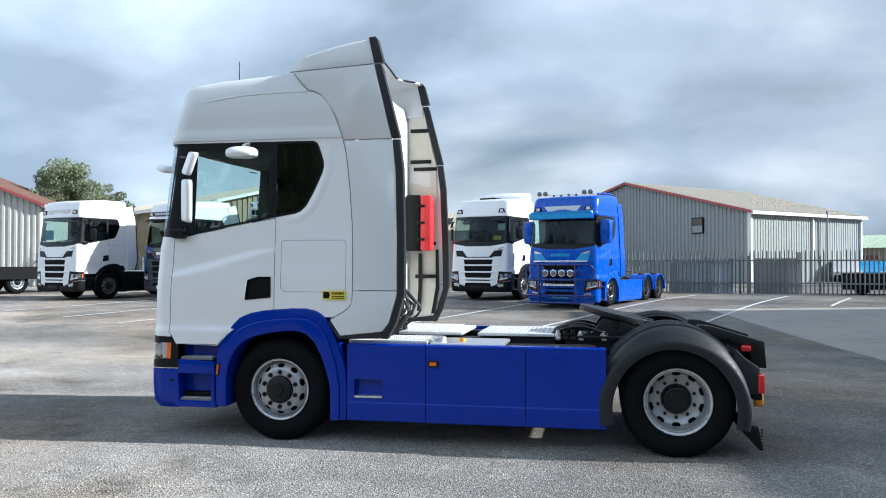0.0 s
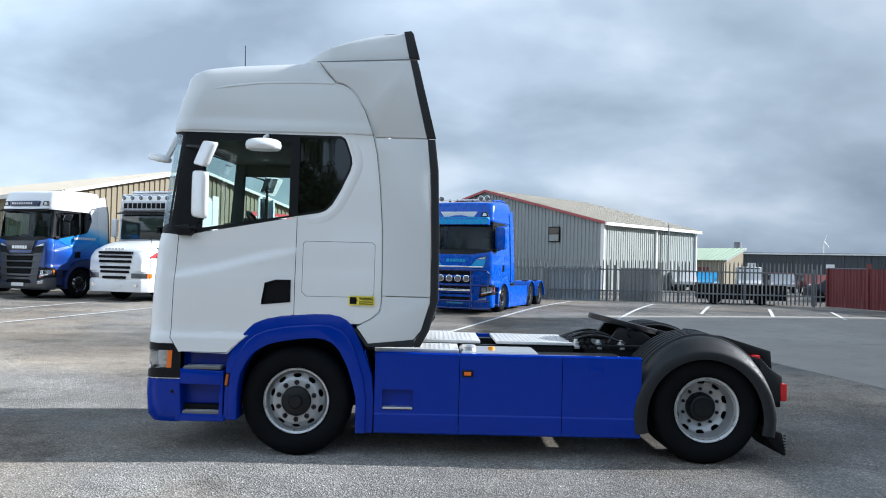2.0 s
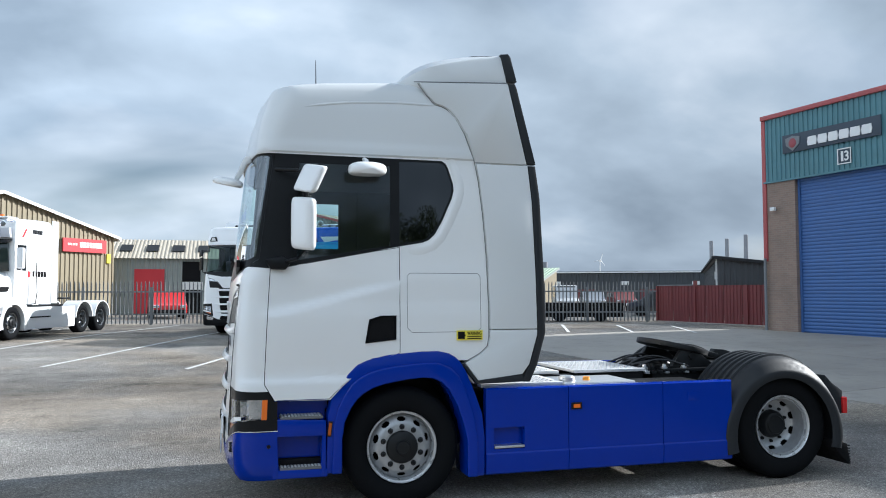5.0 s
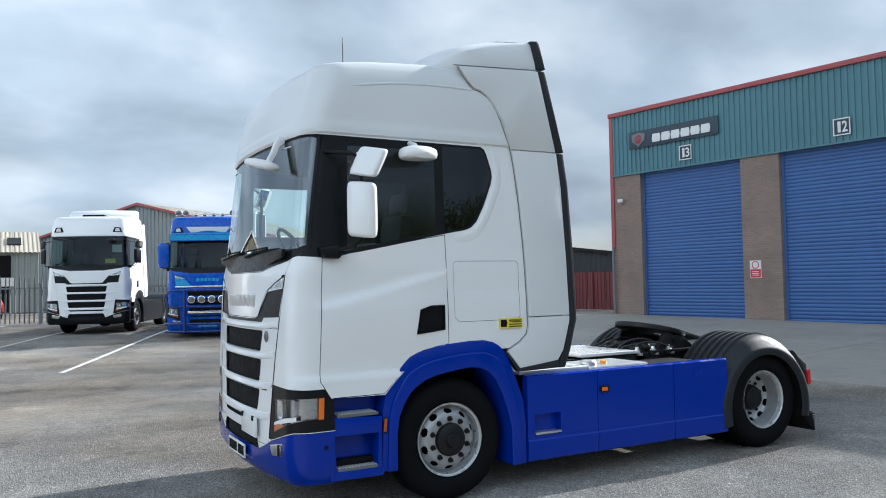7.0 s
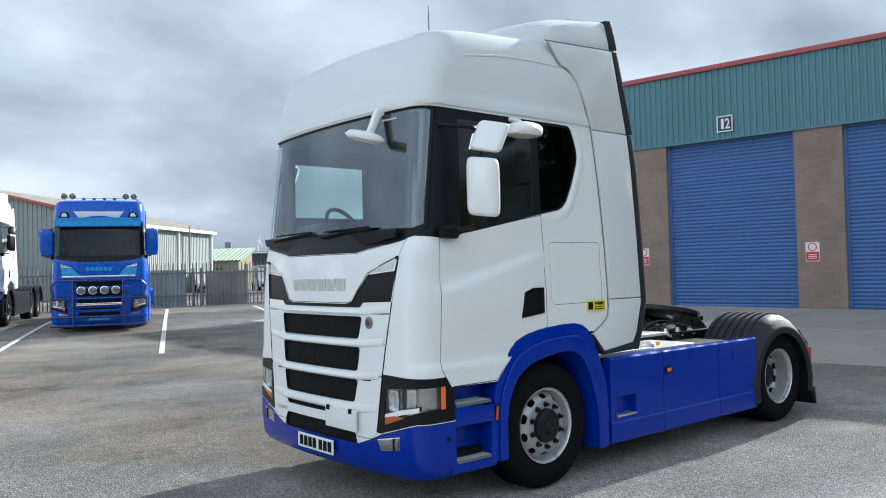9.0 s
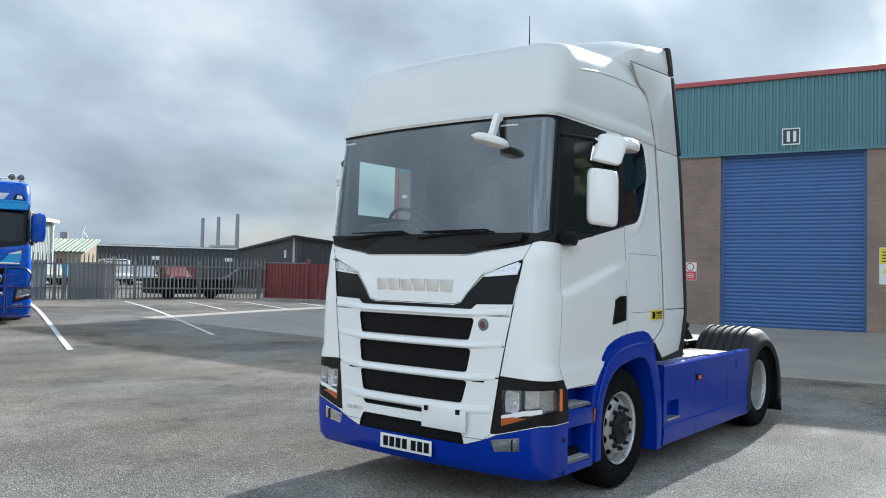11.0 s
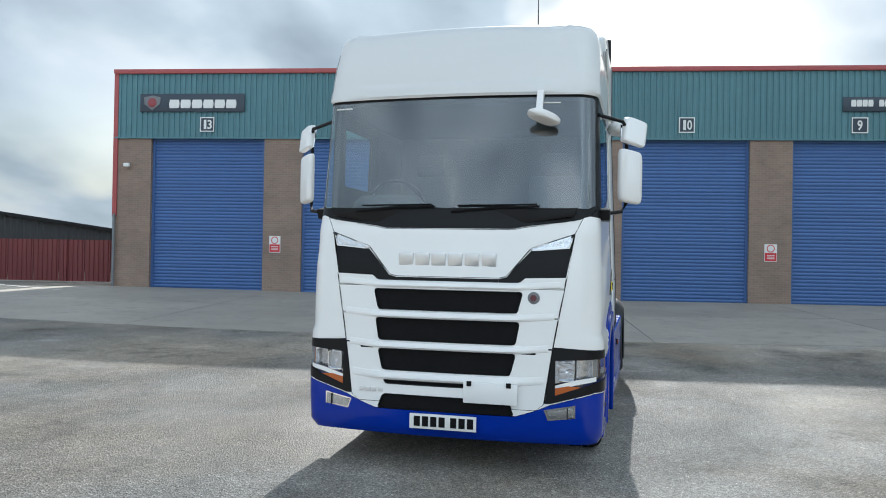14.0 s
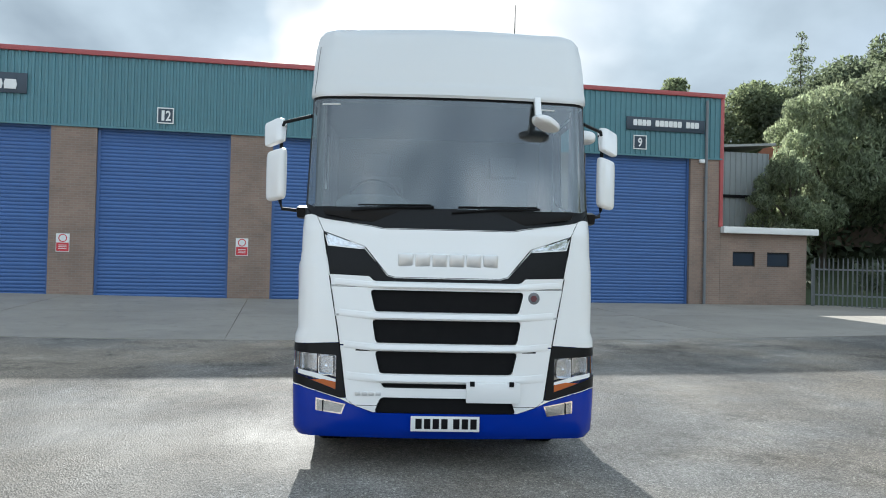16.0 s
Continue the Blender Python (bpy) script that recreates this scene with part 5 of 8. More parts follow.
def mirror_set(root, C, rise=0.0):
    m = C.get("mirror", C["body"])
    for sg, cy in ((-1, 1.355), (1, 1.42)):
        z = rise
        inn = cy - 0.045
        part("mirror_arm", merged(tube([(-1.06, sg * 1.10, 2.80 + z), (-0.90, sg * (inn - 0.03), 2.77 + z), (-0.84, sg * inn, 2.72 + z), (-0.84, sg * inn, 2.12 + z), (-0.90, sg * (inn - 0.03), 2.06 + z), (-1.04, sg * 1.12, 2.03 + z)], 0.015), prism([(-1.14, 2.06 + z), (-1.10, 1.98 + z), (-0.98, 1.975 + z), (-0.94, 2.03 + z), (-1.0, 2.085 + z)], "y", *sorted((sg * 1.08, sg * 1.20)), 0.015)), BLACK, root)
        for name, z0, z1 in (("wide_mirror", 2.59, 2.805), ("main_mirror", 2.13, 2.55)):
            rows = []
            for x, k in ((-0.835, 1.0), (-0.85, 1.0), (-0.866, 0.96), (-0.88, 0.86), (-0.888, 0.62)):
                cz = (z0 + z1) / 2 + rise
                hw, hh = 0.118 * k, (z1 - z0) / 2 * (0.3 * k + 0.7)
                ring = []
                for q in range(24):
                    a = 2 * math.pi * q / 24
                    ca, sa = math.cos(a), math.sin(a)
                    u = math.copysign(abs(ca) ** 0.28, ca)
                    ring.append((x, sg * (cy + hw * u + 0.16 * (cz + hh * math.copysign(abs(sa) ** 0.4, sa) - 2.45 - rise) * (name == "wide_mirror")), cz + hh * math.copysign(abs(sa) ** 0.28, sa) - (0.020 * u if name == "wide_mirror" else 0.012 * u)))
                rows.append(ring)
            rot = Matrix.Translation((-0.87, sg * cy, 0)) @ Matrix.Rotation(radians(-sg * 45), 4, "Z") @ Matrix.Translation((0.87, -sg * cy, 0))
            if name == "wide_mirror":
                lean = Matrix.Identity(4)
                lean[0][2], lean[0][3] = 0.34, -0.34 * ((z0 + z1) / 2 + rise) + 0.02
                rot = lean @ rot
            o = part(name, moved(blob(rows), rot), m, root, "white mirror housing" if m == WHITE else "")
            part("mirror_glass", moved(box(-0.837, -0.829, *sorted((sg * (cy - 0.092), sg * (cy + 0.092))), z0 + 0.02 + rise, z1 - 0.02 + rise, 0.004), rot), CHROME, o)

YC = 0.085
MAIN = {"body": WHITE, "screen": SCREENGLASS, "bumper": BLUE, "roof": DIMWHITE, "roof_label": "white roof panel, dimmer light put into its colour", "bumper_label": "glossy deep blue bumper", "body_label": "white painted sleeper cab shell"}


def side_sheet(poly, sg, out, inn):
    """A side panel that follows the lean of the cab's flank."""
    bm = prism(poly, "y", *sorted((sg * out, sg * inn)))
    es = [e for e in bm.edges if abs(e.verts[0].co.y - e.verts[1].co.y) < 1e-6 and abs(e.verts[0].co.y) > min(out, inn) + 1e-4]
    for v in bm.verts:
        v.co.y -= sg * (lerp_table(WIDE, 1.5) - lerp_table(WIDE, min(v.co.z, 3.3)))
    bmesh.ops.bevel(bm, geom=es, offset=0.012, segments=2, profile=0.6, affect="EDGES")
    return bm


def skirt_bm(x0, x1, sg):
    prof = [(1.10, 0.972), (1.163, 0.972), (1.176, 0.958), (1.172, 0.425), (1.180, 0.412), (1.181, 0.39), (1.168, 0.25), (1.15, 0.238), (1.10, 0.238)]
    return prism([(sg * y, z) for y, z in prof], "x", x0, x1, 0.0)


def spoiler_bm():
    """Roof air deflector: a crowned top, with side wings that reach further back than the middle."""
    side = [(-0.06, 3.602), (0.0, 3.632), (0.057, 3.668), (0.14, 3.716), (0.243, 3.764), (0.34, 3.797), (0.446, 3.826), (0.57, 3.853), (0.702, 3.879), (0.883, 3.905), (0.955, 3.911)]
    bm, rows = bmesh.new(), []
    for x, z in side:
        f = (x + 0.06) / 1.015
        k = smoothstep(0.0, 0.55, f)
        crown = 0.045 + 0.06 * k
        ky = 0.90 + 0.10 * smoothstep(0.0, 0.3, f)
        half = [(1.062, 3.44 + 0.08 * f), (1.075, 3.575 + 0.055 * f), (1.082, 3.60 + 0.35 * (z - 3.60)), (1.07, z - 0.028 * k), (1.05, z - 0.006 * k), (1.02, z + 0.006 * k)]
        half += [(y, z + crown * (1 - (y / 1.03) ** 2)) for y in (0.96, 0.88, 0.78, 0.64, 0.48, 0.32, 0.16, 0.0)]
        row = []
        for y, zz in half + [(-y, zz) for y, zz in half[-2::-1]]:
            back = 0.955 - 0.27 * (1 - smoothstep(0.80, 1.0, abs(y)))
            row.append(bm.verts.new((-0.06 + (back + 0.06) * f, y * ky, zz)))
        rows.append(row)
    for a, b in zip(rows, rows[1:]):
        for i in range(len(a) - 1):
            bm.faces.new((a[i], b[i], b[i + 1], a[i + 1]))
    bmesh.ops.recalc_face_normals(bm, faces=bm.faces[:])
    thicken(bm, 0.02)
    return bm


GUARD = [(1.180, 0.530, 0.540), (1.190, 0.560, 0.565), (1.190, 0.625, 0.605), (1.182, 0.645, 0.622), (1.168, 0.652, 0.640), (1.145, 0.656, 0.680), (1.115, 0.659, 0.715), (1.08, 0.661, 0.735), (1.04, 0.662, 0.742), (0.52, 0.662, 0.742), (0.50, 0.655, 0.735)]


def guard_bm(sg, profile, a0=-14, a1=194, steps=40):
    """Mudguard skin swept over the rear wheel; profile rows are y, half length and height."""
    bm, rows = bmesh.new(), []
    for y, rx, rz in profile:
        rows.append([bm.verts.new((3.71 + rx * math.cos(radians(a0 + (a1 - a0) * k / steps)), sg * y, 0.43 + rz * math.sin(radians(a0 + (a1 - a0) * k / steps)))) for k in range(steps + 1)])
    for a, b in zip(rows, rows[1:]):
        for k in range(steps):
            bm.faces.new((a[k], a[k + 1], b[k + 1], b[k]))
    bmesh.ops.recalc_face_normals(bm, faces=bm.faces[:])
    thicken(bm, 0.012)
    return bm


def plate_with_ridges(x0, x1, y0, y1, z):
    bm = box(x0, x1, y0, y1, z - 0.03, z, 0.005)
    x = x0 + 0.05
    while x < x1 - 0.05:
        y = y0 + 0.05
        while y < y1 - 0.07:
            add_box(bm, x, x + 0.012, y, y + 0.05, z, z + 0.006)
            y += 0.085
        x += 0.045
    return bm


SILVER = mat("silver_trim", (0.66, 0.67, 0.68), 0.28, metal=0.6)
ORANGE = mat("orange_paint", (0.72, 0.28, 0.02), 0.5, vary=0.15)
STEPGREY = mat("step_grey", (0.16, 0.165, 0.17), 0.5, metal=0.3, vary=0.2, scale=20)
SEAM = mat("seam_grey", (0.16, 0.165, 0.17), 0.5)
HOSE = mat("rubber_hose", (0.015, 0.015, 0.017), 0.45)


def make_main():
    root = thing("tractor_unit", "white sleeper-cab tractor unit with deep blue bumper and skirts", "truck", pose(0, YC, 0))
    cab(root, MAIN)
    cab_inside(root)
    mirror_set(root, MAIN)
    # the opening stands a hand's width off the tyre, flat on top and steep behind
    mouth = [(0.548, 0.235), (0.546, 0.55), (0.512, 0.684), (0.460, 0.837), (0.385, 0.975), (0.32, 1.038), (0.25, 1.07), (0.17, 1.080), (0.05, 1.072), (-0.07, 1.054), (-0.17, 1.036), (-0.263, 1.008), (-0.335, 0.968), (-0.395, 0.92), (-0.45, 0.84), (-0.495, 0.74), (-0.515, 0.60), (-0.515, 0.33)]
    arch = [(0.705, 0.235), (0.708, 0.55), (0.686, 0.76), (0.625, 0.93), (0.545, 1.12), (0.497, 1.198), (0.45, 1.245), (0.392, 1.278), (0.297, 1.300), (0.156, 1.300), (-0.013, 1.288), (-0.15, 1.278), (-0.27, 1.258), (-0.395, 1.20), (-0.45, 1.145), (-0.512, 1.075), (-0.60, 0.945), (-0.632, 0.80), (-0.645, 0.33)] + mouth[::-1]
    lip_in = mouth
    lip_out = [(0.640, 0.235), (0.640, 0.56), (0.605, 0.76), (0.548, 0.93), (0.470, 1.09), (0.40, 1.158), (0.30, 1.200), (0.17, 1.205), (0.04, 1.196), (-0.08, 1.184), (-0.19, 1.165), (-0.29, 1.138), (-0.375, 1.098), (-0.44, 1.045), (-0.50, 0.955), (-0.553, 0.85), (-0.585, 0.70), (-0.60, 0.33)]
    for sg in (-1, 1):
        lo, hi = (lambda a, b: sorted((sg * a, sg * b))), None
        wheel(root, 0, sg * 1.095, 0.5, sg, "front")
        wheel(root, 3.75, sg * 1.095, 0.5, sg, "rear")
        inner = part("wheel", WHEEL["tyre"], TYRE, root)
        inner.matrix_basis = pose(3.75, sg * 0.75, 0.5) if sg < 0 else pose(3.75, sg * 0.75, 0.5, 0, 0, 180)
        # wheel arch with a raised lip
        a = part("wheel_arch", prism(arch, "y", *lo(1.165, 0.80), 0.018), BLUE, root, "glossy deep blue wheel arch")
        part("arch_lip", prism(lip_out + lip_in[::-1], "y", *lo(1.188, 1.15), 0.014, 3), BLUE, a)
        part("side_marker", moved(box(-0.018, 0.018, -0.006, 0.006, -0.062, 0.062, 0.005), pose(-0.615, sg * 1.168, 0.69, 0, 6, 0)), BLACK, a)
        part("side_marker_lens", moved(box(-0.012, 0.012, -0.004, 0.004, -0.05, 0.05, 0.003), pose(-0.615, sg * 1.174, 0.69, 0, 6, 0)), AMBERDARK, a, "dark amber side marker lens")
        part("arch_liner", prism([p for p in arch[2:17]] + [(x, z) for x, z in mouth[::-1] if z > 0.7], "y", *lo(0.80, 0.45)), MATTE, root)
        # entry steps
        part("step_back", prism([(-1.05, 0.33), (-0.64, 0.33), (-0.64, 0.95), (-1.05, 0.95)], "y", *lo(1.02, 0.98)), BLUE, root)
        part("step_panel", prism([(-1.07, 0.645), (-0.645, 0.640), (-0.645, 0.765), (-1.07, 0.785)], "y", *lo(1.180, 1.0), 0.010), BLUE, root)
        for post in ([(-1.07, 0.315), (-1.015, 0.315), (-1.03, 0.65), (-1.07, 0.65)], [(-0.685, 0.315), (-0.645, 0.315), (-0.645, 0.65), (-0.675, 0.65)]):
            part("step_post", prism(post, "y", *lo(1.177, 0.98), 0.010), BLUE, root)
        part("step_sill", prism([(-1.05, 0.312), (-0.63, 0.312), (-0.63, 0.375), (-1.05, 0.385)], "y", *lo(1.176, 0.98), 0.012), BLUE, root)
        part("step_shade", box(-1.04, -0.62, *lo(1.0, 0.95), 0.835, 0.94), BLUE, root)
        for z in (0.40, 0.80):
            st = part("step", box(-1.01, -0.67, *lo(1.172, 0.99), z - 0.022, z, 0.006), STEPGREY, root, "ribbed metal entry step")
            ridges = bmesh.new()
            for i in range(12):
                for j in range(4):
                    add_box(ridges, -1.0 + i * 0.027, -0.985 + i * 0.027, *lo(1.0 + j * 0.045, 1.028 + j * 0.045), z, z + 0.006)
            part("tread", ridges, TREAD, st)
        part("sensor", moved(lathe([(0, -0.004), (0.014, -0.004), (0.016, 0.002)], 12), pose(-1.10, sg * 1.187, 0.575)), BLACK, root)
        # skirts
        for k, (x0, x1) in enumerate(((0.715, 1.474), (1.480, 2.405), (2.411, 3.125))):
            bm = skirt_bm(x0, x1, sg)
            sk = None
            if k == 0:
                hole = carve(bm, [(0.785, 0.455), (1.065, 0.455), (1.065, 0.635), (0.785, 0.635)], "y", lambda c, sg=sg: sg * c.y > 1.17)
                well = lift(bm, hole)
                sunk(well, (0, -sg * 0.10, 0))
                sk = part("side_skirt", bm, BLUE, root, "glossy deep blue side skirt", smooth=25)
                part("step_hole", well, BLUE, sk, smooth=25)
                part("step", box(0.79, 1.06, *lo(1.185, 1.08), 0.462, 0.482, 0.005), ALU, sk, "bright metal step")
            else:
                sk = part("side_skirt", bm, BLUE, root, "glossy deep blue side skirt", smooth=25)
            if k == 1:
                mk = part("side_marker", box(1.50, 1.60, *lo(1.190, 1.176), 0.765, 0.825, 0.005), BLACK, sk)
                part("lens", box(1.518, 1.582, *lo(1.194, 1.188), 0.778, 0.812, 0.004), AMBER, mk, "amber side marker lens")
            if k == 2:
                part("lock_plate", box(2.66, 2.78, *lo(1.1795, 1.175), 0.80, 0.88, 0.001), BLUE, sk)
        # tanks, boxes and axle gear behind the skirts
        part("fuel_tank", box(0.80, 3.05, *lo(1.08, 0.48), 0.30, 0.94, 0.06, 3), FRAME, root)
        part("frame_rail", box(0.4, 4.50, *lo(0.42, 0.34), 0.72, 0.985), FRAME, root)
        # rear mudguard: low outer flange, a shoulder rising inboard, ribs on top
        mg = part("mudguard", guard_bm(sg, GUARD), GREYPL, root, "matt dark grey rear mudguard")
        for j in range(6):
            y = 1.02 - j * 0.09
            part("rib", guard_bm(sg, [(y, 0.662, 0.742), (y - 0.006, 0.680, 0.762), (y - 0.036, 0.680, 0.762), (y - 0.042, 0.662, 0.742)], 34, 142), GREYPL, mg)
        flap = part("mud_flap", prism([(4.26, 0.36), (4.41, 0.32), (4.45, 0.12), (4.42, 0.12), (4.28, 0.27)], "y", *lo(1.17, 0.55), 0.006), MATTE, root)
        for j in range(7):
            part("tooth", box(4.428, 4.445, *lo(1.172, 1.15), 0.135 + j * 0.026, 0.147 + j * 0.026), GREYPL, flap)
        # tail lamps on their bracket
        tb = part("lamp_bracket", prism([(4.24, 0.98), (4.32, 0.90), (4.44, 0.82), (4.44, 0.60), (4.36, 0.58), (4.28, 0.70), (4.22, 0.86)], "y", *lo(1.10, 0.55), 0.015), GREYPL, root)
        part("tail_lamp", box(4.42, 4.475, *lo(1.12, 0.72), 0.60, 0.76, 0.012), REDLENS, tb, "red tail lamp cluster")
        part("end_lamp", box(4.38, 4.47, *lo(0.53, 0.46), 0.90, 0.955, 0.015), REDLENS, tb, "red upper lamp")
        # ramp arm behind the coupling
        part("ramp_arm", prism([(3.95, 1.03), (4.0, 1.14), (4.12, 1.13), (4.60, 0.99), (4.62, 0.74), (4.50, 0.74), (4.45, 0.95)], "y", *lo(0.46, 0.36), 0.012), FRAME, root)
    # air fairings
    for sg in (-1, 1):
        up_poly = [(0.142, 3.60), (0.218, 3.50), (0.290, 3.424), (0.35, 3.412), (0.402, 3.386), (0.475, 3.318), (0.562, 3.178), (0.644, 2.952), (0.652, 2.925), (1.130, 2.925), (0.958, 3.64)]
        lo_poly = [(0.656, 2.917), (0.684, 2.777), (0.721, 2.473), (0.749, 2.118), (0.761, 1.713), (0.762, 1.474), (1.196, 1.474), (1.192, 1.97), (1.172, 2.60), (1.138, 2.917)]
        base_poly = [(0.762, 1.468), (0.760, 1.40), (0.745, 1.325), (0.675, 1.262), (0.535, 1.19), (0.645, 1.04), (1.05, 1.085), (1.12, 1.17), (1.194, 1.42), (1.196, 1.468)]
        seam = [(0.135, 3.595), (0.211, 3.497), (0.283, 3.417), (0.345, 3.405), (0.396, 3.380), (0.467, 3.314), (0.554, 3.174), (0.637, 2.95), (0.676, 2.777), (0.713, 2.473), (0.741, 2.118), (0.753, 1.713), (0.752, 1.41), (0.737, 1.332), (0.667, 1.268), (0.535, 1.20)]
        part("fairing_seam", tube([(x, sg * (lerp_table(WIDE, min(z, 3.3)) - 0.012), z) for x, z in seam], 0.0035, 6), SEAM, root)
        for poly in (up_poly, lo_poly, base_poly):
            f = part("side_fairing", side_sheet(poly, sg, 1.162, 1.128), DIMWHITE, root, "white painted side fairing")
        for poly in ([(1.132, 2.928), (0.960, 3.64), (1.022, 3.645), (1.04, 3.60), (1.213, 2.928)], [(1.05, 1.05), (1.122, 1.17), (1.197, 1.42), (1.198, 1.474), (1.194, 1.97), (1.174, 2.60), (1.140, 2.915), (1.208, 2.915), (1.245, 2.63), (1.268, 1.97), (1.27, 1.44), (1.19, 1.162), (1.113, 1.02), (1.06, 1.02)], [(0.53, 1.182), (0.642, 1.045), (1.056, 1.088), (1.056, 1.022), (0.632, 1.012), (0.515, 1.168)]):
            part("fairing_edge", side_sheet(poly, sg, 1.168, 1.10), GREYPL, root, "black rubber edge strip")
        lin = [(0.80, 3.55), (0.78, 1.10), (1.06, 1.10), (1.16, 1.42), (1.12, 2.92), (0.97, 3.58)]
        part("fairing_lining", side_sheet(lin, sg, 1.124, 1.112), CREAM, root, "cream inner face of the fairing")
        for z, x0, x1 in ((3.33, 0.80, 1.05), (2.95, 0.80, 1.06), (2.86, 0.84, 1.13), (1.95, 1.0, 1.12), (1.55, 0.86, 1.12)):
            part("stay", box(x0, x1, *sorted((sg * 1.085, sg * 1.05)), z, z + 0.045, 0.008), BLACK, root)
        part("stay", prism([(1.06, 1.12), (1.10, 1.12), (1.155, 1.42), (1.145, 1.9), (1.115, 1.9), (1.115, 1.43)], "y", *sorted((sg * 1.10, sg * 1.06))), BLACK, root)
        part("stay", prism([(0.88, 1.15), (0.92, 1.15), (0.94, 1.42), (0.94, 1.85), (0.90, 1.85), (0.90, 1.43)], "y", *sorted((sg * 1.10, sg * 1.06))), BLACK, root)
    shell = BVHTree.FromBMesh(cab_shell())
    sp = part("roof_spoiler", spoiler_bm(), DIMWHITE, root, "white roof air deflector")
    for sg in (-1, 1):
        part("spoiler_edge", side_sheet([(0.950, 3.660), (0.93, 3.75), (0.895, 3.908), (0.962, 3.916), (0.985, 3.89), (1.045, 3.668)], sg, 1.154, 1.07), GREYPL, sp, "black rubber edge strip")
    part("spoiler_lip", tube([(0.69 + 0.26 * smoothstep(0.80, 1.0, abs(y)), y, 3.903 + 0.105 * (1 - (y / 1.03) ** 2)) for y in np.linspace(-1.0, 1.0, 25)], 0.012, 8), GREYPL, sp, "black rubber edge strip")
    for sg in (-1, 1):
        part("spoiler_seam", tube([(x, sg * (lerp_table(WIDE, 3.36) - 0.002), 3.600 + 0.053 * x) for x in np.linspace(0.10, 0.955, 6)], 0.0045, 6), SEAM, sp)
        rib = []
        for x, z in ((-0.93, 3.305), (-0.82, 3.335), (-0.69, 3.358), (-0.45, 3.390), (-0.25, 3.404), (-0.05, 3.412), (0.10, 3.412), (0.20, 3.410), (0.275, 3.412)):
            hit = shell.ray_cast((x, sg * 2.0, z), (0, -sg, 0))[0]
            rib.append((x, hit.y - sg * 0.007, z))
        part("roof_moulding", tube(rib, lambda t: 0.014 * min(1.0, 4 * t + 0.1), 10), DIMWHITE, root)
        def corner(z):
            w, rc = lerp_table(WIDE, z), corner_r(z)
            return (lerp_table(NOSE, z) + 0.10 * ((w - rc) / w) ** 2 + 1.1 * rc * (1 - math.cos(radians(50))) + 0.001, sg * (w - rc + rc * math.sin(radians(50))), z)
        if sg > 0:
            part("roof_corner_seam", tube([corner(z) for z in np.linspace(2.965, 3.36, 8)], 0.0035, 6), SEAM, root)
    # behind the cab: red and black locker on the fairing's inner face, air lines
    lk = part("extinguisher_box", box(0.80, 0.97, 0.82, 1.05, 1.88, 2.55, 0.02), BLACK, root, "black extinguisher box with red lid")
    part("lid", box(0.972, 1.10, 0.825, 1.045, 1.885, 2.545, 0.03), REDBOX, lk, "red plastic lid")
    for z in (2.0, 2.2, 2.4):
        part("latch", box(0.93, 1.03, 0.812, 0.824, z, z + 0.03, 0.004), BLACK, lk)
    random.seed(3)
    for k in range(7):
        y = -0.62 + 0.07 * k
        pts = [Vector((0.80, y + 0.05 * math.sin(k), 1.62 - 0.03 * k))]
        for j in range(1, 12):
            tt = j / 11
            pts.append(Vector((0.82 + 0.22 * math.sin(tt * 2.4) + 0.02 * random.random(), y + 0.06 * math.sin(tt * 5 + k), 1.62 - 0.03 * k - 0.62 * tt)))
        part("air_hose", tube(pts, 0.014 if k % 2 else 0.02, 7), HOSE, root)
    for k in range(3):
        coil = [Vector((0.93 + 0.035 * math.cos(a), -0.55 + 0.13 * k + 0.035 * math.sin(a), 1.08 + 0.0042 * q)) for q, a in enumerate([q * 0.7 for q in range(95)])]
        part("coiled_line", tube(coil, 0.008, 5), HOSE, root)
    for k in range(9):
        y = -0.86 + 0.075 * k
        drop = 0.50 + 0.05 * (k % 3)
        pts = [Vector((0.80 + (0.34 + 0.03 * (k % 4)) * math.sin(tt * math.pi) ** 0.8 + 0.015 * random.random(), y + 0.05 * math.sin(tt * 6 + k * 1.3), 1.60 - 0.02 * (k % 4) - drop * tt)) for tt in np.linspace(0, 1, 12)]
        part("air_hose", tube(pts, 0.012 if k % 2 else 0.017, 7), HOSE, root)
    for k in range(4):
        part("hose_clamp", box(0.80, 0.90, -0.95 + 0.16 * k, -0.91 + 0.16 * k, 1.56, 1.62, 0.01), FRAME, root)
    for sg in (-1, 1):
        part("bright_bracket", prism([(0.50, 1.16), (0.58, 1.20), (0.68, 1.03), (0.64, 1.0)], "y", *sorted((sg * 1.06, sg * 0.98)), 0.008), ALU, root)
        part("cab_mount", box(0.45, 0.72, *sorted((sg * 0.98, sg * 0.60)), 0.96, 1.18, 0.03), FRAME, root)
    for k in range(8):
        x = 2.66 + 0.075 * k
        part("pipe_union", merged(moved(lathe([(0, 0.07), (0.018, 0.07), (0.022, 0.045), (0.035, 0.04), (0.035, 0.0)], 8, "z"), pose(x, -0.40 + 0.05 * (k % 3), 0.99)), box(x - 0.02, x + 0.03, -0.46, -0.34, 0.97, 1.0, 0.004)), FRAME if k % 3 else ALU, root)
    for k in range(5):
        pts = [Vector((2.60 + 0.55 * tt, -0.38 + 0.17 * k + 0.06 * math.sin(tt * 4 + k), 1.03 + 0.07 * math.sin(tt * math.pi) * (1 + 0.4 * (k % 2)))) for tt in np.linspace(0, 1, 9)]
        part("air_pipe", tube(pts, 0.011, 6), HOSE, root)
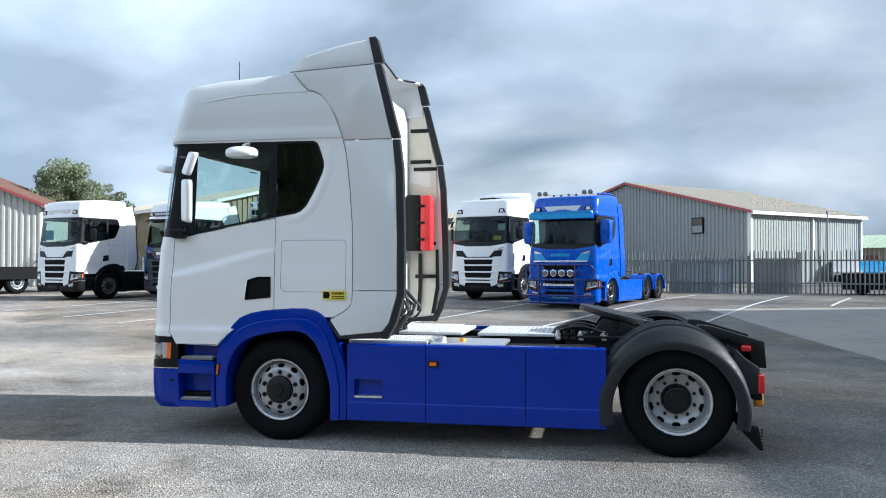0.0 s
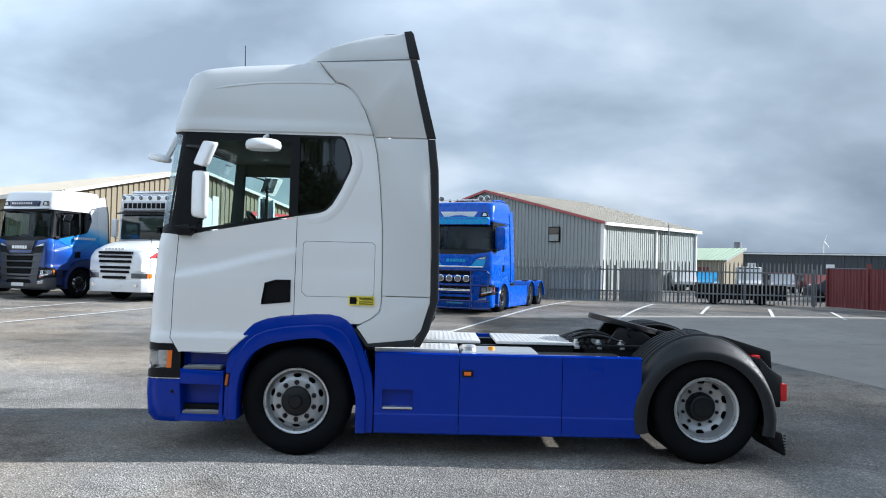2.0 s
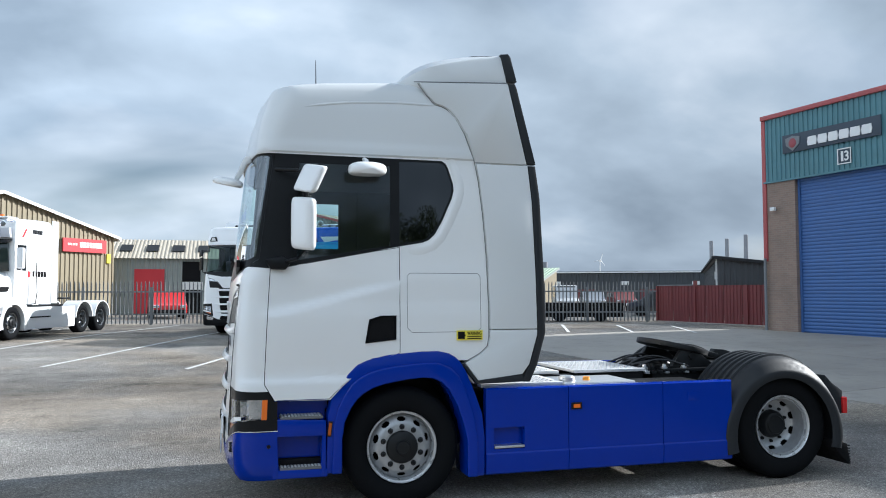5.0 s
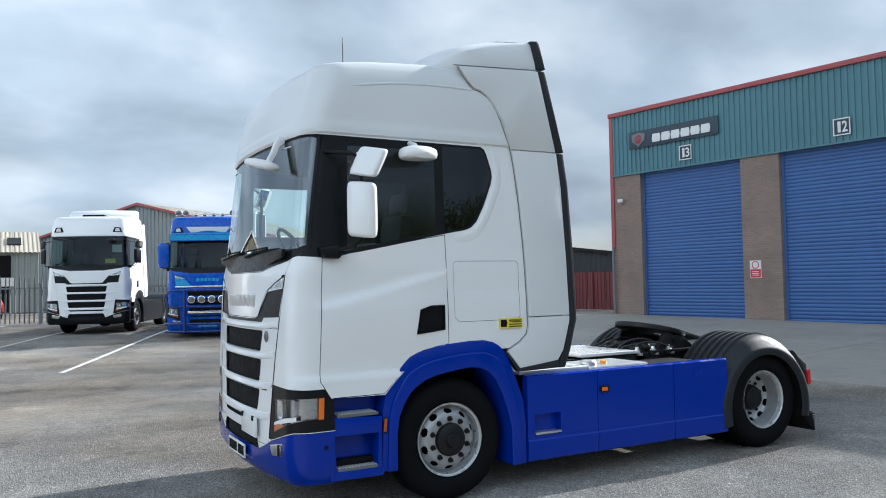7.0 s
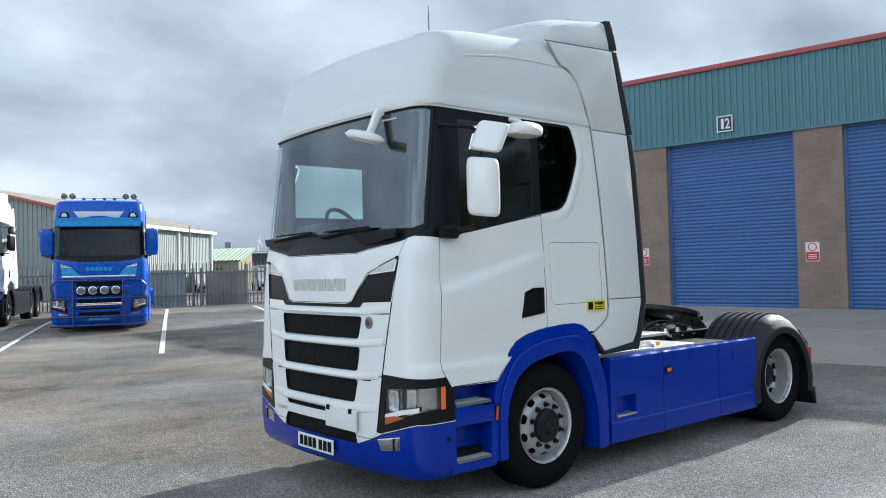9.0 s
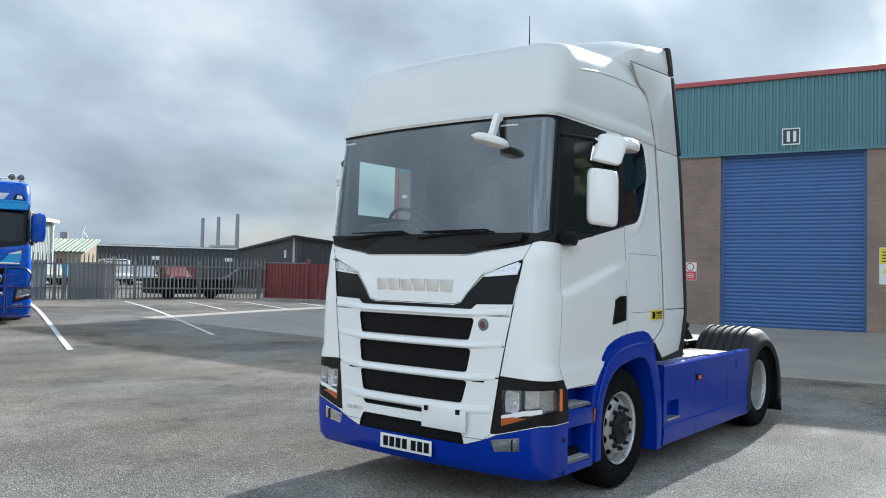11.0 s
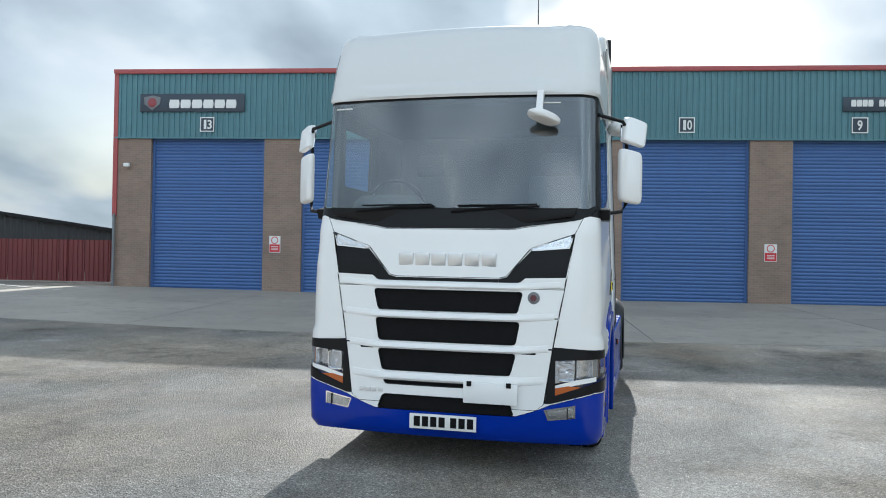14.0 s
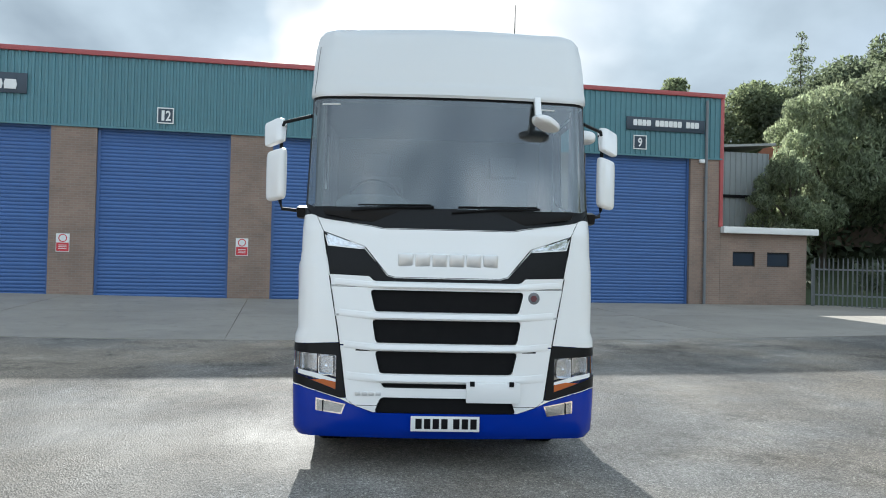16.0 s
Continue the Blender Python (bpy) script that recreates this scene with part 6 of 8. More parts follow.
    part("coupling_panel", box(0.765, 0.79, -0.8, 0.0, 1.45, 1.72, 0.01), ALU, root)
    part("rear_wall_panel", box(0.762, 0.775, -1.0, 1.0, 1.15, 3.45, 0.004), CREAM, root, "cream cab rear wall")
    # deck plates, coupling
    part("deck_plate", plate_with_ridges(0.70, 1.47, -1.08, -0.50, 0.998), TREAD, root, "pale tread plate")
    part("deck_plate", plate_with_ridges(1.02, 1.70, -0.46, 0.50, 1.03), TREAD, root, "pale tread plate")
    part("deck_plate", plate_with_ridges(1.86, 2.62, -0.46, 0.50, 1.03), TREAD, root, "pale tread plate")
    part("deck_plate", plate_with_ridges(0.70, 1.47, 0.50, 1.08, 0.998), TREAD, root, "pale tread plate")
    part("tank_top", box(1.49, 2.20, -1.06, -0.52, 0.95, 0.985, 0.02), ALU, root, "bright tank top")
    part("filler_cap", moved(lathe([(0, 0.05), (0.06, 0.05), (0.075, 0.035), (0.075, 0.0)], 20, "z"), pose(1.56, -0.95, 0.985)), ALU, root)
    part("filler_cap", moved(lathe([(0, 0.03), (0.03, 0.03), (0.035, 0.0)], 14, "z"), pose(1.78, -0.9, 0.985)), ORANGE, root)
    part("cross_member", box(2.62, 2.75, -0.42, 0.42, 0.80, 1.0, 0.01), FRAME, root)
    part("mount_plate", box(2.85, 4.30, -0.46, 0.46, 0.985, 1.015, 0.006), FRAME, root)
    for k in range(5):
        part("air_fitting", moved(lathe([(0, 0.06), (0.025, 0.06), (0.03, 0.02), (0.05, 0.0)], 10, "z"), pose(2.68 + 0.06 * k, -0.30 + 0.14 * k, 1.0)), FRAME, root)
    part("air_pipe", tube([(2.62, -0.2, 1.04), (2.8, -0.25, 1.08), (3.0, -0.1, 1.05), (3.1, 0.2, 1.04)], 0.015), HOSE, root)
    part("valve_block", box(2.70, 2.86, -0.1, 0.15, 1.0, 1.09, 0.02), FRAME, root)
    pts = [(0.36 * math.cos(a), 0.42 * math.sin(a)) for a in np.linspace(radians(32), radians(328), 30)]
    fw = prism(pts + [(0.42, -0.26), (0.40, -0.14), (0.12, -0.06), (0.09, 0.0), (0.12, 0.06), (0.40, 0.14), (0.42, 0.26)], "z", -0.028, 0.028, 0.012)
    part("fifth_wheel", moved(fw, pose(3.22, 0, 1.205, 0, 13, 0)), FRAME, root, "greasy black fifth wheel coupling")
    for sg in (-1, 1):
        part("coupling_bracket", prism([(2.98, 1.015), (3.52, 1.015), (3.33, 1.15), (3.10, 1.19)], "y", *sorted((sg * 0.38, sg * 0.31)), 0.01), FRAME, root)
        part("pivot_pin", moved(lathe([(0, -0.02), (0.035, -0.02), (0.04, 0.0)], 14), pose(3.22, sg * 0.38, 1.13, 0, 0, 0 if sg < 0 else 180)), FRAME, root)
    part("rear_beam", box(4.40, 4.48, -0.98, 0.98, 0.52, 0.66, 0.015), FRAME, root)
    part("rear_cross_member", box(4.40, 4.50, -0.42, 0.42, 0.70, 0.985, 0.012), FRAME, root)
    part("tow_jaw", merged(box(4.48, 4.56, -0.62, -0.54, 0.40, 0.52, 0.02), box(4.48, 4.53, -0.60, -0.56, 0.52, 0.62, 0.01)), ORANGE, root, "orange painted shackle")
    part("axle_beam", tube([(0, -0.85, 0.5), (0, 0.85, 0.5)], 0.07, 12), FRAME, root)
    part("axle_beam", tube([(3.75, -0.85, 0.5), (3.75, 0.85, 0.5)], 0.13, 12), FRAME, root)
    part("engine_block", box(-1.15, 0.75, -0.50, 0.50, 0.36, 1.32, 0.05), FRAME, root)
    part("under_tray", box(-1.30, -0.60, -1.08, 1.08, 0.38, 0.45, 0.02), MATTE, root)
    part("gearbox", box(0.75, 1.9, -0.34, 0.34, 0.35, 0.9, 0.05), FRAME, root)
    part("air_tank", moved(lathe([(0, -0.5), (0.12, -0.48), (0.14, -0.42), (0.14, 0.42), (0.12, 0.48), (0, 0.5)], 20, "y"), pose(2.5, 0, 0.55)), FRAME, root)
    # small fittings on the cab
    part("aerial", tube([(-0.68, -0.57, 3.57), (-0.685, -0.57, 3.88)], lambda t: 0.006 - 0.003 * t, 6), BLACK, root)
    part("aerial_foot", moved(lathe([(0, 0.03), (0.012, 0.03), (0.028, 0.0)], 12, "z"), pose(-0.68, -0.57, 3.572)), BLACK, root)
    part("roof_hatch", box(-0.56, -0.08, -0.40, 0.40, 3.57, 3.642, 0.012), MATTE, root, "low dark roof hatch")
    part("front_mirror_arm", prism([(-1.24, 2.962), (-1.292, 2.962), (-1.318, 2.92), (-1.355, 2.83), (-1.405, 2.735), (-1.365, 2.722), (-1.315, 2.81), (-1.28, 2.89), (-1.24, 2.915)], "y", -0.705, -0.655, 0.006), WHITE, root)
    part("front_mirror", pod((-1.435, -0.725, 2.728), (0.17, 0.30, 0.085), 50, 0, 13), WHITE, root, "white front close-up mirror")
    part("kerb_mirror", pod((-0.33, -1.25, 2.80), (0.32, 0.24, 0.13), 4, 0), WHITE, root, "white kerb view mirror")
    part("kerb_mirror_arm", tube([(-0.33, -1.10, 2.91), (-0.33, -1.2, 2.88), (-0.33, -1.24, 2.83)], 0.02), WHITE, root)
    # short white strips along the top edge of the windscreen
    for y in (0.935, -0.755):
        x = lerp_table(NOSE, 2.872) + 0.10 * (y / lerp_table(WIDE, 2.872)) ** 2
        part("white_strip", moved(box(-0.006, 0.006, -0.072, 0.072, -0.005, 0.005, 0.002), pose(x, y, 2.872, 0, 0, -math.degrees(0.2 * y / 1.2))), SIGNWHITE, root)
    for y, yy in ((0.75, 0.12), (-0.02, -0.70)):
        part("wiper", merged(tube([(-1.385, y, 2.03), (-1.375, (y + yy) / 2, 2.06), (-1.395, yy, 2.07)], 0.010, 6), tube([(-1.39, y - 0.05, 2.075), (-1.385, yy + 0.02, 2.085)], 0.007, 6)), MATTE, root)
    part("scuttle", prism([(0.98, 2.06), (0.95, 2.0), (0.55, 1.935), (-0.55, 1.935), (-0.95, 2.0), (-0.98, 2.06)], "x", -1.36, -1.33, 0.006), BLACK, root)
    for k in range(6):
        y = 0.325 - k * 0.130
        part("letter_block", moved(box(-0.012, 0.02, -0.057, 0.057, -0.050, 0.050, 0.008, 2), pose(-1.413 + 0.10 * (y / 1.15) ** 2, y, 1.662, 0, -5, 0)), SILVER, root)
    em = part("emblem", moved(lathe([(0, -0.012), (0.036, -0.012), (0.045, -0.006), (0.047, 0.0)], 20, "x"), pose(-1.393, -0.665, 1.385)), GREYPIPE, root, "small dark grey and red badge")
    part("enamel", moved(lathe([(0, -0.004), (0.024, -0.004), (0.028, 0.0)], 6, "x"), pose(-1.404, -0.665, 1.385)), mat("dark_enamel", (0.10, 0.02, 0.03), 0.3, coat=0.3), em)
    pl = part("number_plate", box(-1.470, -1.458, -0.26, 0.26, 0.372, 0.486, 0.004), PLATEW, root, "white number plate with dark bars")
    for k, y in enumerate((0.20, 0.135, 0.07, 0.005, -0.085, -0.15, -0.215)):
        part("plate_bar", box(-1.4745, -1.470, y - 0.024, y + 0.024, 0.392, 0.468, 0.001), MATTE, pl)
    bp = part("bracket_plate", box(-1.466, -1.445, -0.565, -0.155, 0.588, 0.742, 0.006), WHITE, root, "white blank bracket plate")
    for y in (-0.50, -0.20):
        part("clip", box(-1.474, -1.46, y - 0.018, y + 0.018, 0.715, 0.752, 0.003), MATTE, bp)
    for k in range(4):
        part("model_mark", box(-1.432 + 0.008 * (k < 1), -1.418, 0.645 - k * 0.052, 0.685 - k * 0.052, 0.628, 0.66, 0.003), SILVER, root)
    st = part("warning_sticker", box(0.460, 0.690, -1.1615, -1.150, 1.385, 1.468), YELLOW, root, "yellow warning sticker")
    part("pictogram", prism([(0.470, 1.396), (0.470, 1.458), (0.53, 1.458), (0.53, 1.437), (0.542, 1.427), (0.53, 1.417), (0.53, 1.396)], "y", -1.163, -1.1615), MATTE, st)
    part("lettering", moved(text_bm("WARNING", 0.128, 0.030, 0.0012, 0.035), pose(0.552, -1.1616, 1.429)), MATTE, st)
    for k in range(2):
        part("text_bar", box(0.553, 0.680, -1.1626, -1.1615, 1.394 + k * 0.018, 1.403 + k * 0.018), MATTE, st)


make_main()

# ---- parked tractor units ----
def parked_pose(u, v, heading=68.5):
    p = bay(u, v)
    return pose(p.x, p.y, ground_z(p.x, p.y), 0, 0, heading)


def chassis(root, C, base=3.9, bogie=1.36, skirt=None, drop=0.0):
    for sg in (-1, 1):
        lo = lambda a, b: sorted((sg * a, sg * b))
        disc = C.get("disc", STEEL)
        wheel(root, 0, sg * 1.095, 0.5 + drop, sg, "front", disc, True, C.get("hub"))
        for x in (base, base + bogie) if bogie else (base,):
            wheel(root, x, sg * 1.095, 0.5 + drop, sg, "rear", disc, True, C.get("hub"))
            q = np.linspace(radians(5), radians(175), 18)
            part("mudguard", prism([(x + 0.62 * math.cos(k), 0.5 + 0.62 * math.sin(k)) for k in q] + [(x + 0.585 * math.cos(k), 0.5 + 0.585 * math.sin(k)) for k in q[::-1]], "y", *lo(1.17, 0.6)), C.get("guard", GREYPL), root)
        a_in = [(0.56 * math.cos(k), 0.5 + 0.54 * math.sin(k)) for k in np.linspace(radians(-20), radians(200), 20)]
        arch = [(0.71, 0.25), (0.70, 0.94), (0.545, 1.10), (0.405, 1.247), (0.156, 1.293), (-0.235, 1.212), (-0.52, 1.02), (-0.665, 0.70), (-0.665, 0.33), (-0.54, 0.33)] + a_in[::-1] + [(0.55, 0.25)]
        part("wheel_arch", prism(arch, "y", *lo(1.17, 0.8), 0.012), C["arch"], root)
        part("step_box", prism([(-1.05, 0.33), (-0.64, 0.33), (-0.64, 0.95), (-1.05, 0.95)], "y", *lo(1.05, 0.9)), C["arch"], root)
        for z in (0.40, 0.78):
            part("step", box(-1.02, -0.67, *lo(1.17, 1.0), z - 0.02, z), GREYPL, root)
        part("side_skirt", prism([(sg * 1.10, 0.95), (sg * 1.165, 0.95), (sg * 1.17, 0.42), (sg * 1.15, 0.27), (sg * 1.10, 0.27)], "x", 0.72, base - 0.68), skirt or C["arch"], root)
        part("frame_rail", box(0.4, base + bogie + 0.6, *lo(0.42, 0.34), 0.72, 0.98), FRAME, root)
        part("tank", box(0.8, base - 0.75, *lo(1.08, 0.45), 0.3, 0.94, 0.04), FRAME, root)
        f = [(0.60, 3.35), (0.74, 2.9), (0.765, 1.4), (0.70, 1.05), (1.08, 1.07), (1.19, 1.4), (1.15, 2.9), (1.0, 3.45)]
        part("side_fairing", side_sheet(f, sg, 1.162, 1.12), C.get("rear", C["body"]), root)
        part("fairing_edge", side_sheet([(1.08, 1.06), (1.19, 1.4), (1.15, 2.9), (1.0, 3.45), (1.05, 3.45), (1.20, 2.9), (1.24, 1.4), (1.12, 1.04)], sg, 1.166, 1.10), GREYPL, root)
    part("deck_plate", box(1.0, 2.6, -0.46, 0.46, 0.99, 1.02), TREAD, root)
    part("fifth_wheel", moved(prism([(0.45 * math.cos(k), 0.44 * math.sin(k)) for k in np.linspace(0, 2 * math.pi, 24, False)], "z", -0.03, 0.03, 0.01), pose(base + 0.3, 0, 1.2)), FRAME, root)
    part("engine_block", box(-1.15, 0.75, -0.5, 0.5, 0.4, 1.3), FRAME, root)
    part("under_tray", box(-1.3, -0.6, -1.08, 1.08, 0.38, 0.45), MATTE, root)
    part("axle_beam", tube([(0, -0.85, 0.5), (0, 0.85, 0.5)], 0.07), FRAME, root)


def parked(label, C, u, v, rise=0.0, bogie=1.36, roof_rise=0.0, base=3.9, drop=0.0, heading=68.5):
    root = thing("parked_tractor_unit", label, "truck", parked_pose(u, v, heading) @ pose(0, 0, -drop), "parked tractor units")
    cab(root, C, rise, roof_rise, False)
    part("cab_lining", box(-0.9, 0.7, -1.0, 1.0, 1.3, 1.9), INNER, root)
    part("headlining", box(-1.0, 0.72, -1.03, 1.03, 2.93 + rise, 2.98 + rise), INNER, root)
    part("rear_lining", box(0.68, 0.72, -1.03, 1.03, 1.3, 2.95 + rise), INNER, root)
    for y in (-0.62, 0.62):
        part("seat", merged(box(-0.1, 0.05, y - 0.25, y + 0.25, 1.8, 2.45 + rise, 0.05), box(-0.06, 0.04, y - 0.13, y + 0.13, 2.47 + rise, 2.66 + rise, 0.04)), CLOTH, root)
    mirror_set(root, C, rise)
    chassis(root, C, base, bogie, drop=drop)
    if not C.get("plain_name"):
        for k in range(6):
            blk = moved(letter_blocks(1, 0.10, 0.10, 0.014), pose(0, 0, 0, 0, 0, -90))
            part("letter_block", moved(blk, pose(-1.417, 0.325 - k * 0.108, 1.66 + rise)), C.get("letters", SILVER), root)
    part("number_plate", box(-1.468, -1.456, -0.26, 0.26, 0.40, 0.51, 0.003), C.get("plate", PLATEW), root)
    return root


SKYBLUE = mat("bright_blue_paint", (0.003, 0.080, 0.47), 0.25, vary=0.06, scale=2, coat=0.15, spec=0.3)
CYAN = mat("light_blue_paint", (0.02, 0.30, 0.62), 0.3, vary=0.06, coat=0.4)
DARKGREY = mat("dark_grey_paint", (0.05, 0.055, 0.065), 0.35, vary=0.1, coat=0.3)
SCREEN = glass("parked_screen", (0.50, 0.66, 0.63), 0.7, 0.02, 1.32)
BULL = mat("blue_steel_tube", (0.008, 0.025, 0.16), 0.3, metal=0.3, vary=0.05, coat=0.3)


def roof_marks(root, C, rise, board=None):
    for sg in (-1, 1):
        part("roof_marker", prism([(sg * 0.98, 3.06 + rise), (sg * 0.70, 3.06 + rise), (sg * 0.76, 3.21 + rise), (sg * 0.92, 3.20 + rise)], "x", -1.235, -1.17, 0.006), BLACK, root)
        part("roof_marker_lens", prism([(sg * 0.92, 3.085 + rise), (sg * 0.77, 3.085 + rise), (sg * 0.80, 3.18 + rise), (sg * 0.89, 3.175 + rise)], "x", -1.243, -1.235), SIGNWHITE, root)
    if board:
        part("roof_board", prism([(0.62, 3.22 + rise), (-0.62, 3.22 + rise), (-0.5, 3.06 + rise), (0.5, 3.06 + rise)], "x", -1.262, -1.2, 0.006), board, root)


def low_spoiler(root, m):
    """Low box spoiler across the back of the roof, and a flat hatch before it."""
    rows = []
    for x, w, z in ((0.02, 0.94, 3.60), (0.10, 0.98, 3.70), (0.24, 1.0, 3.80), (0.45, 1.0, 3.85), (0.76, 0.99, 3.86)):
        r = 0.05
        rows.append([(x, -w, 3.50), (x, -w, z - r), (x, -w + 0.4 * r, z - 0.4 * r), (x, -w + r, z), (x, 0, z + 0.03), (x, w - r, z), (x, w - 0.4 * r, z - 0.4 * r), (x, w, z - r), (x, w, 3.50)])
    part("roof_spoiler", blob(rows), m, root)
    part("roof_hatch", box(-0.72, -0.12, -0.32, 0.32, 3.52, 3.635, 0.03), MATTE, root, "dark flat roof hatch")


def round_lamp(at, r, parent, label="round spot lamp"):
    """Bright shell with a darker ribbed glass, facing -x."""
    lm = part("spot_lamp", moved(lathe([(0, 0.75 * r), (0.6 * r, 0.62 * r), (0.95 * r, 0.1 * r), (r, 0.0), (r, -0.16 * r), (0.88 * r, -0.2 * r), (0.86 * r, -0.1 * r)], 22, "x"), pose(*at)), CHROME, parent, label)
    part("lens", moved(lathe([(0, -0.20 * r), (0.5 * r, -0.18 * r), (0.86 * r, -0.08 * r)], 22, "x"), pose(*at)), SPOTGLASS, lm)


SPOTGLASS = mat("spot_lamp_glass", (0.16, 0.17, 0.18), 0.16, metal=0.6, vary=0.3, scale=30, bump=0.3, bscale=60)
DULLSTEEL = mat("dull_steel_disc", (0.20, 0.205, 0.215), 0.42, metal=0.5, vary=0.2, scale=8)
CHROMEWHEEL = mat("polished_alloy", (0.36, 0.37, 0.38), 0.22, metal=1.0, vary=0.15, scale=10)


def make_white_parked():
    C = {"body": WHITE, "bumper": BLACK, "arch": BLACK, "mirror": BLACK, "screen": SCREEN, "plain_name": True, "letters": WHITE, "plate": BLACK, "disc": DULLSTEEL}
    r = parked("white sleeper-cab tractor unit with black bumper, parked nose out", C, -8.04, 18.92)
    roof_marks(r, C, 0)
    low_spoiler(r, WHITE)
    part("dash_notice", box(-1.10, -1.09, -0.75, -0.45, 2.12, 2.26), SIGNYELLOW, r)
    part("screen_notice", box(-1.18, -1.17, -0.95, -0.68, 2.45, 2.68), SIGNWHITE, r)
    part("front_mirror", pod((-1.46, -0.72, 2.80), (0.14, 0.26, 0.11), -12), BLACK, r)
    r2 = parked("white high-roof sleeper-cab tractor unit with black bumper and skirts", C, -21.15, 11.3, heading=71.5)
    roof_marks(r2, C, 0.0, SIGNWHITE)
    part("screen_notice", box(-1.22, -1.21, 0.35, 0.85, 2.15, 2.5), CYAN, r2)


def make_blue_parked():
    C = {"body": SKYBLUE, "bumper": SKYBLUE, "arch": SKYBLUE, "mirror": SKYBLUE, "screen": SCREEN, "surround": BLACK, "letters": CYAN, "louvre": SKYBLUE, "grille": CYAN, "disc": CHROMEWHEEL, "hub": CHROMEWHEEL, "guard": SKYBLUE, "plate": CYAN}
    r = parked("bright blue show tractor unit with bull bar and roof lamps", C, -4.30, 17.55, 0.04, 1.36, 0.02, 3.5, 0.13)
    z = 0.06
    roof_marks(r, C, z, SIGNWHITE)
    part("sun_visor", prism([(1.04, 2.86), (-1.04, 2.86), (-1.05, 3.05), (1.05, 3.05)], "x", -1.48, -1.28, 0.015), SKYBLUE, r)
    part("visor_band", prism([(1.02, 3.052), (-1.02, 3.052), (-1.0, 3.10), (1.0, 3.10)], "x", -1.44, -1.26), CYAN, r)
    part("lamp_rail", tube([(-1.0, -0.95, 3.62), (-1.05, -0.8, 3.66), (-1.05, 0.8, 3.66), (-1.0, 0.95, 3.62)], 0.02), CHROME, r)
    for y in (-0.86, -0.66, 0.66, 0.86):
        round_lamp((-1.08, y, 3.70), 0.09, r)
    for y in (-0.38, -0.13, 0.13, 0.38):
        part("roof_beacon", moved(lathe([(0, 0.05), (0.035, 0.04), (0.05, 0.0), (0.0, -0.01)], 14, "x"), pose(-1.06, y, 3.64)), SPOTGLASS, r)
    # bull bar: two uprights, cross tubes, mesh and driving lamps
    bar = part("bull_bar", merged(
        tube([(-1.52, -1.05, 1.42), (-1.60, -0.95, 1.45), (-1.64, 0, 1.45), (-1.60, 0.95, 1.45), (-1.52, 1.05, 1.42)], 0.03),
        tube([(-1.52, -1.08, 0.98), (-1.62, -0.9, 0.98), (-1.66, 0, 0.98), (-1.62, 0.9, 0.98), (-1.52, 1.08, 0.98)], 0.03),
        tube([(-1.5, -1.15, 0.50), (-1.62, -0.95, 0.50), (-1.66, 0, 0.50), (-1.62, 0.95, 0.50), (-1.5, 1.15, 0.50)], 0.035),
        tube([(-1.5, -1.15, 0.28), (-1.62, -0.95, 0.28), (-1.66, 0, 0.28), (-1.62, 0.95, 0.28), (-1.5, 1.15, 0.28)], 0.035),
        tube([(-1.52, -1.05, 1.42), (-1.5, -1.15, 1.3), (-1.52, -1.08, 0.98)], 0.03), tube([(-1.52, 1.05, 1.42), (-1.5, 1.15, 1.3), (-1.52, 1.08, 0.98)], 0.03),
        tube([(-1.66, -0.6, 1.47), (-1.68, -0.6, 0.26)], 0.035), tube([(-1.66, 0.6, 1.47), (-1.68, 0.6, 0.26)], 0.035)), BULL, r, "dark blue tubular bull bar")
    for z0 in (1.2, 0.84, 0.36):
        mesh = box(-1.602, -1.588, -0.92, 0.92, z0 - 0.085, z0 - 0.075)
        for k in range(16):
            x = -0.9 + k * 0.12
            add_box(mesh, -1.60, -1.59, x, x + 0.012, z0 - 0.09, z0 + 0.09, Matrix.Translation((0, x, z0)) @ Matrix.Rotation(0.7 if k % 2 else -0.7, 4, "X") @ Matrix.Translation((0, -x, -z0)))
        part("guard_mesh", mesh, BULL, bar)
    for y in (-0.42, -0.14, 0.14, 0.42):
        round_lamp((-1.62, y, 1.19), 0.105, bar, "round chrome driving lamp")
    part("light_bar", box(-1.60, -1.56, -0.6, 0.6, 0.80, 0.86, 0.01), CHROME, bar)
    for sg in (-1, 1):
        part("mirror_cover", blob([[(x, sg * (1.30 + 0.17 * k * math.copysign(abs(math.cos(q)) ** 0.35, math.cos(q))), 2.47 + 0.36 * k * math.copysign(abs(math.sin(q)) ** 0.35, math.sin(q))) for q in np.linspace(0, 2 * math.pi, 20, False)] for x, k in ((-0.84, 1.0), (-0.98, 1.0), (-1.03, 0.93), (-1.05, 0.75))]), SKYBLUE, r, "bright blue mirror cover")
    part("visor_face", prism([(1.02, 2.88), (-1.02, 2.88), (-1.03, 3.03), (1.03, 3.03)], "x", -1.492, -1.48), CYAN, r, "lighter blue visor face")
    part("bright_strip", prism([(0.9, 1.53), (-0.9, 1.53), (-0.9, 1.575), (0.9, 1.575)], "x", -1.445, -1.42, 0.01), CHROME, r)
    part("roof_rail", tube([(-0.6, -0.9, 3.68), (0.3, -0.9, 3.74), (0.7, -0.9, 3.72)], 0.025), SKYBLUE, r)


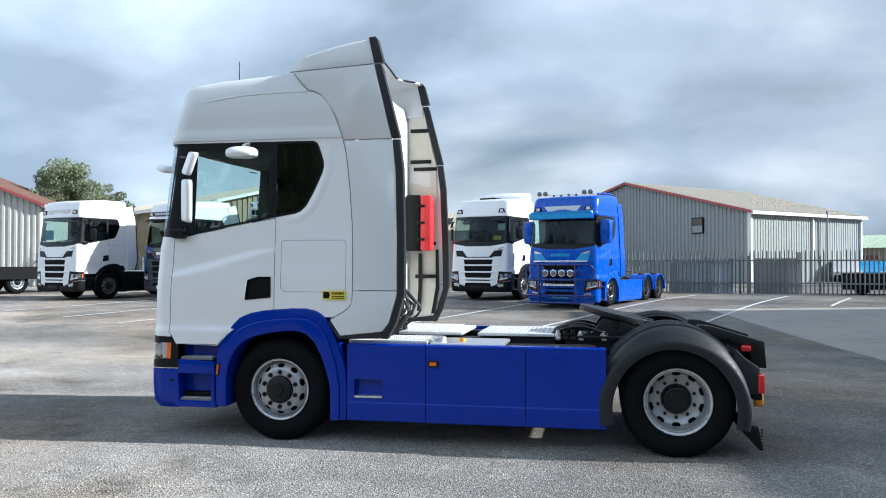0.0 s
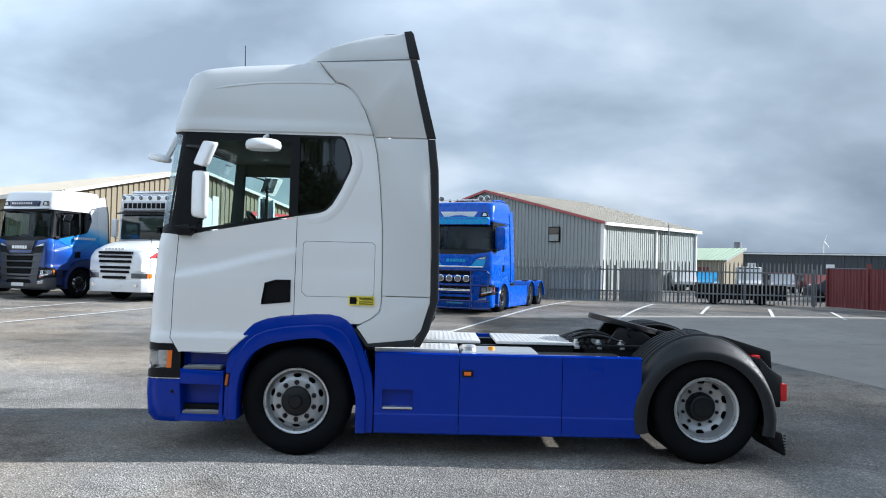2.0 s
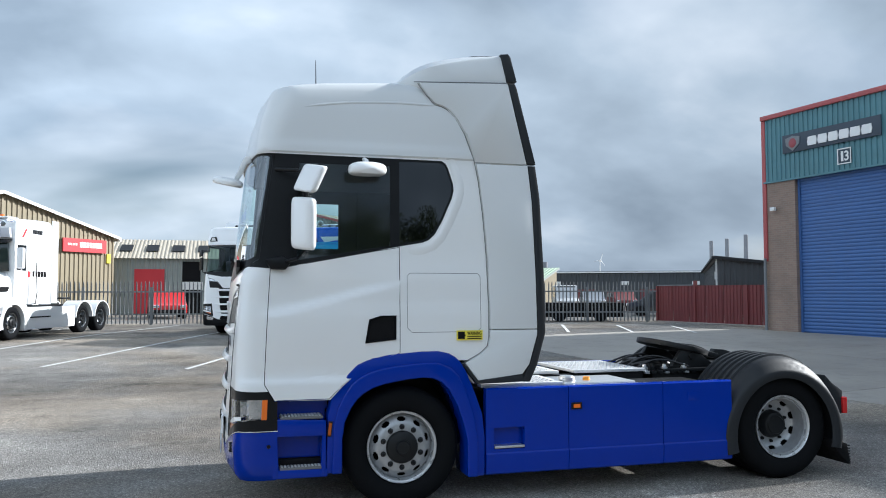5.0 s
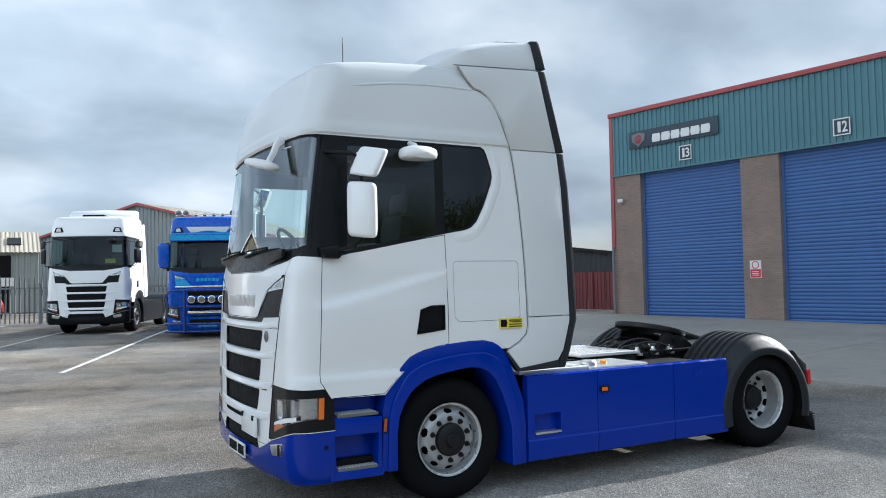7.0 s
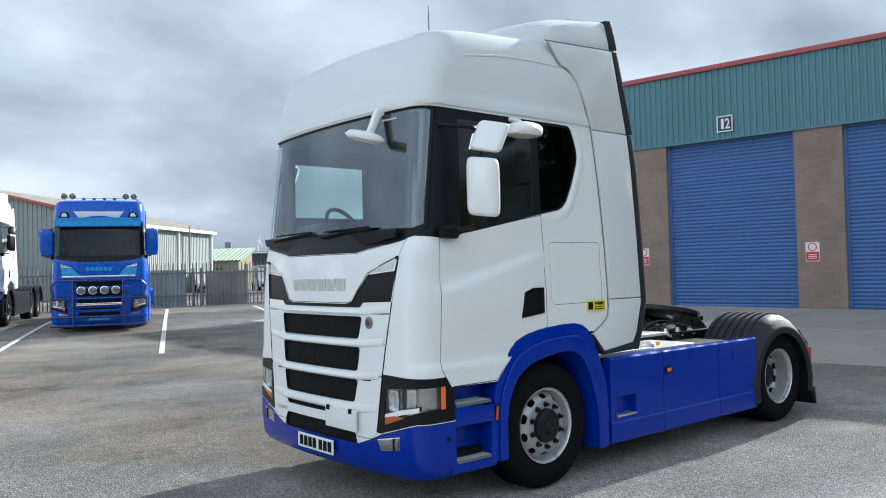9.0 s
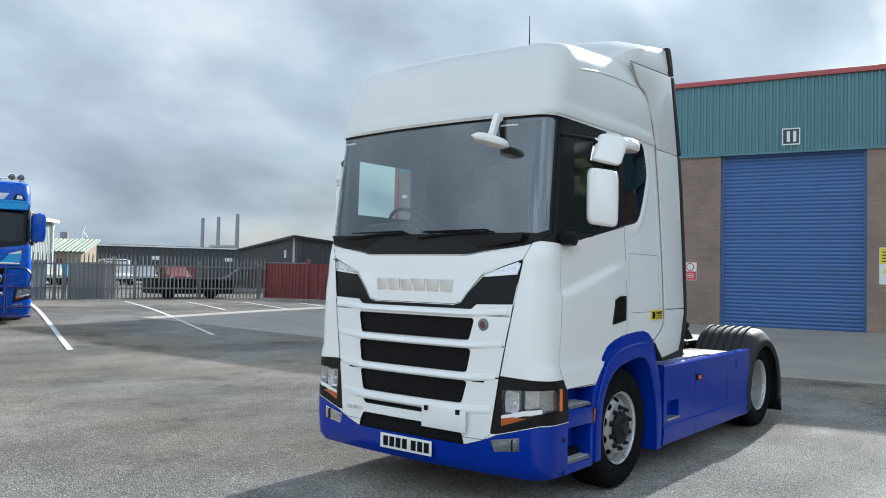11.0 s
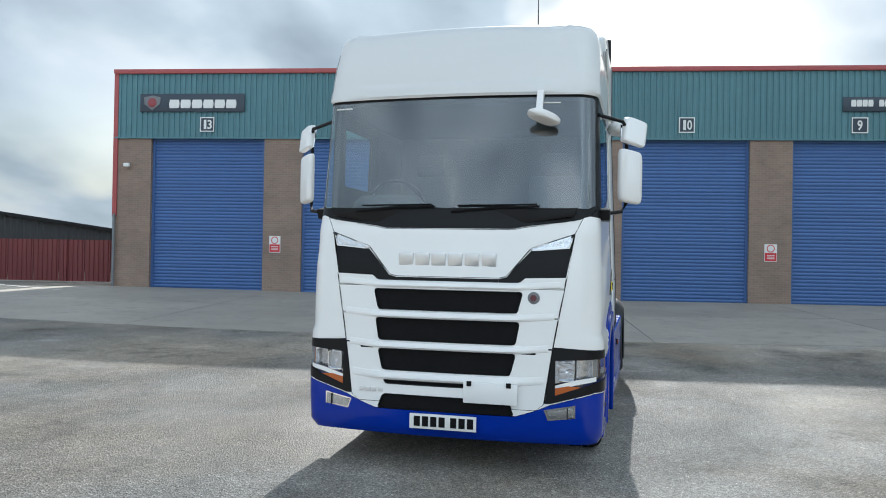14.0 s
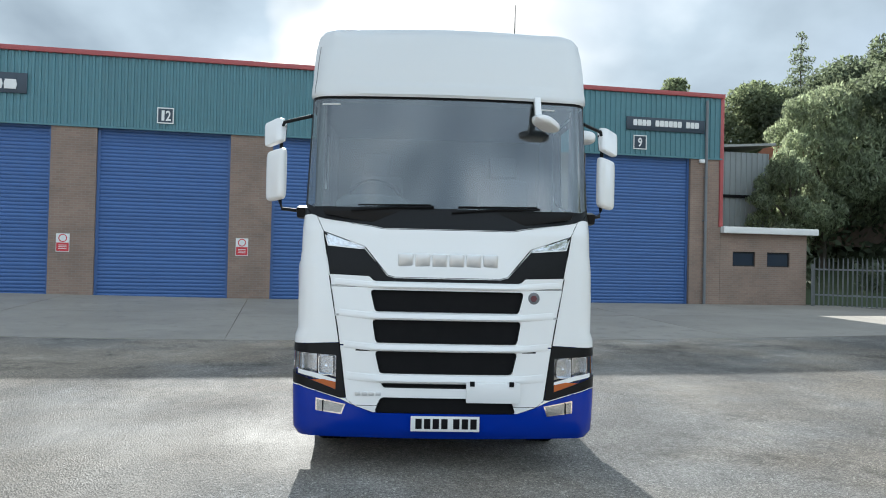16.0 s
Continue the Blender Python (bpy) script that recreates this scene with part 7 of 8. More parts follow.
def swoosh_paint():
    """White upper cab running through light blue into deep blue below."""
    m = mat("white_to_blue_paint", (0.74, 0.75, 0.75), 0.28, coat=0.5)
    nt = m.node_tree
    n, l = nt.nodes.new, nt.links.new
    tc, sp, ad, no, rp = n("ShaderNodeTexCoord"), n("ShaderNodeSeparateXYZ"), n("ShaderNodeMath"), n("ShaderNodeTexNoise"), n("ShaderNodeValToRGB")
    l(tc.outputs["Object"], sp.inputs[0]); l(tc.outputs["Object"], no.inputs["Vector"])
    no.inputs["Scale"].default_value = 1.2
    ad.operation = "MULTIPLY_ADD"; ad.inputs[1].default_value = 0.35
    l(no.outputs["Fac"], ad.inputs[0])
    ax = n("ShaderNodeMath"); ax.operation = "MULTIPLY_ADD"; ax.inputs[1].default_value = 0.28
    l(sp.outputs[0], ax.inputs[0]); l(sp.outputs[2], ax.inputs[2])
    l(ax.outputs[0], ad.inputs[2])
    mr = n("ShaderNodeMapRange"); mr.inputs[1].default_value, mr.inputs[2].default_value = 1.0, 4.0
    l(ad.outputs[0], mr.inputs[0]); l(mr.outputs[0], rp.inputs[0])
    r = rp.color_ramp
    r.elements[0].position, r.elements[0].color = 0.10, (0.006, 0.035, 0.20, 1)
    r.elements[1].position, r.elements[1].color = 0.585, (0.78, 0.80, 0.82, 1)
    r.elements.new(0.24).color = (0.008, 0.10, 0.48, 1)
    r.elements.new(0.40).color = (0.012, 0.26, 0.74, 1)
    r.elements.new(0.48).color = (0.10, 0.46, 0.80, 1)
    l(rp.outputs[0], nt.nodes["Principled BSDF"].inputs["Base Color"])
    return m


def make_grey_nose():
    sw = swoosh_paint()
    C = {"body": sw, "bumper": DARKGREY, "arch": mat("navy_paint", (0.01, 0.02, 0.10), 0.35, coat=0.4), "mirror": BLACK, "screen": SCREEN, "louvre": DARKGREY, "grille": BLACK, "letters": SILVER, "rear": sw, "disc": CHROMEWHEEL}
    r = parked("blue and white tractor unit with dark grey grille, parked", C, -17.71, 13.28, -0.06)
    part("roof_board", prism([(0.62, 3.15), (-0.62, 3.15), (-0.6, 2.99), (0.6, 2.99)], "x", -1.315, -1.2, 0.01), mat("navy_board", (0.03, 0.04, 0.10), 0.4), r, "navy roof sign board")
    for k in range(9):
        part("letter_block", box(-1.322, -1.315, 0.45 - k * 0.1, 0.51 - k * 0.1, 3.035, 3.10), SIGNWHITE, r)
    roof_marks(r, C, -0.06)
    part("sun_visor", prism([(-1.38, 2.80), (-1.37, 2.84), (-1.26, 2.90), (-1.26, 2.85)], "y", -1.0, 1.0, 0.006), MATTE, r, "thin dark sun visor")
    for k in range(10):
        part("letter_block", box(-0.35 + k * 0.095, -0.29 + k * 0.095, -1.163, -1.155, 1.95, 2.03), SIGNWHITE, r)
    part("nose_panel", prism([(0.66, 1.86), (-0.66, 1.86), (-0.52, 1.555), (0.52, 1.555)], "x", -1.425, -1.36, 0.008), DARKGREY, r, "dark grey nose panel")
    sweep = [(-1.0 + 1.9 * t, 1.95 - 0.42 * math.sin(t * 2.6) + 0.45 * t * t) for t in np.linspace(0, 1, 16)]
    part("pinstripe", tube([(x, -1.155 + 0.03 * smoothstep(1.7, 2.2, z), z) for x, z in sweep], 0.012, 6), CYAN, r)


def make_bonneted():
    """White long-nosed tractor unit with a sloping bonnet."""
    root = thing("bonneted_tractor_unit", "white bonneted tractor unit with red and black trim", "truck", parked_pose(-14.78, 14.35, 72.8), "parked tractor units")
    C = {"body": WHITE, "arch": WHITE, "disc": CHROMEWHEEL, "hub": CHROMEWHEEL, "guard": WHITE}
    chassis(root, C, 4.3, 1.36)
    # cab box
    def section(x, w, z0, z1, r=0.12):
        pts = []
        for cx, cz, a0 in ((w - r, z1 - r, 0), (-(w - r), z1 - r, 90)):
            for k in range(6):
                a = radians(a0 + 18 * k)
                pts.append((x, cx + r * math.cos(a), cz + r * math.sin(a)))
        return pts + [(x, -w, z0), (x, w, z0)]
    S = blob([section(x, w, 1.05, z1, r) for x, w, z1, r in ((-0.02, 1.06, 2.92, 0.06), (0.0, 1.12, 2.98, 0.1), (0.03, 1.13, 3.36, 0.12), (0.12, 1.13, 3.55, 0.14), (0.6, 1.13, 3.62, 0.16), (1.6, 1.13, 3.66, 0.18), (2.05, 1.13, 3.66, 0.18), (2.12, 1.10, 3.60, 0.15))])
    bmesh.ops.subdivide_edges(S, edges=[e for e in S.edges if e.calc_length() > 0.5], cuts=3)
    for sg in (-1, 1):
        fs = carve(S, [(0.10, 2.05), (0.62, 2.05), (0.62, 2.82), (0.14, 2.82)], "y", lambda c, sg=sg: sg * c.y > 1.05)
        if fs:
            part("side_window", lift(S, fs, 0, 0, -0.01), DARKGLASS, root)
    part("cab_body", S, WHITE, root)
    part("cab_lining", box(0.05, 2.0, -1.0, 1.0, 1.1, 1.95), INNER, root)
    part("windscreen", prism([(1.0, 2.02), (-1.0, 2.02), (-0.96, 2.86), (0.96, 2.86)], "x", -0.10, -0.04, 0.01), mat("screen_dark", (0.02, 0.03, 0.03), 0.05, coat=0.4), root)
    part("sun_visor", prism([(-0.28, 2.86), (-0.27, 2.90), (-0.02, 2.98), (-0.02, 2.92)], "y", -1.06, 1.06, 0.01), BLACK, root)
    bd = part("roof_board", prism([(1.04, 3.02), (-1.04, 3.02), (-1.0, 3.31), (1.0, 3.31)], "x", -0.12, 0.02, 0.01), mat("pale_board", (0.55, 0.56, 0.60), 0.4), root, "pale roof sign board with dark blocks")
    for k in range(9):
        part("letter_block", box(-0.128, -0.12, 0.74 - k * 0.185, 0.89 - k * 0.185, 3.07, 3.25), MATTE, bd)
    rail = part("lamp_bar", tube([(0.06, -1.0, 3.50), (-0.10, -0.95, 3.52), (-0.10, 0.95, 3.52), (0.06, 1.0, 3.50)], 0.025), CHROME, root)
    for y in (-0.85, -0.52, -0.18, 0.18, 0.52, 0.85):
        round_lamp((-0.16, y, 3.42), 0.085, rail)
    part("roof_deck", box(0.15, 0.75, -0.8, 0.8, 3.60, 3.68, 0.03), ALU, root)
    part("beacon", moved(lathe([(0, 0.12), (0.06, 0.1), (0.07, 0.0)], 12, "z"), pose(0.7, -0.3, 3.68)), AMBER, root)
    # bonnet: rounded nose falling forwards
    def bsec(x, w, zt, zb):
        pts = []
        for k in range(13):
            a = math.pi * k / 12
            c, s = math.cos(a), math.sin(a)
            pts.append((x, w * math.copysign(abs(c) ** 0.38, c), zb + (zt - zb) * abs(s) ** 0.35))
        return pts
    bon = blob([bsec(x, w, zt, zb) for x, w, zt, zb in ((0.02, 1.08, 2.05, 0.95), (-0.5, 1.10, 1.98, 0.95), (-1.0, 1.10, 1.86, 0.95), (-1.35, 1.07, 1.72, 0.95), (-1.48, 1.03, 1.60, 0.95), (-1.55, 0.96, 1.45, 0.97))])
    part("bonnet", bon, WHITE, root, "white sloping bonnet")
    bmp = [( -1.62, 0.0), (-1.60, 0.6), (-1.52, 0.95), (-1.36, 1.13), (-0.62, 1.17), (-0.62, 0.9), (-1.2, 0.8), (-1.3, 0.0)]
    part("bumper", prism(bmp + [(x, -y) for x, y in bmp[-2:0:-1]], "z", 0.30, 0.70, 0.03), WHITE, root)
    nose = [(-1.575, 0.0), (-1.56, 0.6), (-1.49, 0.93), (-1.34, 1.10), (-0.9, 1.12), (-0.9, 0.9), (-1.2, 0.8), (-1.3, 0.0)]
    part("front_panel", prism(nose + [(x, -y) for x, y in nose[-2:0:-1]], "z", 0.68, 1.0, 0.015), WHITE, root)
    for z, w in ((1.55, 0.62), (1.42, 0.62), (1.27, 0.6), (1.08, 0.56), (0.94, 0.54), (0.76, 0.42)):
        part("grille_slot", box(-1.60 if z > 0.9 else -1.64, -1.45, -w, w, z - 0.04, z + 0.04, 0.015), MATTE, root)
    for sg in (-1, 1):
        lo = lambda a, b: sorted((sg * a, sg * b))
        h = part("headlamp", prism([(-1.575, sg * 0.62), (-1.525, sg * 0.90), (-1.385, sg * 1.085), (-1.30, sg * 1.0), (-1.45, sg * 0.62)], "z", 0.74, 0.90, 0.012), SPOTGLASS, root, "flush headlamp")
        part("indicator", prism([(-1.385, sg * 1.092), (-1.30, sg * 1.118), (-1.20, sg * 1.125), (-1.20, sg * 1.06), (-1.36, sg * 1.06)], "z", 0.75, 0.89), AMBER, h)
        part("fog_lamp", moved(lathe([(0, -0.02), (0.06, -0.02), (0.07, 0.0)], 16, "x"), pose(-1.56, sg * 0.8, 0.52)), CHROME, root)
        part("stripe", prism([(-1.30, 1.42), (-0.95, 1.58), (-0.85, 1.58), (-1.05, 1.40)], "y", *lo(1.115, 1.09)), SIGNRED, root)
        part("side_grille", prism([(-1.02, 1.40), (-0.84, 1.56), (-0.2, 1.56), (-0.3, 1.42)], "y", *lo(1.118, 1.09)), MATTE, root)
        arm = part("mirror_arm", tube([(0.1, sg * 1.12, 2.7), (0.02, sg * 1.33, 2.7), (0.02, sg * 1.33, 2.05), (0.1, sg * 1.12, 2.05)], 0.02), WHITE, root)
        part("main_mirror", box(-0.08, 0.08, *lo(1.22, 1.42), 2.1, 2.72, 0.05), WHITE, root)
        for k in range(5):
            part("letter_block", box(0.95 + k * 0.17, 1.06 + k * 0.17, *lo(1.150, 1.12), 1.88, 2.05), MATTE, root)
        part("shield", box(0.72, 0.84, *lo(1.150, 1.12), 1.86, 2.04), SIGNRED, root)
        part("stripe", prism([(0.35, 3.05), (0.55, 3.32), (0.62, 3.32), (0.42, 3.05)], "y", *lo(1.150, 1.12)), SIGNRED, root)
        for k in range(4):
            part("letter_block", box(0.95 + k * 0.14, 1.05 + k * 0.14, *lo(1.150, 1.12), 3.2, 3.32), GREYPL, root)
        part("side_mark", box(0.85, 2.0, *lo(1.19, 1.17), 0.62, 0.66), MATTE, root)
        part("rear_fairing", box(2.12, 2.5, *lo(1.13, 1.09), 1.05, 3.7, 0.02), WHITE, root)
    part("whip_aerial", tube([(-1.30, -1.12, 0.6), (-1.30, -1.13, 2.1)], 0.008, 6), BLACK, root)
    part("number_plate", box(-1.64, -1.62, -0.26, 0.26, 0.42, 0.53), PLATEW, root)
    for k in range(6):
        part("letter_block", box(-1.53 + 0.02, -1.47, 0.36 - k * 0.125, 0.45 - k * 0.125, 1.64, 1.70, 0.004), SILVER, root)


make_white_parked()
make_blue_parked()
make_grey_nose()
make_bonneted()

# ---- fences ----
FENCE = mat("galvanised_fence", (0.18, 0.19, 0.195), 0.55, metal=0.3, vary=0.2, scale=5, spread=0.15)
REDSHEET = mat("dull_red_sheet", (0.165, 0.036, 0.036), 0.6, vary=0.2, scale=1.5, spread=0.06)


def pale_mesh(h):
    """W-section pale with a forked, bent-out tip."""
    bm = bmesh.new()
    prof = [(-0.028, 0.0), (-0.015, -0.012), (0.0, 0.004), (0.015, -0.012), (0.028, 0.0)]
    rows = [[bm.verts.new((x * k, y + b, z)) for x, y in prof] for z, k, b in ((0.05, 1, 0), (h - 0.16, 1, 0), (h - 0.06, 0.7, -0.02), (h, 0.12, -0.05))]
    for a, b in zip(rows, rows[1:]):
        for i in range(4):
            bm.faces.new((a[i], a[i + 1], b[i + 1], b[i]))
    thicken(bm, 0.004)
    return mesh_of(bm, 0)


def palisade(p, q, h, label, pitch=0.165):
    p, q = Vector(p), Vector(q)
    d = (q - p).normalized()
    ang = math.degrees(math.atan2(d.y, d.x))
    L = (q - p).length
    root = thing("palisade_fence", label, "fence", pose(p.x, p.y, ground_z(p.x, p.y), 0, 0, ang), kind="structure")
    me = pale_mesh(h)
    n = int(L / pitch)
    for k in range(n):
        o = part("pale", me, FENCE, root)
        o.matrix_basis = pose(k * pitch + 0.08, -0.045, 0.01 * math.sin(k * 1.7), 0, random.uniform(-0.6, 0.6), 0)
    for z in (0.45, h - 0.45):
        part("rail", box(0, L, -0.03, 0.02, z - 0.03, z + 0.03), FENCE, root)
    x = 0.0
    while x <= L:
        part("post", box(x - 0.05, x + 0.05, -0.02, 0.08, 0, h - 0.25), FENCE, root)
        x += 2.75
    return root


random.seed(11)
for p, q in (((-29.0, 31.2), (-2.0, 28.1)), ((-2.0, 28.1), (9.3, 27.3)), ((9.3, 27.3), (17.7, 25.15))):
    palisade(p, q, 1.85, "galvanised steel palisade fence with pointed pales")
palisade((21.9, -15.0), (14.0, -22.5), 1.85, "galvanised palisade fence below the trees")


def red_screen(p, q, h):
    p, q = Vector(p), Vector(q)
    d, L = (q - p).normalized(), (q - p).length
    root = thing("red_sheet_fence", "dull red ribbed sheet-metal screen fence", "fence", pose(p.x, p.y, ground_z(p.x, p.y) - 0.02, 0, 0, math.degrees(math.atan2(d.y, d.x))), kind="structure")
    n = 8
    w = L / n
    me = mesh_of(ribbed(w - 0.01, h, 0.19, 0.03), 0)
    for k in range(n):
        o = part("sheet", me, REDSHEET, root)
        o.location = (k * w, 0, 0)
    for x in (0.0, 0.3 * L, 0.66 * L, L - 0.05):
        part("post", box(x - 0.05, x + 0.05, -0.09, 0.06, 0, h + (0.22 if 0 < x < 0.5 * L else 0.0)), REDSHEET, root)
    part("top_rail", box(0, 0.3 * L, -0.05, 0.03, h, h + 0.05), FENCE, root, "galvanised top rail")
    part("kerb", box(0, L, -0.16, 0.1, -0.1, 0.05), CONCRETE, root, "pale concrete kerb")


red_screen((18.2, 25.85), (19.6, 17.65), 1.66)

# ---- buildings round the yard ----
GREYCLAD = mat("grey_cladding", (0.24, 0.26, 0.26), 0.55, vary=0.1, scale=0.6, spread=0.03)
PALECLAD = mat("pale_grey_cladding", (0.28, 0.305, 0.285), 0.55, vary=0.12, scale=0.6, spread=0.03)
TANCLAD = mat("tan_cladding", (0.235, 0.195, 0.125), 0.6, vary=0.1, scale=0.7, spread=0.03)
CREAMROOF = mat("pale_roof_sheet", (0.44, 0.395, 0.32), 0.6, vary=0.12, scale=0.4)
WHITETRIM = mat("white_trim", (0.72, 0.72, 0.70), 0.5, vary=0.05)
BROWNROOF = mat("brown_roof", (0.16, 0.085, 0.06), 0.8, vary=0.15, scale=1)
DARKCLAD = mat("dark_cladding", (0.045, 0.05, 0.055), 0.6, vary=0.15, scale=0.4)
GREENROOF = mat("pale_green_roof", (0.26, 0.36, 0.25), 0.6, vary=0.12, scale=0.8)
STACK = mat("stack_grey", (0.20, 0.21, 0.23), 0.8, vary=0.1)
WINDARK = mat("far_window", (0.03, 0.035, 0.04), 0.1, coat=0.3)


def gable_poly(w, base, eave, apex):
    return [(0, base), (w, base), (w, eave), (w / 2, apex), (0, eave)]


def ribbed_gable(w, eave, apex, pitch=0.32, depth=0.05, mono=False):
    """Ribbed sheet cut to a gable, or to one slope falling from apex to eave, in the x-z plane facing -y, from z 0."""
    bm = bmesh.new()
    xs = []
    x = 0.0
    while x < w - 1e-6:
        e = min(pitch, w - x)
        for fx, d in ((0, 0), (0.45, 0), (0.55, -depth), (0.92, -depth)):
            xs.append((x + fx * e, d))
        x += pitch
    xs.append((w, 0))
    top = lambda a: eave + (apex - eave) * ((1 - a / w) if mono else (1 - abs(2 * a / w - 1)))
    lo, hi = [bm.verts.new((a, d, 0)) for a, d in xs], [bm.verts.new((a, d, top(a))) for a, d in xs]
    for i in range(len(xs) - 1):
        bm.faces.new((lo[i], lo[i + 1], hi[i + 1], hi[i]))
    bmesh.ops.recalc_face_normals(bm, faces=bm.faces[:])
    return bm


def shed(name, label, left, right, depth, eave, apex, wall, roof, trim, side_wall=None, base=0.4, over=0.25):
    """Gabled hall: its gable runs from left to right, facing the yard; the rest lies behind."""
    left, right = Vector(left), Vector(right)
    d, w = (right - left).normalized(), (right - left).length
    root = thing(name, label, "building", pose(left.x, left.y, base, 0, 0, math.degrees(math.atan2(d.y, d.x))), kind="structure")
    e, a = eave - base, apex - base
    part("gable_wall", ribbed_gable(w, e, a), wall, root)
    part("inner_wall", prism([(0.02, 0), (w - 0.02, 0), (w - 0.02, e - 0.02), (w / 2, a - 0.05), (0.02, e - 0.02)], "y", 0.06, 0.3), wall, root)
    for x, rz in ((w, 90), (0, -90)):
        s = part("side_wall", ribbed(depth, e, 0.28, 0.03), side_wall or wall, root)
        s.matrix_basis = pose(x, 0 if rz > 0 else depth, 0, 0, 0, rz)
    part("rear_wall", prism(gable_poly(w, 0, e, a), "y", depth - 0.2, depth), wall, root)
    for sg in (-1, 1):
        n = 10
        sl = math.atan2(a - e, w / 2)
        ln = (w / 2 + over) / math.cos(sl)
        me = mesh_of(ribbed((depth + 2 * over) / n, ln, 0.33, 0.05), 0)
        for k in range(n):
            o = part("roof_sheet", me, roof, root)
            x0 = -over + k * (depth + 2 * over) / n
            # sheet x runs along the ridge, its z up the slope
            if sg > 0:
                o.matrix_basis = pose(w + over, x0, e - over * math.tan(sl) + 0.06, 0, 0, 90) @ pose(0, 0, 0, -(90 - math.degrees(sl)), 0, 0)
            else:
                o.matrix_basis = pose(-over, x0 + (depth + 2 * over) / n, e - over * math.tan(sl) + 0.06, 0, 0, -90) @ pose(0, 0, 0, -(90 - math.degrees(sl)), 0, 0)
        x0, x1 = (w / 2, w + over) if sg > 0 else (w / 2, -over)
        z1 = e - over * math.tan(sl)
        part("barge_board", prism([(x0, a + 0.09), (x1, z1 + 0.09), (x1, z1 - 0.08), (x0, a - 0.08)], "y", -over - 0.04, -over + 0.02), trim, root)
        xg = w + over if sg > 0 else -over
        part("gutter", box(*sorted((xg - 0.02, xg + 0.14 * sg)), -over, depth + over, z1 - 0.16, z1 + 0.06), WHITETRIM, root)
    return root


def make_buildings():
    g = shed("grey_hall", "grey ribbed-steel hall with red verge and pale roof", (-2.3, 61.4), (12.7, 45.8), 12.8, 5.1, 7.75, GREYCLAD, CREAMROOF, REDTRIM, PALECLAD)
    part("window_frame", box(17.0, 18.0, -0.12, -0.04, 3.35, 4.45), MATTE, g)
    part("pane", box(17.08, 17.92, -0.14, -0.125, 3.95, 4.38), WINDARK, g)
    part("pane", box(17.08, 17.92, -0.14, -0.125, 3.42, 3.90), GREYCLAD, g)
    part("corner_trim", box(21.45, 21.72, -0.08, 0.08, 0, 4.6), WHITETRIM, g)
    part("wall_lamp", box(13.0 - 8.5, 13.3 - 8.5, -0.3, 0, 4.9, 5.1), SIGNWHITE, g)
    for y in (6.6, 12.55):
        part("downpipe", box(21.66, 21.80, y, y + 0.14, 0, 4.6), WHITETRIM, g)
    part("flue", tube([(22.02, 7.9, 1.6), (22.02, 7.9, 4.95)], 0.065), STACK, g)
    t = shed("tan_hall", "tan ribbed-steel hall with pale roof and white verge", (-17.69, 32.77), (-8.01, 45.03), 26.0, 5.2, 7.12, TANCLAD, CREAMROOF, WHITETRIM)
    sg = part("sign_panel", box(11.7, 14.85, -0.2, -0.1, 3.78, 4.56), SIGNRED, t, "red sign panel with white blocks")
    for k in range(4):
        part("dot", box(12.0 + k * 0.18, 12.12 + k * 0.18, -0.215, -0.2, 4.15, 4.28), SIGNWHITE, sg)
    for k in range(7):
        part("letter_block", box(12.85 + k * 0.24, 13.05 + k * 0.24, -0.215, -0.2, 4.05, 4.36), SIGNWHITE, sg)
    part("wall_notice", box(15.0, 15.28, -0.12, -0.06, 3.2, 3.75), SIGNYELLOW, t, "small yellow wall notice")
    r = shed("red_verge_hall", "pale ribbed hall with brown roof and red gutter", (-43.0, 25.0), (-27.6, 31.2), 14.0, 5.05, 8.4, mat("cream_cladding", (0.50, 0.50, 0.46), 0.6, vary=0.1, scale=0.7), BROWNROOF, REDTRIM)
    w = thing("low_hall", "low grey hall with white ribbed roof and red door", "building", pose(-8.5, 46.2, 0.4), kind="structure")
    part("front_wall", ribbed(7.05, 3.6, 0.3, 0.04), PALECLAD, w)
    part("front_infill", box(0, 7.05, 0.05, 0.3, 0, 3.6), PALECLAD, w)
    part("end_wall", box(6.85, 7.05, 0.3, 9, 0, 3.6), PALECLAD, w)
    for k in range(5):
        o = part("roof_sheet", ribbed(1.45, 3.7, 0.24, 0.03), CREAMROOF, w)
        o.matrix_basis = pose(-0.1 + k * 1.45, -0.3, 3.57, -68, 0, 0)
    for x in (0.6, 2.2, 3.8, 5.4):
        o = part("roof_light", box(0, 0.75, -0.10, -0.05, 1.2, 2.4), GREYPL, w)
        o.matrix_basis = pose(x, -0.3, 3.57, -68, 0, 0)
    part("red_door", box(1.6, 3.4, -0.08, 0.02, 0, 2.9), SIGNRED, w)
    part("window_frame", box(4.5, 5.6, -0.07, 0.02, 0.0, 3.4), MATTE, w)
    part("shop_sign", box(4.45, 5.75, -0.12, -0.07, 1.6, 2.1), SIGNWHITE, w)
    # lean-to: low eave towards the yard, high edge behind
    lt = thing("green_roof_shed", "small tan lean-to shed with pale green roof", "building", pose(24.3, 54.9, 0.4, 0, 0, 43.8), kind="structure")
    w, e, a, deep, over = 3.3, 2.45, 3.45, 9.0, 0.25
    part("gable_wall", prism([(0, 0), (w, 0), (w, a), (0, e)], "y", 0, 0.2), TANCLAD, lt)
    part("rear_gable", prism([(0, 0), (w, 0), (w, a), (0, e)], "y", deep - 0.2, deep), TANCLAD, lt)
    part("back_wall", box(w - 0.2, w, 0.2, deep - 0.2, 0, a - 0.06), TANCLAD, lt)
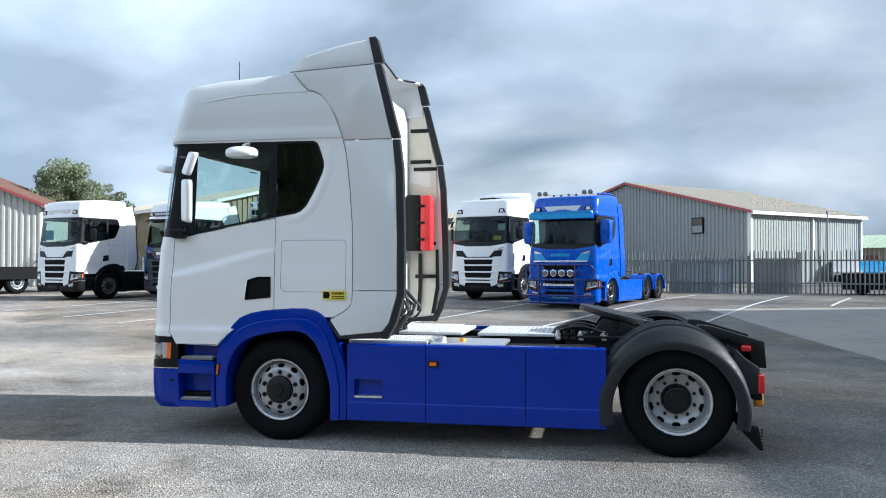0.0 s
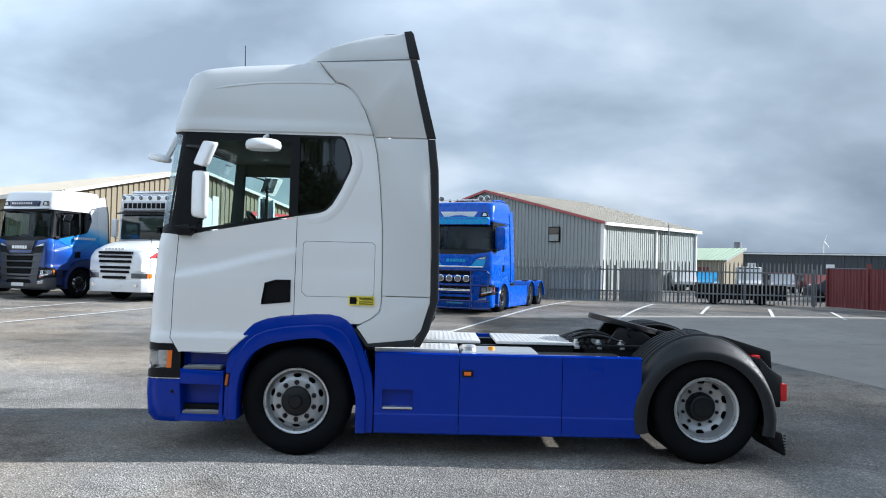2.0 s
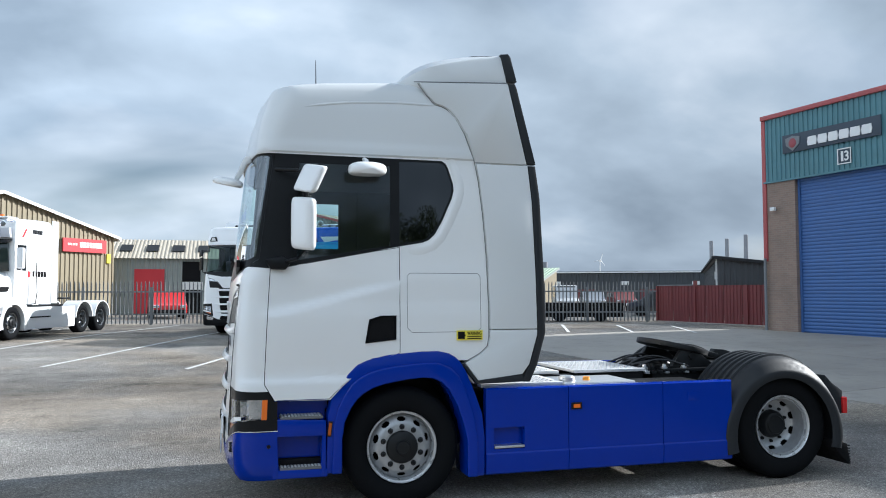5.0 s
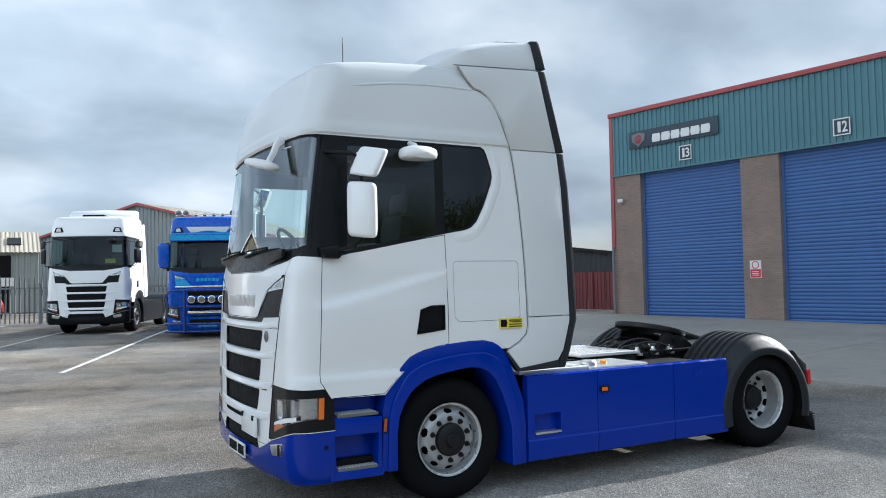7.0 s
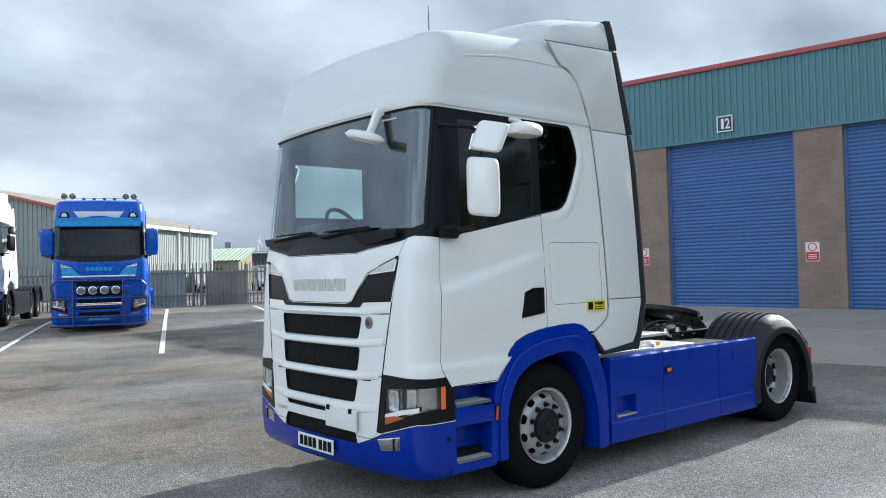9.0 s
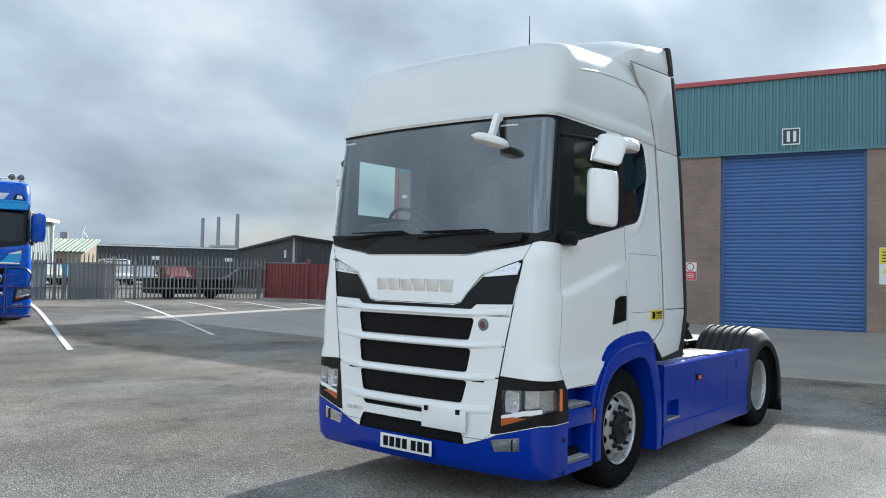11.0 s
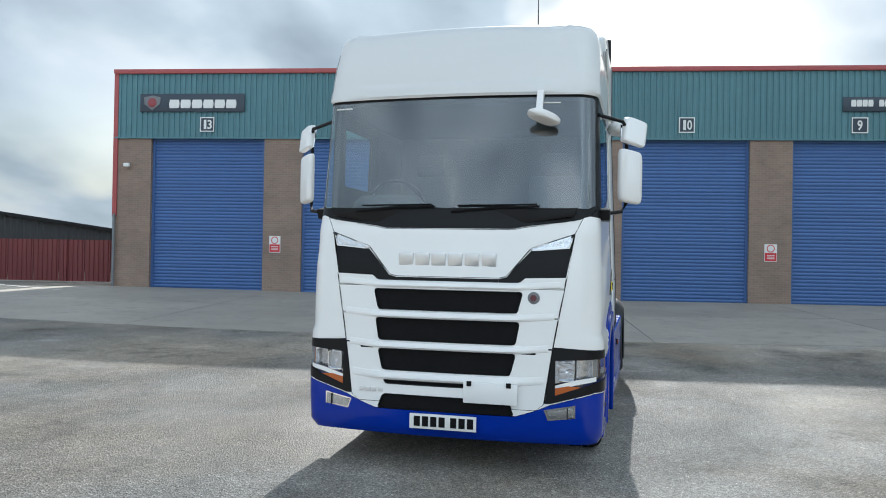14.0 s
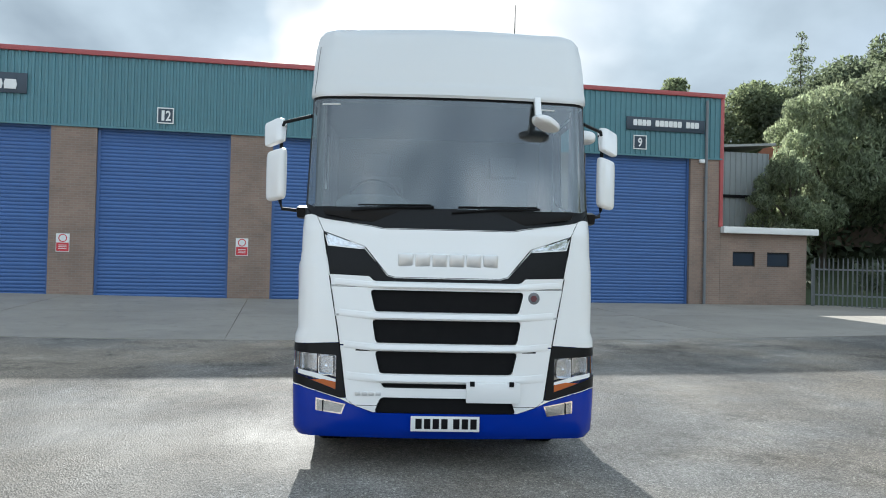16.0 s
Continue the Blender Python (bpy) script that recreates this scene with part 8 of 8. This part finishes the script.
    fw = part("front_wall", ribbed(deep, e, 0.28, 0.03), TANCLAD, lt)
    fw.matrix_basis = pose(0, deep, 0, 0, 0, -90)
    part("red_door", box(-0.08, -0.02, 1.2, 2.8, 0, 1.9), REDSHEET, lt, "dull red door")
    sl = math.atan2(a - e, w)
    me = mesh_of(ribbed((deep + 2 * over) / 8, (w + over) / math.cos(sl), 0.33, 0.05), 0)
    for k in range(8):
        o = part("roof_sheet", me, GREENROOF, lt)
        o.matrix_basis = pose(-over, -over + (k + 1) * (deep + 2 * over) / 8, e - over * math.tan(sl) + 0.06, 0, 0, -90) @ pose(0, 0, 0, -(90 - math.degrees(sl)), 0, 0)
    part("barge_board", prism([(-over, e - 0.14), (w, a - 0.06), (w, a + 0.09), (-over, e + 0.02)], "y", -over - 0.05, -over), PALECLAD, lt)
    p, q, z = Vector((31.0, 78.0)), Vector((62.0, 61.5)), 3.9
    L = (q - p).length
    h = thing("far_hall", "long low dark industrial hall with pale eaves", "building", pose(p.x, p.y, 0.4, 0, 0, math.degrees(math.atan2(q.y - p.y, q.x - p.x))), kind="structure")
    part("wall", box(0, L, 0.05, 20, 0, z - 0.4), DARKCLAD, h)
    part("front_sheet", ribbed(L, z - 0.4, 0.6, 0.06), DARKCLAD, h)
    part("parapet", box(-0.1, L + 0.1, -0.12, 20, z - 0.40, z - 0.18), GREYPL, h)
    part("gutter", box(-0.1, L + 0.1, -0.26, -0.12, z - 0.36, z - 0.22), WHITETRIM, h, "pale gutter")
    for k in range(3):
        part("window", box(4 + k * 7.5, 4.8 + k * 7.5, -0.09, 0.02, 2.2, 2.6), SIGNWHITE, h)
    for x in (6.0, 13.5):
        part("loading_door", box(x, x + 2.6, -0.10, 0.02, 0, 1.7), REDSHEET, h, "dull red loading door")
    # mono-pitch hall, its high corner towards the yard
    d1 = thing("dark_hall", "dark hall with a single-slope roof behind the red fence", "building", pose(26.44, 33.06, 0.35, 0, 0, -32.3), kind="structure")
    part("front_wall", ribbed_gable(14.0, 1.75, 3.40, mono=True), DARKCLAD, d1)
    sw = part("side_wall", ribbed(38.0, 3.40, 0.32, 0.04), DARKCLAD, d1)
    sw.matrix_basis = pose(0, 38.0, 0, 0, 0, -90)
    part("core", prism([(0.03, 0), (13.9, 0), (13.9, 1.70), (0.03, 3.35)], "y", 0.03, 37.9), DARKCLAD, d1)
    part("roof", prism([(-0.25, 3.45), (14.2, 1.74), (14.2, 1.84), (-0.25, 3.55)], "y", -0.2, 38.1), ROOFGREY, d1)
    part("verge", prism([(-0.27, 3.40), (14.2, 1.69), (14.2, 1.86), (-0.27, 3.57)], "y", -0.26, -0.2), GREYPL, d1)
    part("gutter", box(-0.38, -0.25, -0.2, 38.1, 3.40, 3.54), GREYPL, d1)
    part("downpipe", box(-0.16, -0.06, 0.6, 0.7, 0, 3.4), WHITETRIM, d1, "pale downpipe")
    part("window", box(-0.08, 0.02, 4.2, 4.9, 2.25, 2.75), SIGNWHITE, d1, "small pale window")
    pw = thing("power_station", "distant pale works building", "building", pose(182.0, 268.0, 0.4, 0, 0, -38), kind="structure")
    part("block", box(-2, 29, 0, 14, 0, 9.6), PALECLAD, pw)
    part("upper_block", box(4, 15, 2, 12, 9.6, 11.1), PALECLAD, pw)
    for x, y in ((202.0, 294.0), (200.0, 280.0), (193.0, 258.0)):
        st = thing("chimney", "tall distant concrete chimney", "chimney", pose(x, y, 0.4), "distant chimneys")
        part("shaft", lathe([(0, 0), (1.0, 0), (0.78, 23.5), (0.5, 23.6), (0, 23.6)], 14, "z"), STACK, st)
    st = thing("chimney", "grey steel flue stack over far roofs", "chimney", pose(33.5, 76.3, 0.4), "distant chimneys")
    part("shaft", tube([(0, 0, 0), (0, 0, 4.8)], 0.38, 12), STACK, st)
    tb = thing("wind_turbine", "small distant white wind turbine", "turbine", pose(171.0, 338.0, 0))
    part("tower", tube([(0, 0, 0), (0, 0, 17.0)], lambda t: 0.32 - 0.14 * t, 8), SIGNWHITE, tb)
    for k in range(3):
        a = radians(20 + 120 * k)
        part("blade", tube([(0, -0.6, 17), (3.4 * math.sin(a), -0.6, 17 + 3.4 * math.cos(a))], lambda t: 0.2 - 0.15 * t, 6), SIGNWHITE, tb)
    ob = thing("rear_building", "grey-clad building behind the annex", "building", WS @ pose(28.4, 9, 0.2), kind="structure")
    part("wall", ribbed(5.0, 7.3, 0.3, 0.05), GREYCLAD, ob)
    part("block", box(0, 5.0, 0.05, 5, 0, 7.3), GREYCLAD, ob)
    part("roof", prism([(-0.2, 7.3), (5.2, 7.7), (5.2, 7.82), (-0.2, 7.42)], "y", -0.3, 5.2), ROOFGREY, ob)
    part("band", box(0, 5.0, -0.12, 0, 5.0, 5.15), MATTE, ob)


make_buildings()

# ---- behind the fence: container, gate panel, cars ----
CABINET = mat("blue_grey_sheet", (0.36, 0.41, 0.46), 0.5, vary=0.12, scale=2, grime=(0.26, 0.28, 0.29))
cont = thing("storage_container", "pale blue-grey ribbed steel cabinet standing against the fence", "container", pose(6.1, 27.66, 0.43, 0, 0, -4.0))
part("front", ribbed(2.62, 1.5, 0.2, 0.04), CABINET, cont)
part("body", box(0, 2.62, 0.02, 1.2, 0, 1.5), GREYCLAD, cont)
part("roof", box(-0.02, 2.64, -0.05, 1.22, 1.5, 1.55), CABINET, cont)
gp = thing("gate_panel", "flat grey steel gate panel beside the fence", "gate", pose(9.55, 27.42, 0.43, 0, 0, -14.4))
part("panel", box(0, 1.66, -0.02, 0.04, 0.0, 1.5), mat("weathered_panel", (0.26, 0.26, 0.26), 0.7, vary=0.2, scale=3), gp)
part("gate_post", box(1.67, 1.82, -0.05, 0.1, 0, 1.75), CONCRETE, gp)
low = thing("flat_trailer", "low black flat trailer behind the fence", "trailer", pose(12.85, 26.72, 0.43, 0, 0, -14.4))
part("bed", box(0, 3.65, 0.02, 1.6, 0.22, 0.88, 0.03), MATTE, low)
for x in (0.7, 2.6):
    part("wheel", moved(lathe([(0, -0.02), (0.15, -0.02), (0.28, 0.0), (0.3, 0.05), (0.3, 0.2), (0, 0.2)], 18), pose(x, 0.0, 0.3)), TYRE, low)


# a lower white than the tractor units have
CARWHITE = mat("car_white_paint", (0.50, 0.51, 0.52), 0.4, vary=0.1, scale=3, coat=0.3)


def car(label, p, rz, m, van=False):
    """Small parked car: body, cabin glass, wheels, lamps."""
    root = thing("parked_car", label, "car", pose(p[0], p[1], 0.44, 0, 0, rz), "cars beyond the fence")
    H = 1.9 if van else 1.45
    prof = [(0, 0.3), (0.02, 0.72), (0.75, 0.92), (1.35, H - 0.05), (2.2, H), (3.3, H - 0.04), (3.9, 0.98 if not van else H - 0.1), (4.15, 0.9), (4.2, 0.35)]
    S = prism(prof, "y", -0.86, 0.86, 0.05, 3)
    part("body", S, m, root)
    part("windscreen", prism([(0.86, 0.97), (1.38, H - 0.1), (1.34, H - 0.06), (0.80, 0.96)], "y", -0.7, 0.7), WINDARK, root)
    for sg in (-1, 1):
        part("side_window", prism([(1.15, 0.95), (1.5, H - 0.12), (3.1, H - 0.12), (3.5, 0.98)], "y", *sorted((sg * 0.868, sg * 0.85))), WINDARK, root)
        part("headlamp", box(-0.02, 0.12, *sorted((sg * 0.5, sg * 0.8)), 0.58, 0.72, 0.02), CHROME, root)
        for x in (0.75, 3.4):
            part("wheel", moved(lathe([(0, -0.01), (0.2, -0.01), (0.22, 0.02), (0.29, 0.0), (0.31, 0.05), (0.31, 0.18), (0, 0.18)], 20), pose(x, sg * 0.88, 0.31, 0, 0, 0 if sg < 0 else 180)), TYRE, root)
    part("bumper", box(-0.05, 0.1, -0.8, 0.8, 0.3, 0.5, 0.03), BLACK, root)
    part("rear_window", prism([(3.35, H - 0.12), (3.9, 1.0), (3.95, 1.0), (3.42, H - 0.08)], "y", -0.65, 0.65), WINDARK, root)


car("white car parked beyond the palisade fence", (19.5, 49.5), 78, CARWHITE)
car("bright blue car parked beyond the fence", (21.05, 49.5), 75, CYAN)
car("white van parked beyond the fence", (23.8, 48.4), 72, CARWHITE, True)
car("dark car parked beyond the fence", (20.9, 33.7), -35, mat("dark_car_paint", (0.02, 0.022, 0.028), 0.25, coat=0.5))
car("silver car parked beyond the fence", (27.2, 50.8), 70, mat("silver_car_paint", (0.42, 0.44, 0.47), 0.3, metal=0.5, coat=0.4))
car("dull red car in the far car park", (29.4, 49.6), 75, REDSHEET)
car("red car parked before the low hall", (-4.1, 35.6), 98, mat("red_car_paint", (0.55, 0.02, 0.02), 0.28, coat=0.5))
car("black car parked before the low hall", (-9.5, 34.0), 172, mat("dark_car_paint", (0.02, 0.022, 0.028), 0.25, coat=0.5))

trl = thing("semi_trailer", "dark flat semi-trailer with bare wheel by the fence", "trailer", pose(-22.6, 20.3, 0.43, 0, 0, 68))
part("deck", box(-0.5, 5.0, -1.2, 1.2, 0.95, 1.12, 0.02), GREYPL, trl)
part("rail", box(-0.5, 5.0, -1.25, -1.2, 0.62, 1.15), MATTE, trl)
for x in (0.2, 1.5):
    for sg in (-1, 1):
        wheel(trl, x, sg * 1.1, 0.5, sg, "front", None, False)


# ---- trees ----
def leaf_mat(name, rgb):
    m = mat(name, rgb, 0.7, vary=0.3, scale=1.2, spec=0.1)
    nt = m.node_tree
    b = nt.nodes["Principled BSDF"]
    b.inputs["Subsurface Weight"].default_value = 0.0
    g, mr, mu = nt.nodes.new("ShaderNodeNewGeometry"), nt.nodes.new("ShaderNodeMapRange"), nt.nodes.new("ShaderNodeMix")
    nt.links.new(g.outputs["Random Per Island"], mr.inputs[0])
    mr.inputs[3].default_value, mr.inputs[4].default_value = 0.55, 1.5
    src = b.inputs["Base Color"].links[0].from_socket
    sc = nt.nodes.new("ShaderNodeVectorMath"); sc.operation = "SCALE"
    nt.links.new(src, sc.inputs[0]); nt.links.new(mr.outputs[0], sc.inputs["Scale"]); nt.links.new(sc.outputs[0], b.inputs["Base Color"])
    # thin blades let some of the light through
    tr, mx = nt.nodes.new("ShaderNodeBsdfTranslucent"), nt.nodes.new("ShaderNodeMixShader")
    mx.inputs[0].default_value = 0.6
    thru = nt.nodes.new("ShaderNodeVectorMath"); thru.operation = "MULTIPLY"; thru.inputs[1].default_value = (1.35, 1.35, 1.15)
    nt.links.new(sc.outputs[0], thru.inputs[0]); nt.links.new(thru.outputs[0], tr.inputs[0]); nt.links.new(b.outputs[0], mx.inputs[1]); nt.links.new(tr.outputs[0], mx.inputs[2])
    nt.links.new(mx.outputs[0], nt.nodes["Material Output"].inputs[0])
    return m


BARK = mat("bark", (0.09, 0.075, 0.06), 0.9, vary=0.3, scale=6, bump=0.5, bscale=30)
LEAF = leaf_mat("leaves_green", (0.155, 0.182, 0.118))
LEAFDARK = leaf_mat("leaves_dark", (0.128, 0.152, 0.110))
LEAFPALE = leaf_mat("leaves_pale", (0.25, 0.285, 0.20))


def crown_mesh(clumps, leaves, size, seed, droop=0.0):
    """Many small leaf blades round the given clump balls (x, y, z, radius)."""
    rng = np.random.default_rng(seed)
    vs, fs = [], []
    tot = sum(c[3] ** 2 for c in clumps)
    for cx, cy, cz, r in clumps:
        n = int(leaves * r * r / tot)
        d = rng.normal(size=(n, 3)); d /= np.linalg.norm(d, axis=1)[:, None]
        rad = r * (0.45 + 0.6 * rng.random(n) ** 0.5)
        c = np.array([cx, cy, cz]) + d * rad[:, None] * np.array([1, 1, 0.85])
        a, b = rng.normal(size=(n, 3)), rng.normal(size=(n, 3))
        a /= np.linalg.norm(a, axis=1)[:, None]
        a[:, 2] -= droop
        b -= a * (a * b).sum(1)[:, None]; b /= np.linalg.norm(b, axis=1)[:, None]
        s = size * (0.6 + 0.8 * rng.random(n))[:, None]
        q = np.stack([c - a * s, c + b * s * 0.45, c + a * s, c - b * s * 0.45], 1)
        base = len(vs)
        vs.extend(q.reshape(-1, 3).tolist())
        fs.extend([(base + 4 * k, base + 4 * k + 1, base + 4 * k + 2, base + 4 * k + 3) for k in range(n)])
    me = bpy.data.meshes.new("crown")
    me.from_pydata(vs, [], fs)
    return me


def tree(label, x, y, z, h, spread, material, seed, leaves=9000, size=0.16, trunk=0.28, slim=False, droop=0.0):
    rng = random.Random(seed)
    root = thing("tree", label, "tree", pose(x, y, z))
    pts = [(0, 0, -0.2)]
    for k in range(1, 8):
        pts.append((rng.uniform(-0.12, 0.12) * k * 0.4, rng.uniform(-0.12, 0.12) * k * 0.4, h * 0.82 * k / 7))
    part("trunk", tube(pts, lambda t: trunk * (1 - 0.85 * t), 9), BARK, root)
    clumps = []
    for k in range(11 if not slim else 9):
        t = 0.30 + 0.62 * k / 10
        a = k * 2.4 + rng.uniform(-0.5, 0.5)
        reach = spread * (math.sin(math.pi * min(max((t - 0.12) / 0.9, 0), 1)) ** 0.8) * rng.uniform(0.55, 1.0) * (1 if not slim else (1.15 - t))
        bz = h * (t - 0.14)
        tip = (reach * math.cos(a), reach * math.sin(a), h * t + 0.3)
        mid = (tip[0] * 0.5, tip[1] * 0.5, (bz + tip[2]) / 2 + 0.25)
        part("limb", tube([(0, 0, bz), mid, tip], lambda s: trunk * 0.38 * (1 - 0.8 * s), 6), BARK, root)
        clumps.append((*tip, spread * rng.uniform(0.30, 0.52)))
        clumps.append((tip[0] * 0.55 + rng.uniform(-0.5, 0.5), tip[1] * 0.55 + rng.uniform(-0.5, 0.5), tip[2] + rng.uniform(-0.3, 0.6), spread * rng.uniform(0.25, 0.42)))
        for j in range(3):
            b = rng.uniform(0, 6.28)
            clumps.append((tip[0] + spread * 0.42 * math.cos(b), tip[1] + spread * 0.42 * math.sin(b), tip[2] + rng.uniform(-0.4, 0.5), spread * rng.uniform(0.10, 0.22)))
    clumps.append((0, 0, h * 0.94, spread * (0.32 if not slim else 0.16)))
    part("crown", crown_mesh(clumps, int(leaves * 1.7), size * 0.74, seed, droop), material, root)


tree("broad green tree with an uneven crown behind the halls", -33.0, 41.0, 0.4, 7.6, 2.9, LEAFPALE, 1, 12000, 0.17)
tree("small green tree behind the halls", -31.0, 43.0, 0.4, 5.9, 1.7, LEAF, 2, 5000, 0.16)
tree("pale drooping birch beside the annex", 34.6, -22.2, 0.5, 10.6, 3.2, LEAFPALE, 3, 24000, 0.15, 0.24, droop=0.8)
tree("pale birch with hanging foliage", 30.4, -18.3, 0.5, 6.4, 1.7, LEAFPALE, 4, 14000, 0.12, 0.16, droop=0.7)
tree("dark leafy tree on the bank", 44.0, -28.2, 3.0, 12.0, 4.2, LEAFDARK, 5, 22000, 0.19)
tree("dark leafy tree on the bank", 34.0, -28.0, 2.0, 12.5, 4.4, LEAFDARK, 6, 22000, 0.19)
tree("green tree on the hillside", 47.5, -23.0, 3.0, 11.0, 3.8, LEAF, 8, 14000, 0.2)
tree("dark tree on the hillside", 46.5, -31.8, 4.0, 12.0, 4.0, LEAFDARK, 9, 16000, 0.2)
tree("green tree showing over the workshop roof", 52.0, -19.6, 3.5, 12.6, 2.4, LEAF, 10, 8000, 0.2)
tree("dark tree above the fence", 41.0, -29.0, 2.5, 12.5, 4.0, LEAFDARK, 12, 20000, 0.18)
tree("leafy tree above the fence", 26.5, -25.5, 0.6, 7.6, 2.6, LEAF, 13, 11000, 0.15)


def conifer(label, x, y, z, h, spread, seed):
    """Tapering conifer: tiers of drooping boughs round a straight trunk."""
    rng = random.Random(seed)
    root = thing("tree", label, "tree", pose(x, y, z))
    part("trunk", tube([(0, 0, -0.2), (0.05, 0, h * 0.5), (0, 0, h * 0.98)], lambda t: 0.22 * (1 - 0.9 * t), 8), BARK, root)
    clumps = []
    for k in range(16):
        t = 0.18 + 0.80 * k / 15
        r = spread * (1.04 - t) * rng.uniform(0.8, 1.15)
        for j in range(5):
            a = j * 1.257 + k * 0.6 + rng.uniform(-0.3, 0.3)
            clumps.append((r * 0.62 * math.cos(a), r * 0.62 * math.sin(a), h * t + rng.uniform(-0.25, 0.25), 0.12 + r * 0.45))
            if j < 3:
                part("bough", tube([(0, 0, h * t), (r * math.cos(a), r * math.sin(a), h * t - 0.25)], lambda s: 0.05 * (1 - 0.8 * s), 5), BARK, root)
    part("crown", crown_mesh(clumps, 15000, 0.13, seed, 0.5), LEAFDARK, root)


conifer("slim dark conifer on the skyline", 50.6, -28.9, 4.0, 15.4, 4.6, 7)
conifer("small dark conifer on the skyline", 52.5, -27.0, 4.0, 11.8, 3.2, 17)


def make_hill():
    bm = bmesh.new()
    n, m = 90, 26
    g = []
    for i in range(n + 1):
        g.append([])
        for j in range(m + 1):
            a, r = radians(-160 + 147 * i / n), 33 + 90 * j / m
            x, y = -7 + r * math.cos(a), r * math.sin(a)
            z = 0.45 + 13.0 * smoothstep(0, 1, j / m * 1.3) * smoothstep(0, 19, -13 - math.degrees(a)) * (1.8 - 0.8 * smoothstep(-105, -82, math.degrees(a))) + 0.7 * noise.noise((x * 0.12, y * 0.12, 0)) * min(j / 4, 1) - (0.25 if j == 0 else 0)
            g[-1].append(bm.verts.new((x, y, z)))
    for i in range(n):
        for j in range(m):
            bm.faces.new((g[i][j], g[i + 1][j], g[i + 1][j + 1], g[i][j + 1]))
    bmesh.ops.recalc_face_normals(bm, faces=bm.faces[:])
    tagged(part("hillside", bm, mat("rough_grass", (0.045, 0.065, 0.025), 0.9, vary=0.4, scale=1.5, bump=0.8, bscale=6)), "rough green wooded hillside behind the fence", "hill", kind="structure")
    # far woods and undergrowth, past counting
    rng = random.Random(5)
    clumps = []
    for k in range(400):
        a, r = radians(-160 + 143 * rng.random()), 38 + 75 * rng.random() ** 1.3
        x, y = -7 + r * math.cos(a), r * math.sin(a)
        s = WS.inverted() @ Vector((x, y, 0))
        if s.x < 26.5:
            continue
        j = (r - 33) / 90
        zz = 0.45 + 13.0 * smoothstep(0, 1, j * 1.3) * smoothstep(0, 19, -13 - math.degrees(a)) * (1.8 - 0.8 * smoothstep(-105, -82, math.degrees(a)))
        R = rng.uniform(0.7, 1.5) if r < 48 and a > radians(-75) else rng.uniform(1.5, 3.2)
        for q in range(3):
            clumps.append((x + rng.uniform(-R, R), y + rng.uniform(-R, R), zz + R * rng.uniform(0.3, 1.3), R * rng.uniform(0.6, 1.0)))
    me = crown_mesh(clumps, 190000, 0.24, 21)
    tagged(part("woodland", me, LEAFDARK), "dense dark green woodland and undergrowth on the hillside", "woodland", kind="stuff")


make_hill()
ROOFRED = mat("clay_roof", (0.30, 0.12, 0.07), 0.85, vary=0.2, scale=3)
hs = thing("hillside_house", "brick house with clay roof among the trees", "house", pose(37.8, -26.2, 6.1, 0, 0, -60))
part("wall", box(-3, 3, 0, 5, -3, 2.2), BRICK, hs)
part("roof", prism([(-0.4, 2.2), (2.5, 4.0), (5.4, 2.2), (5.4, 2.05), (-0.4, 2.05)], "x", -3.3, 3.3), ROOFRED, hs)
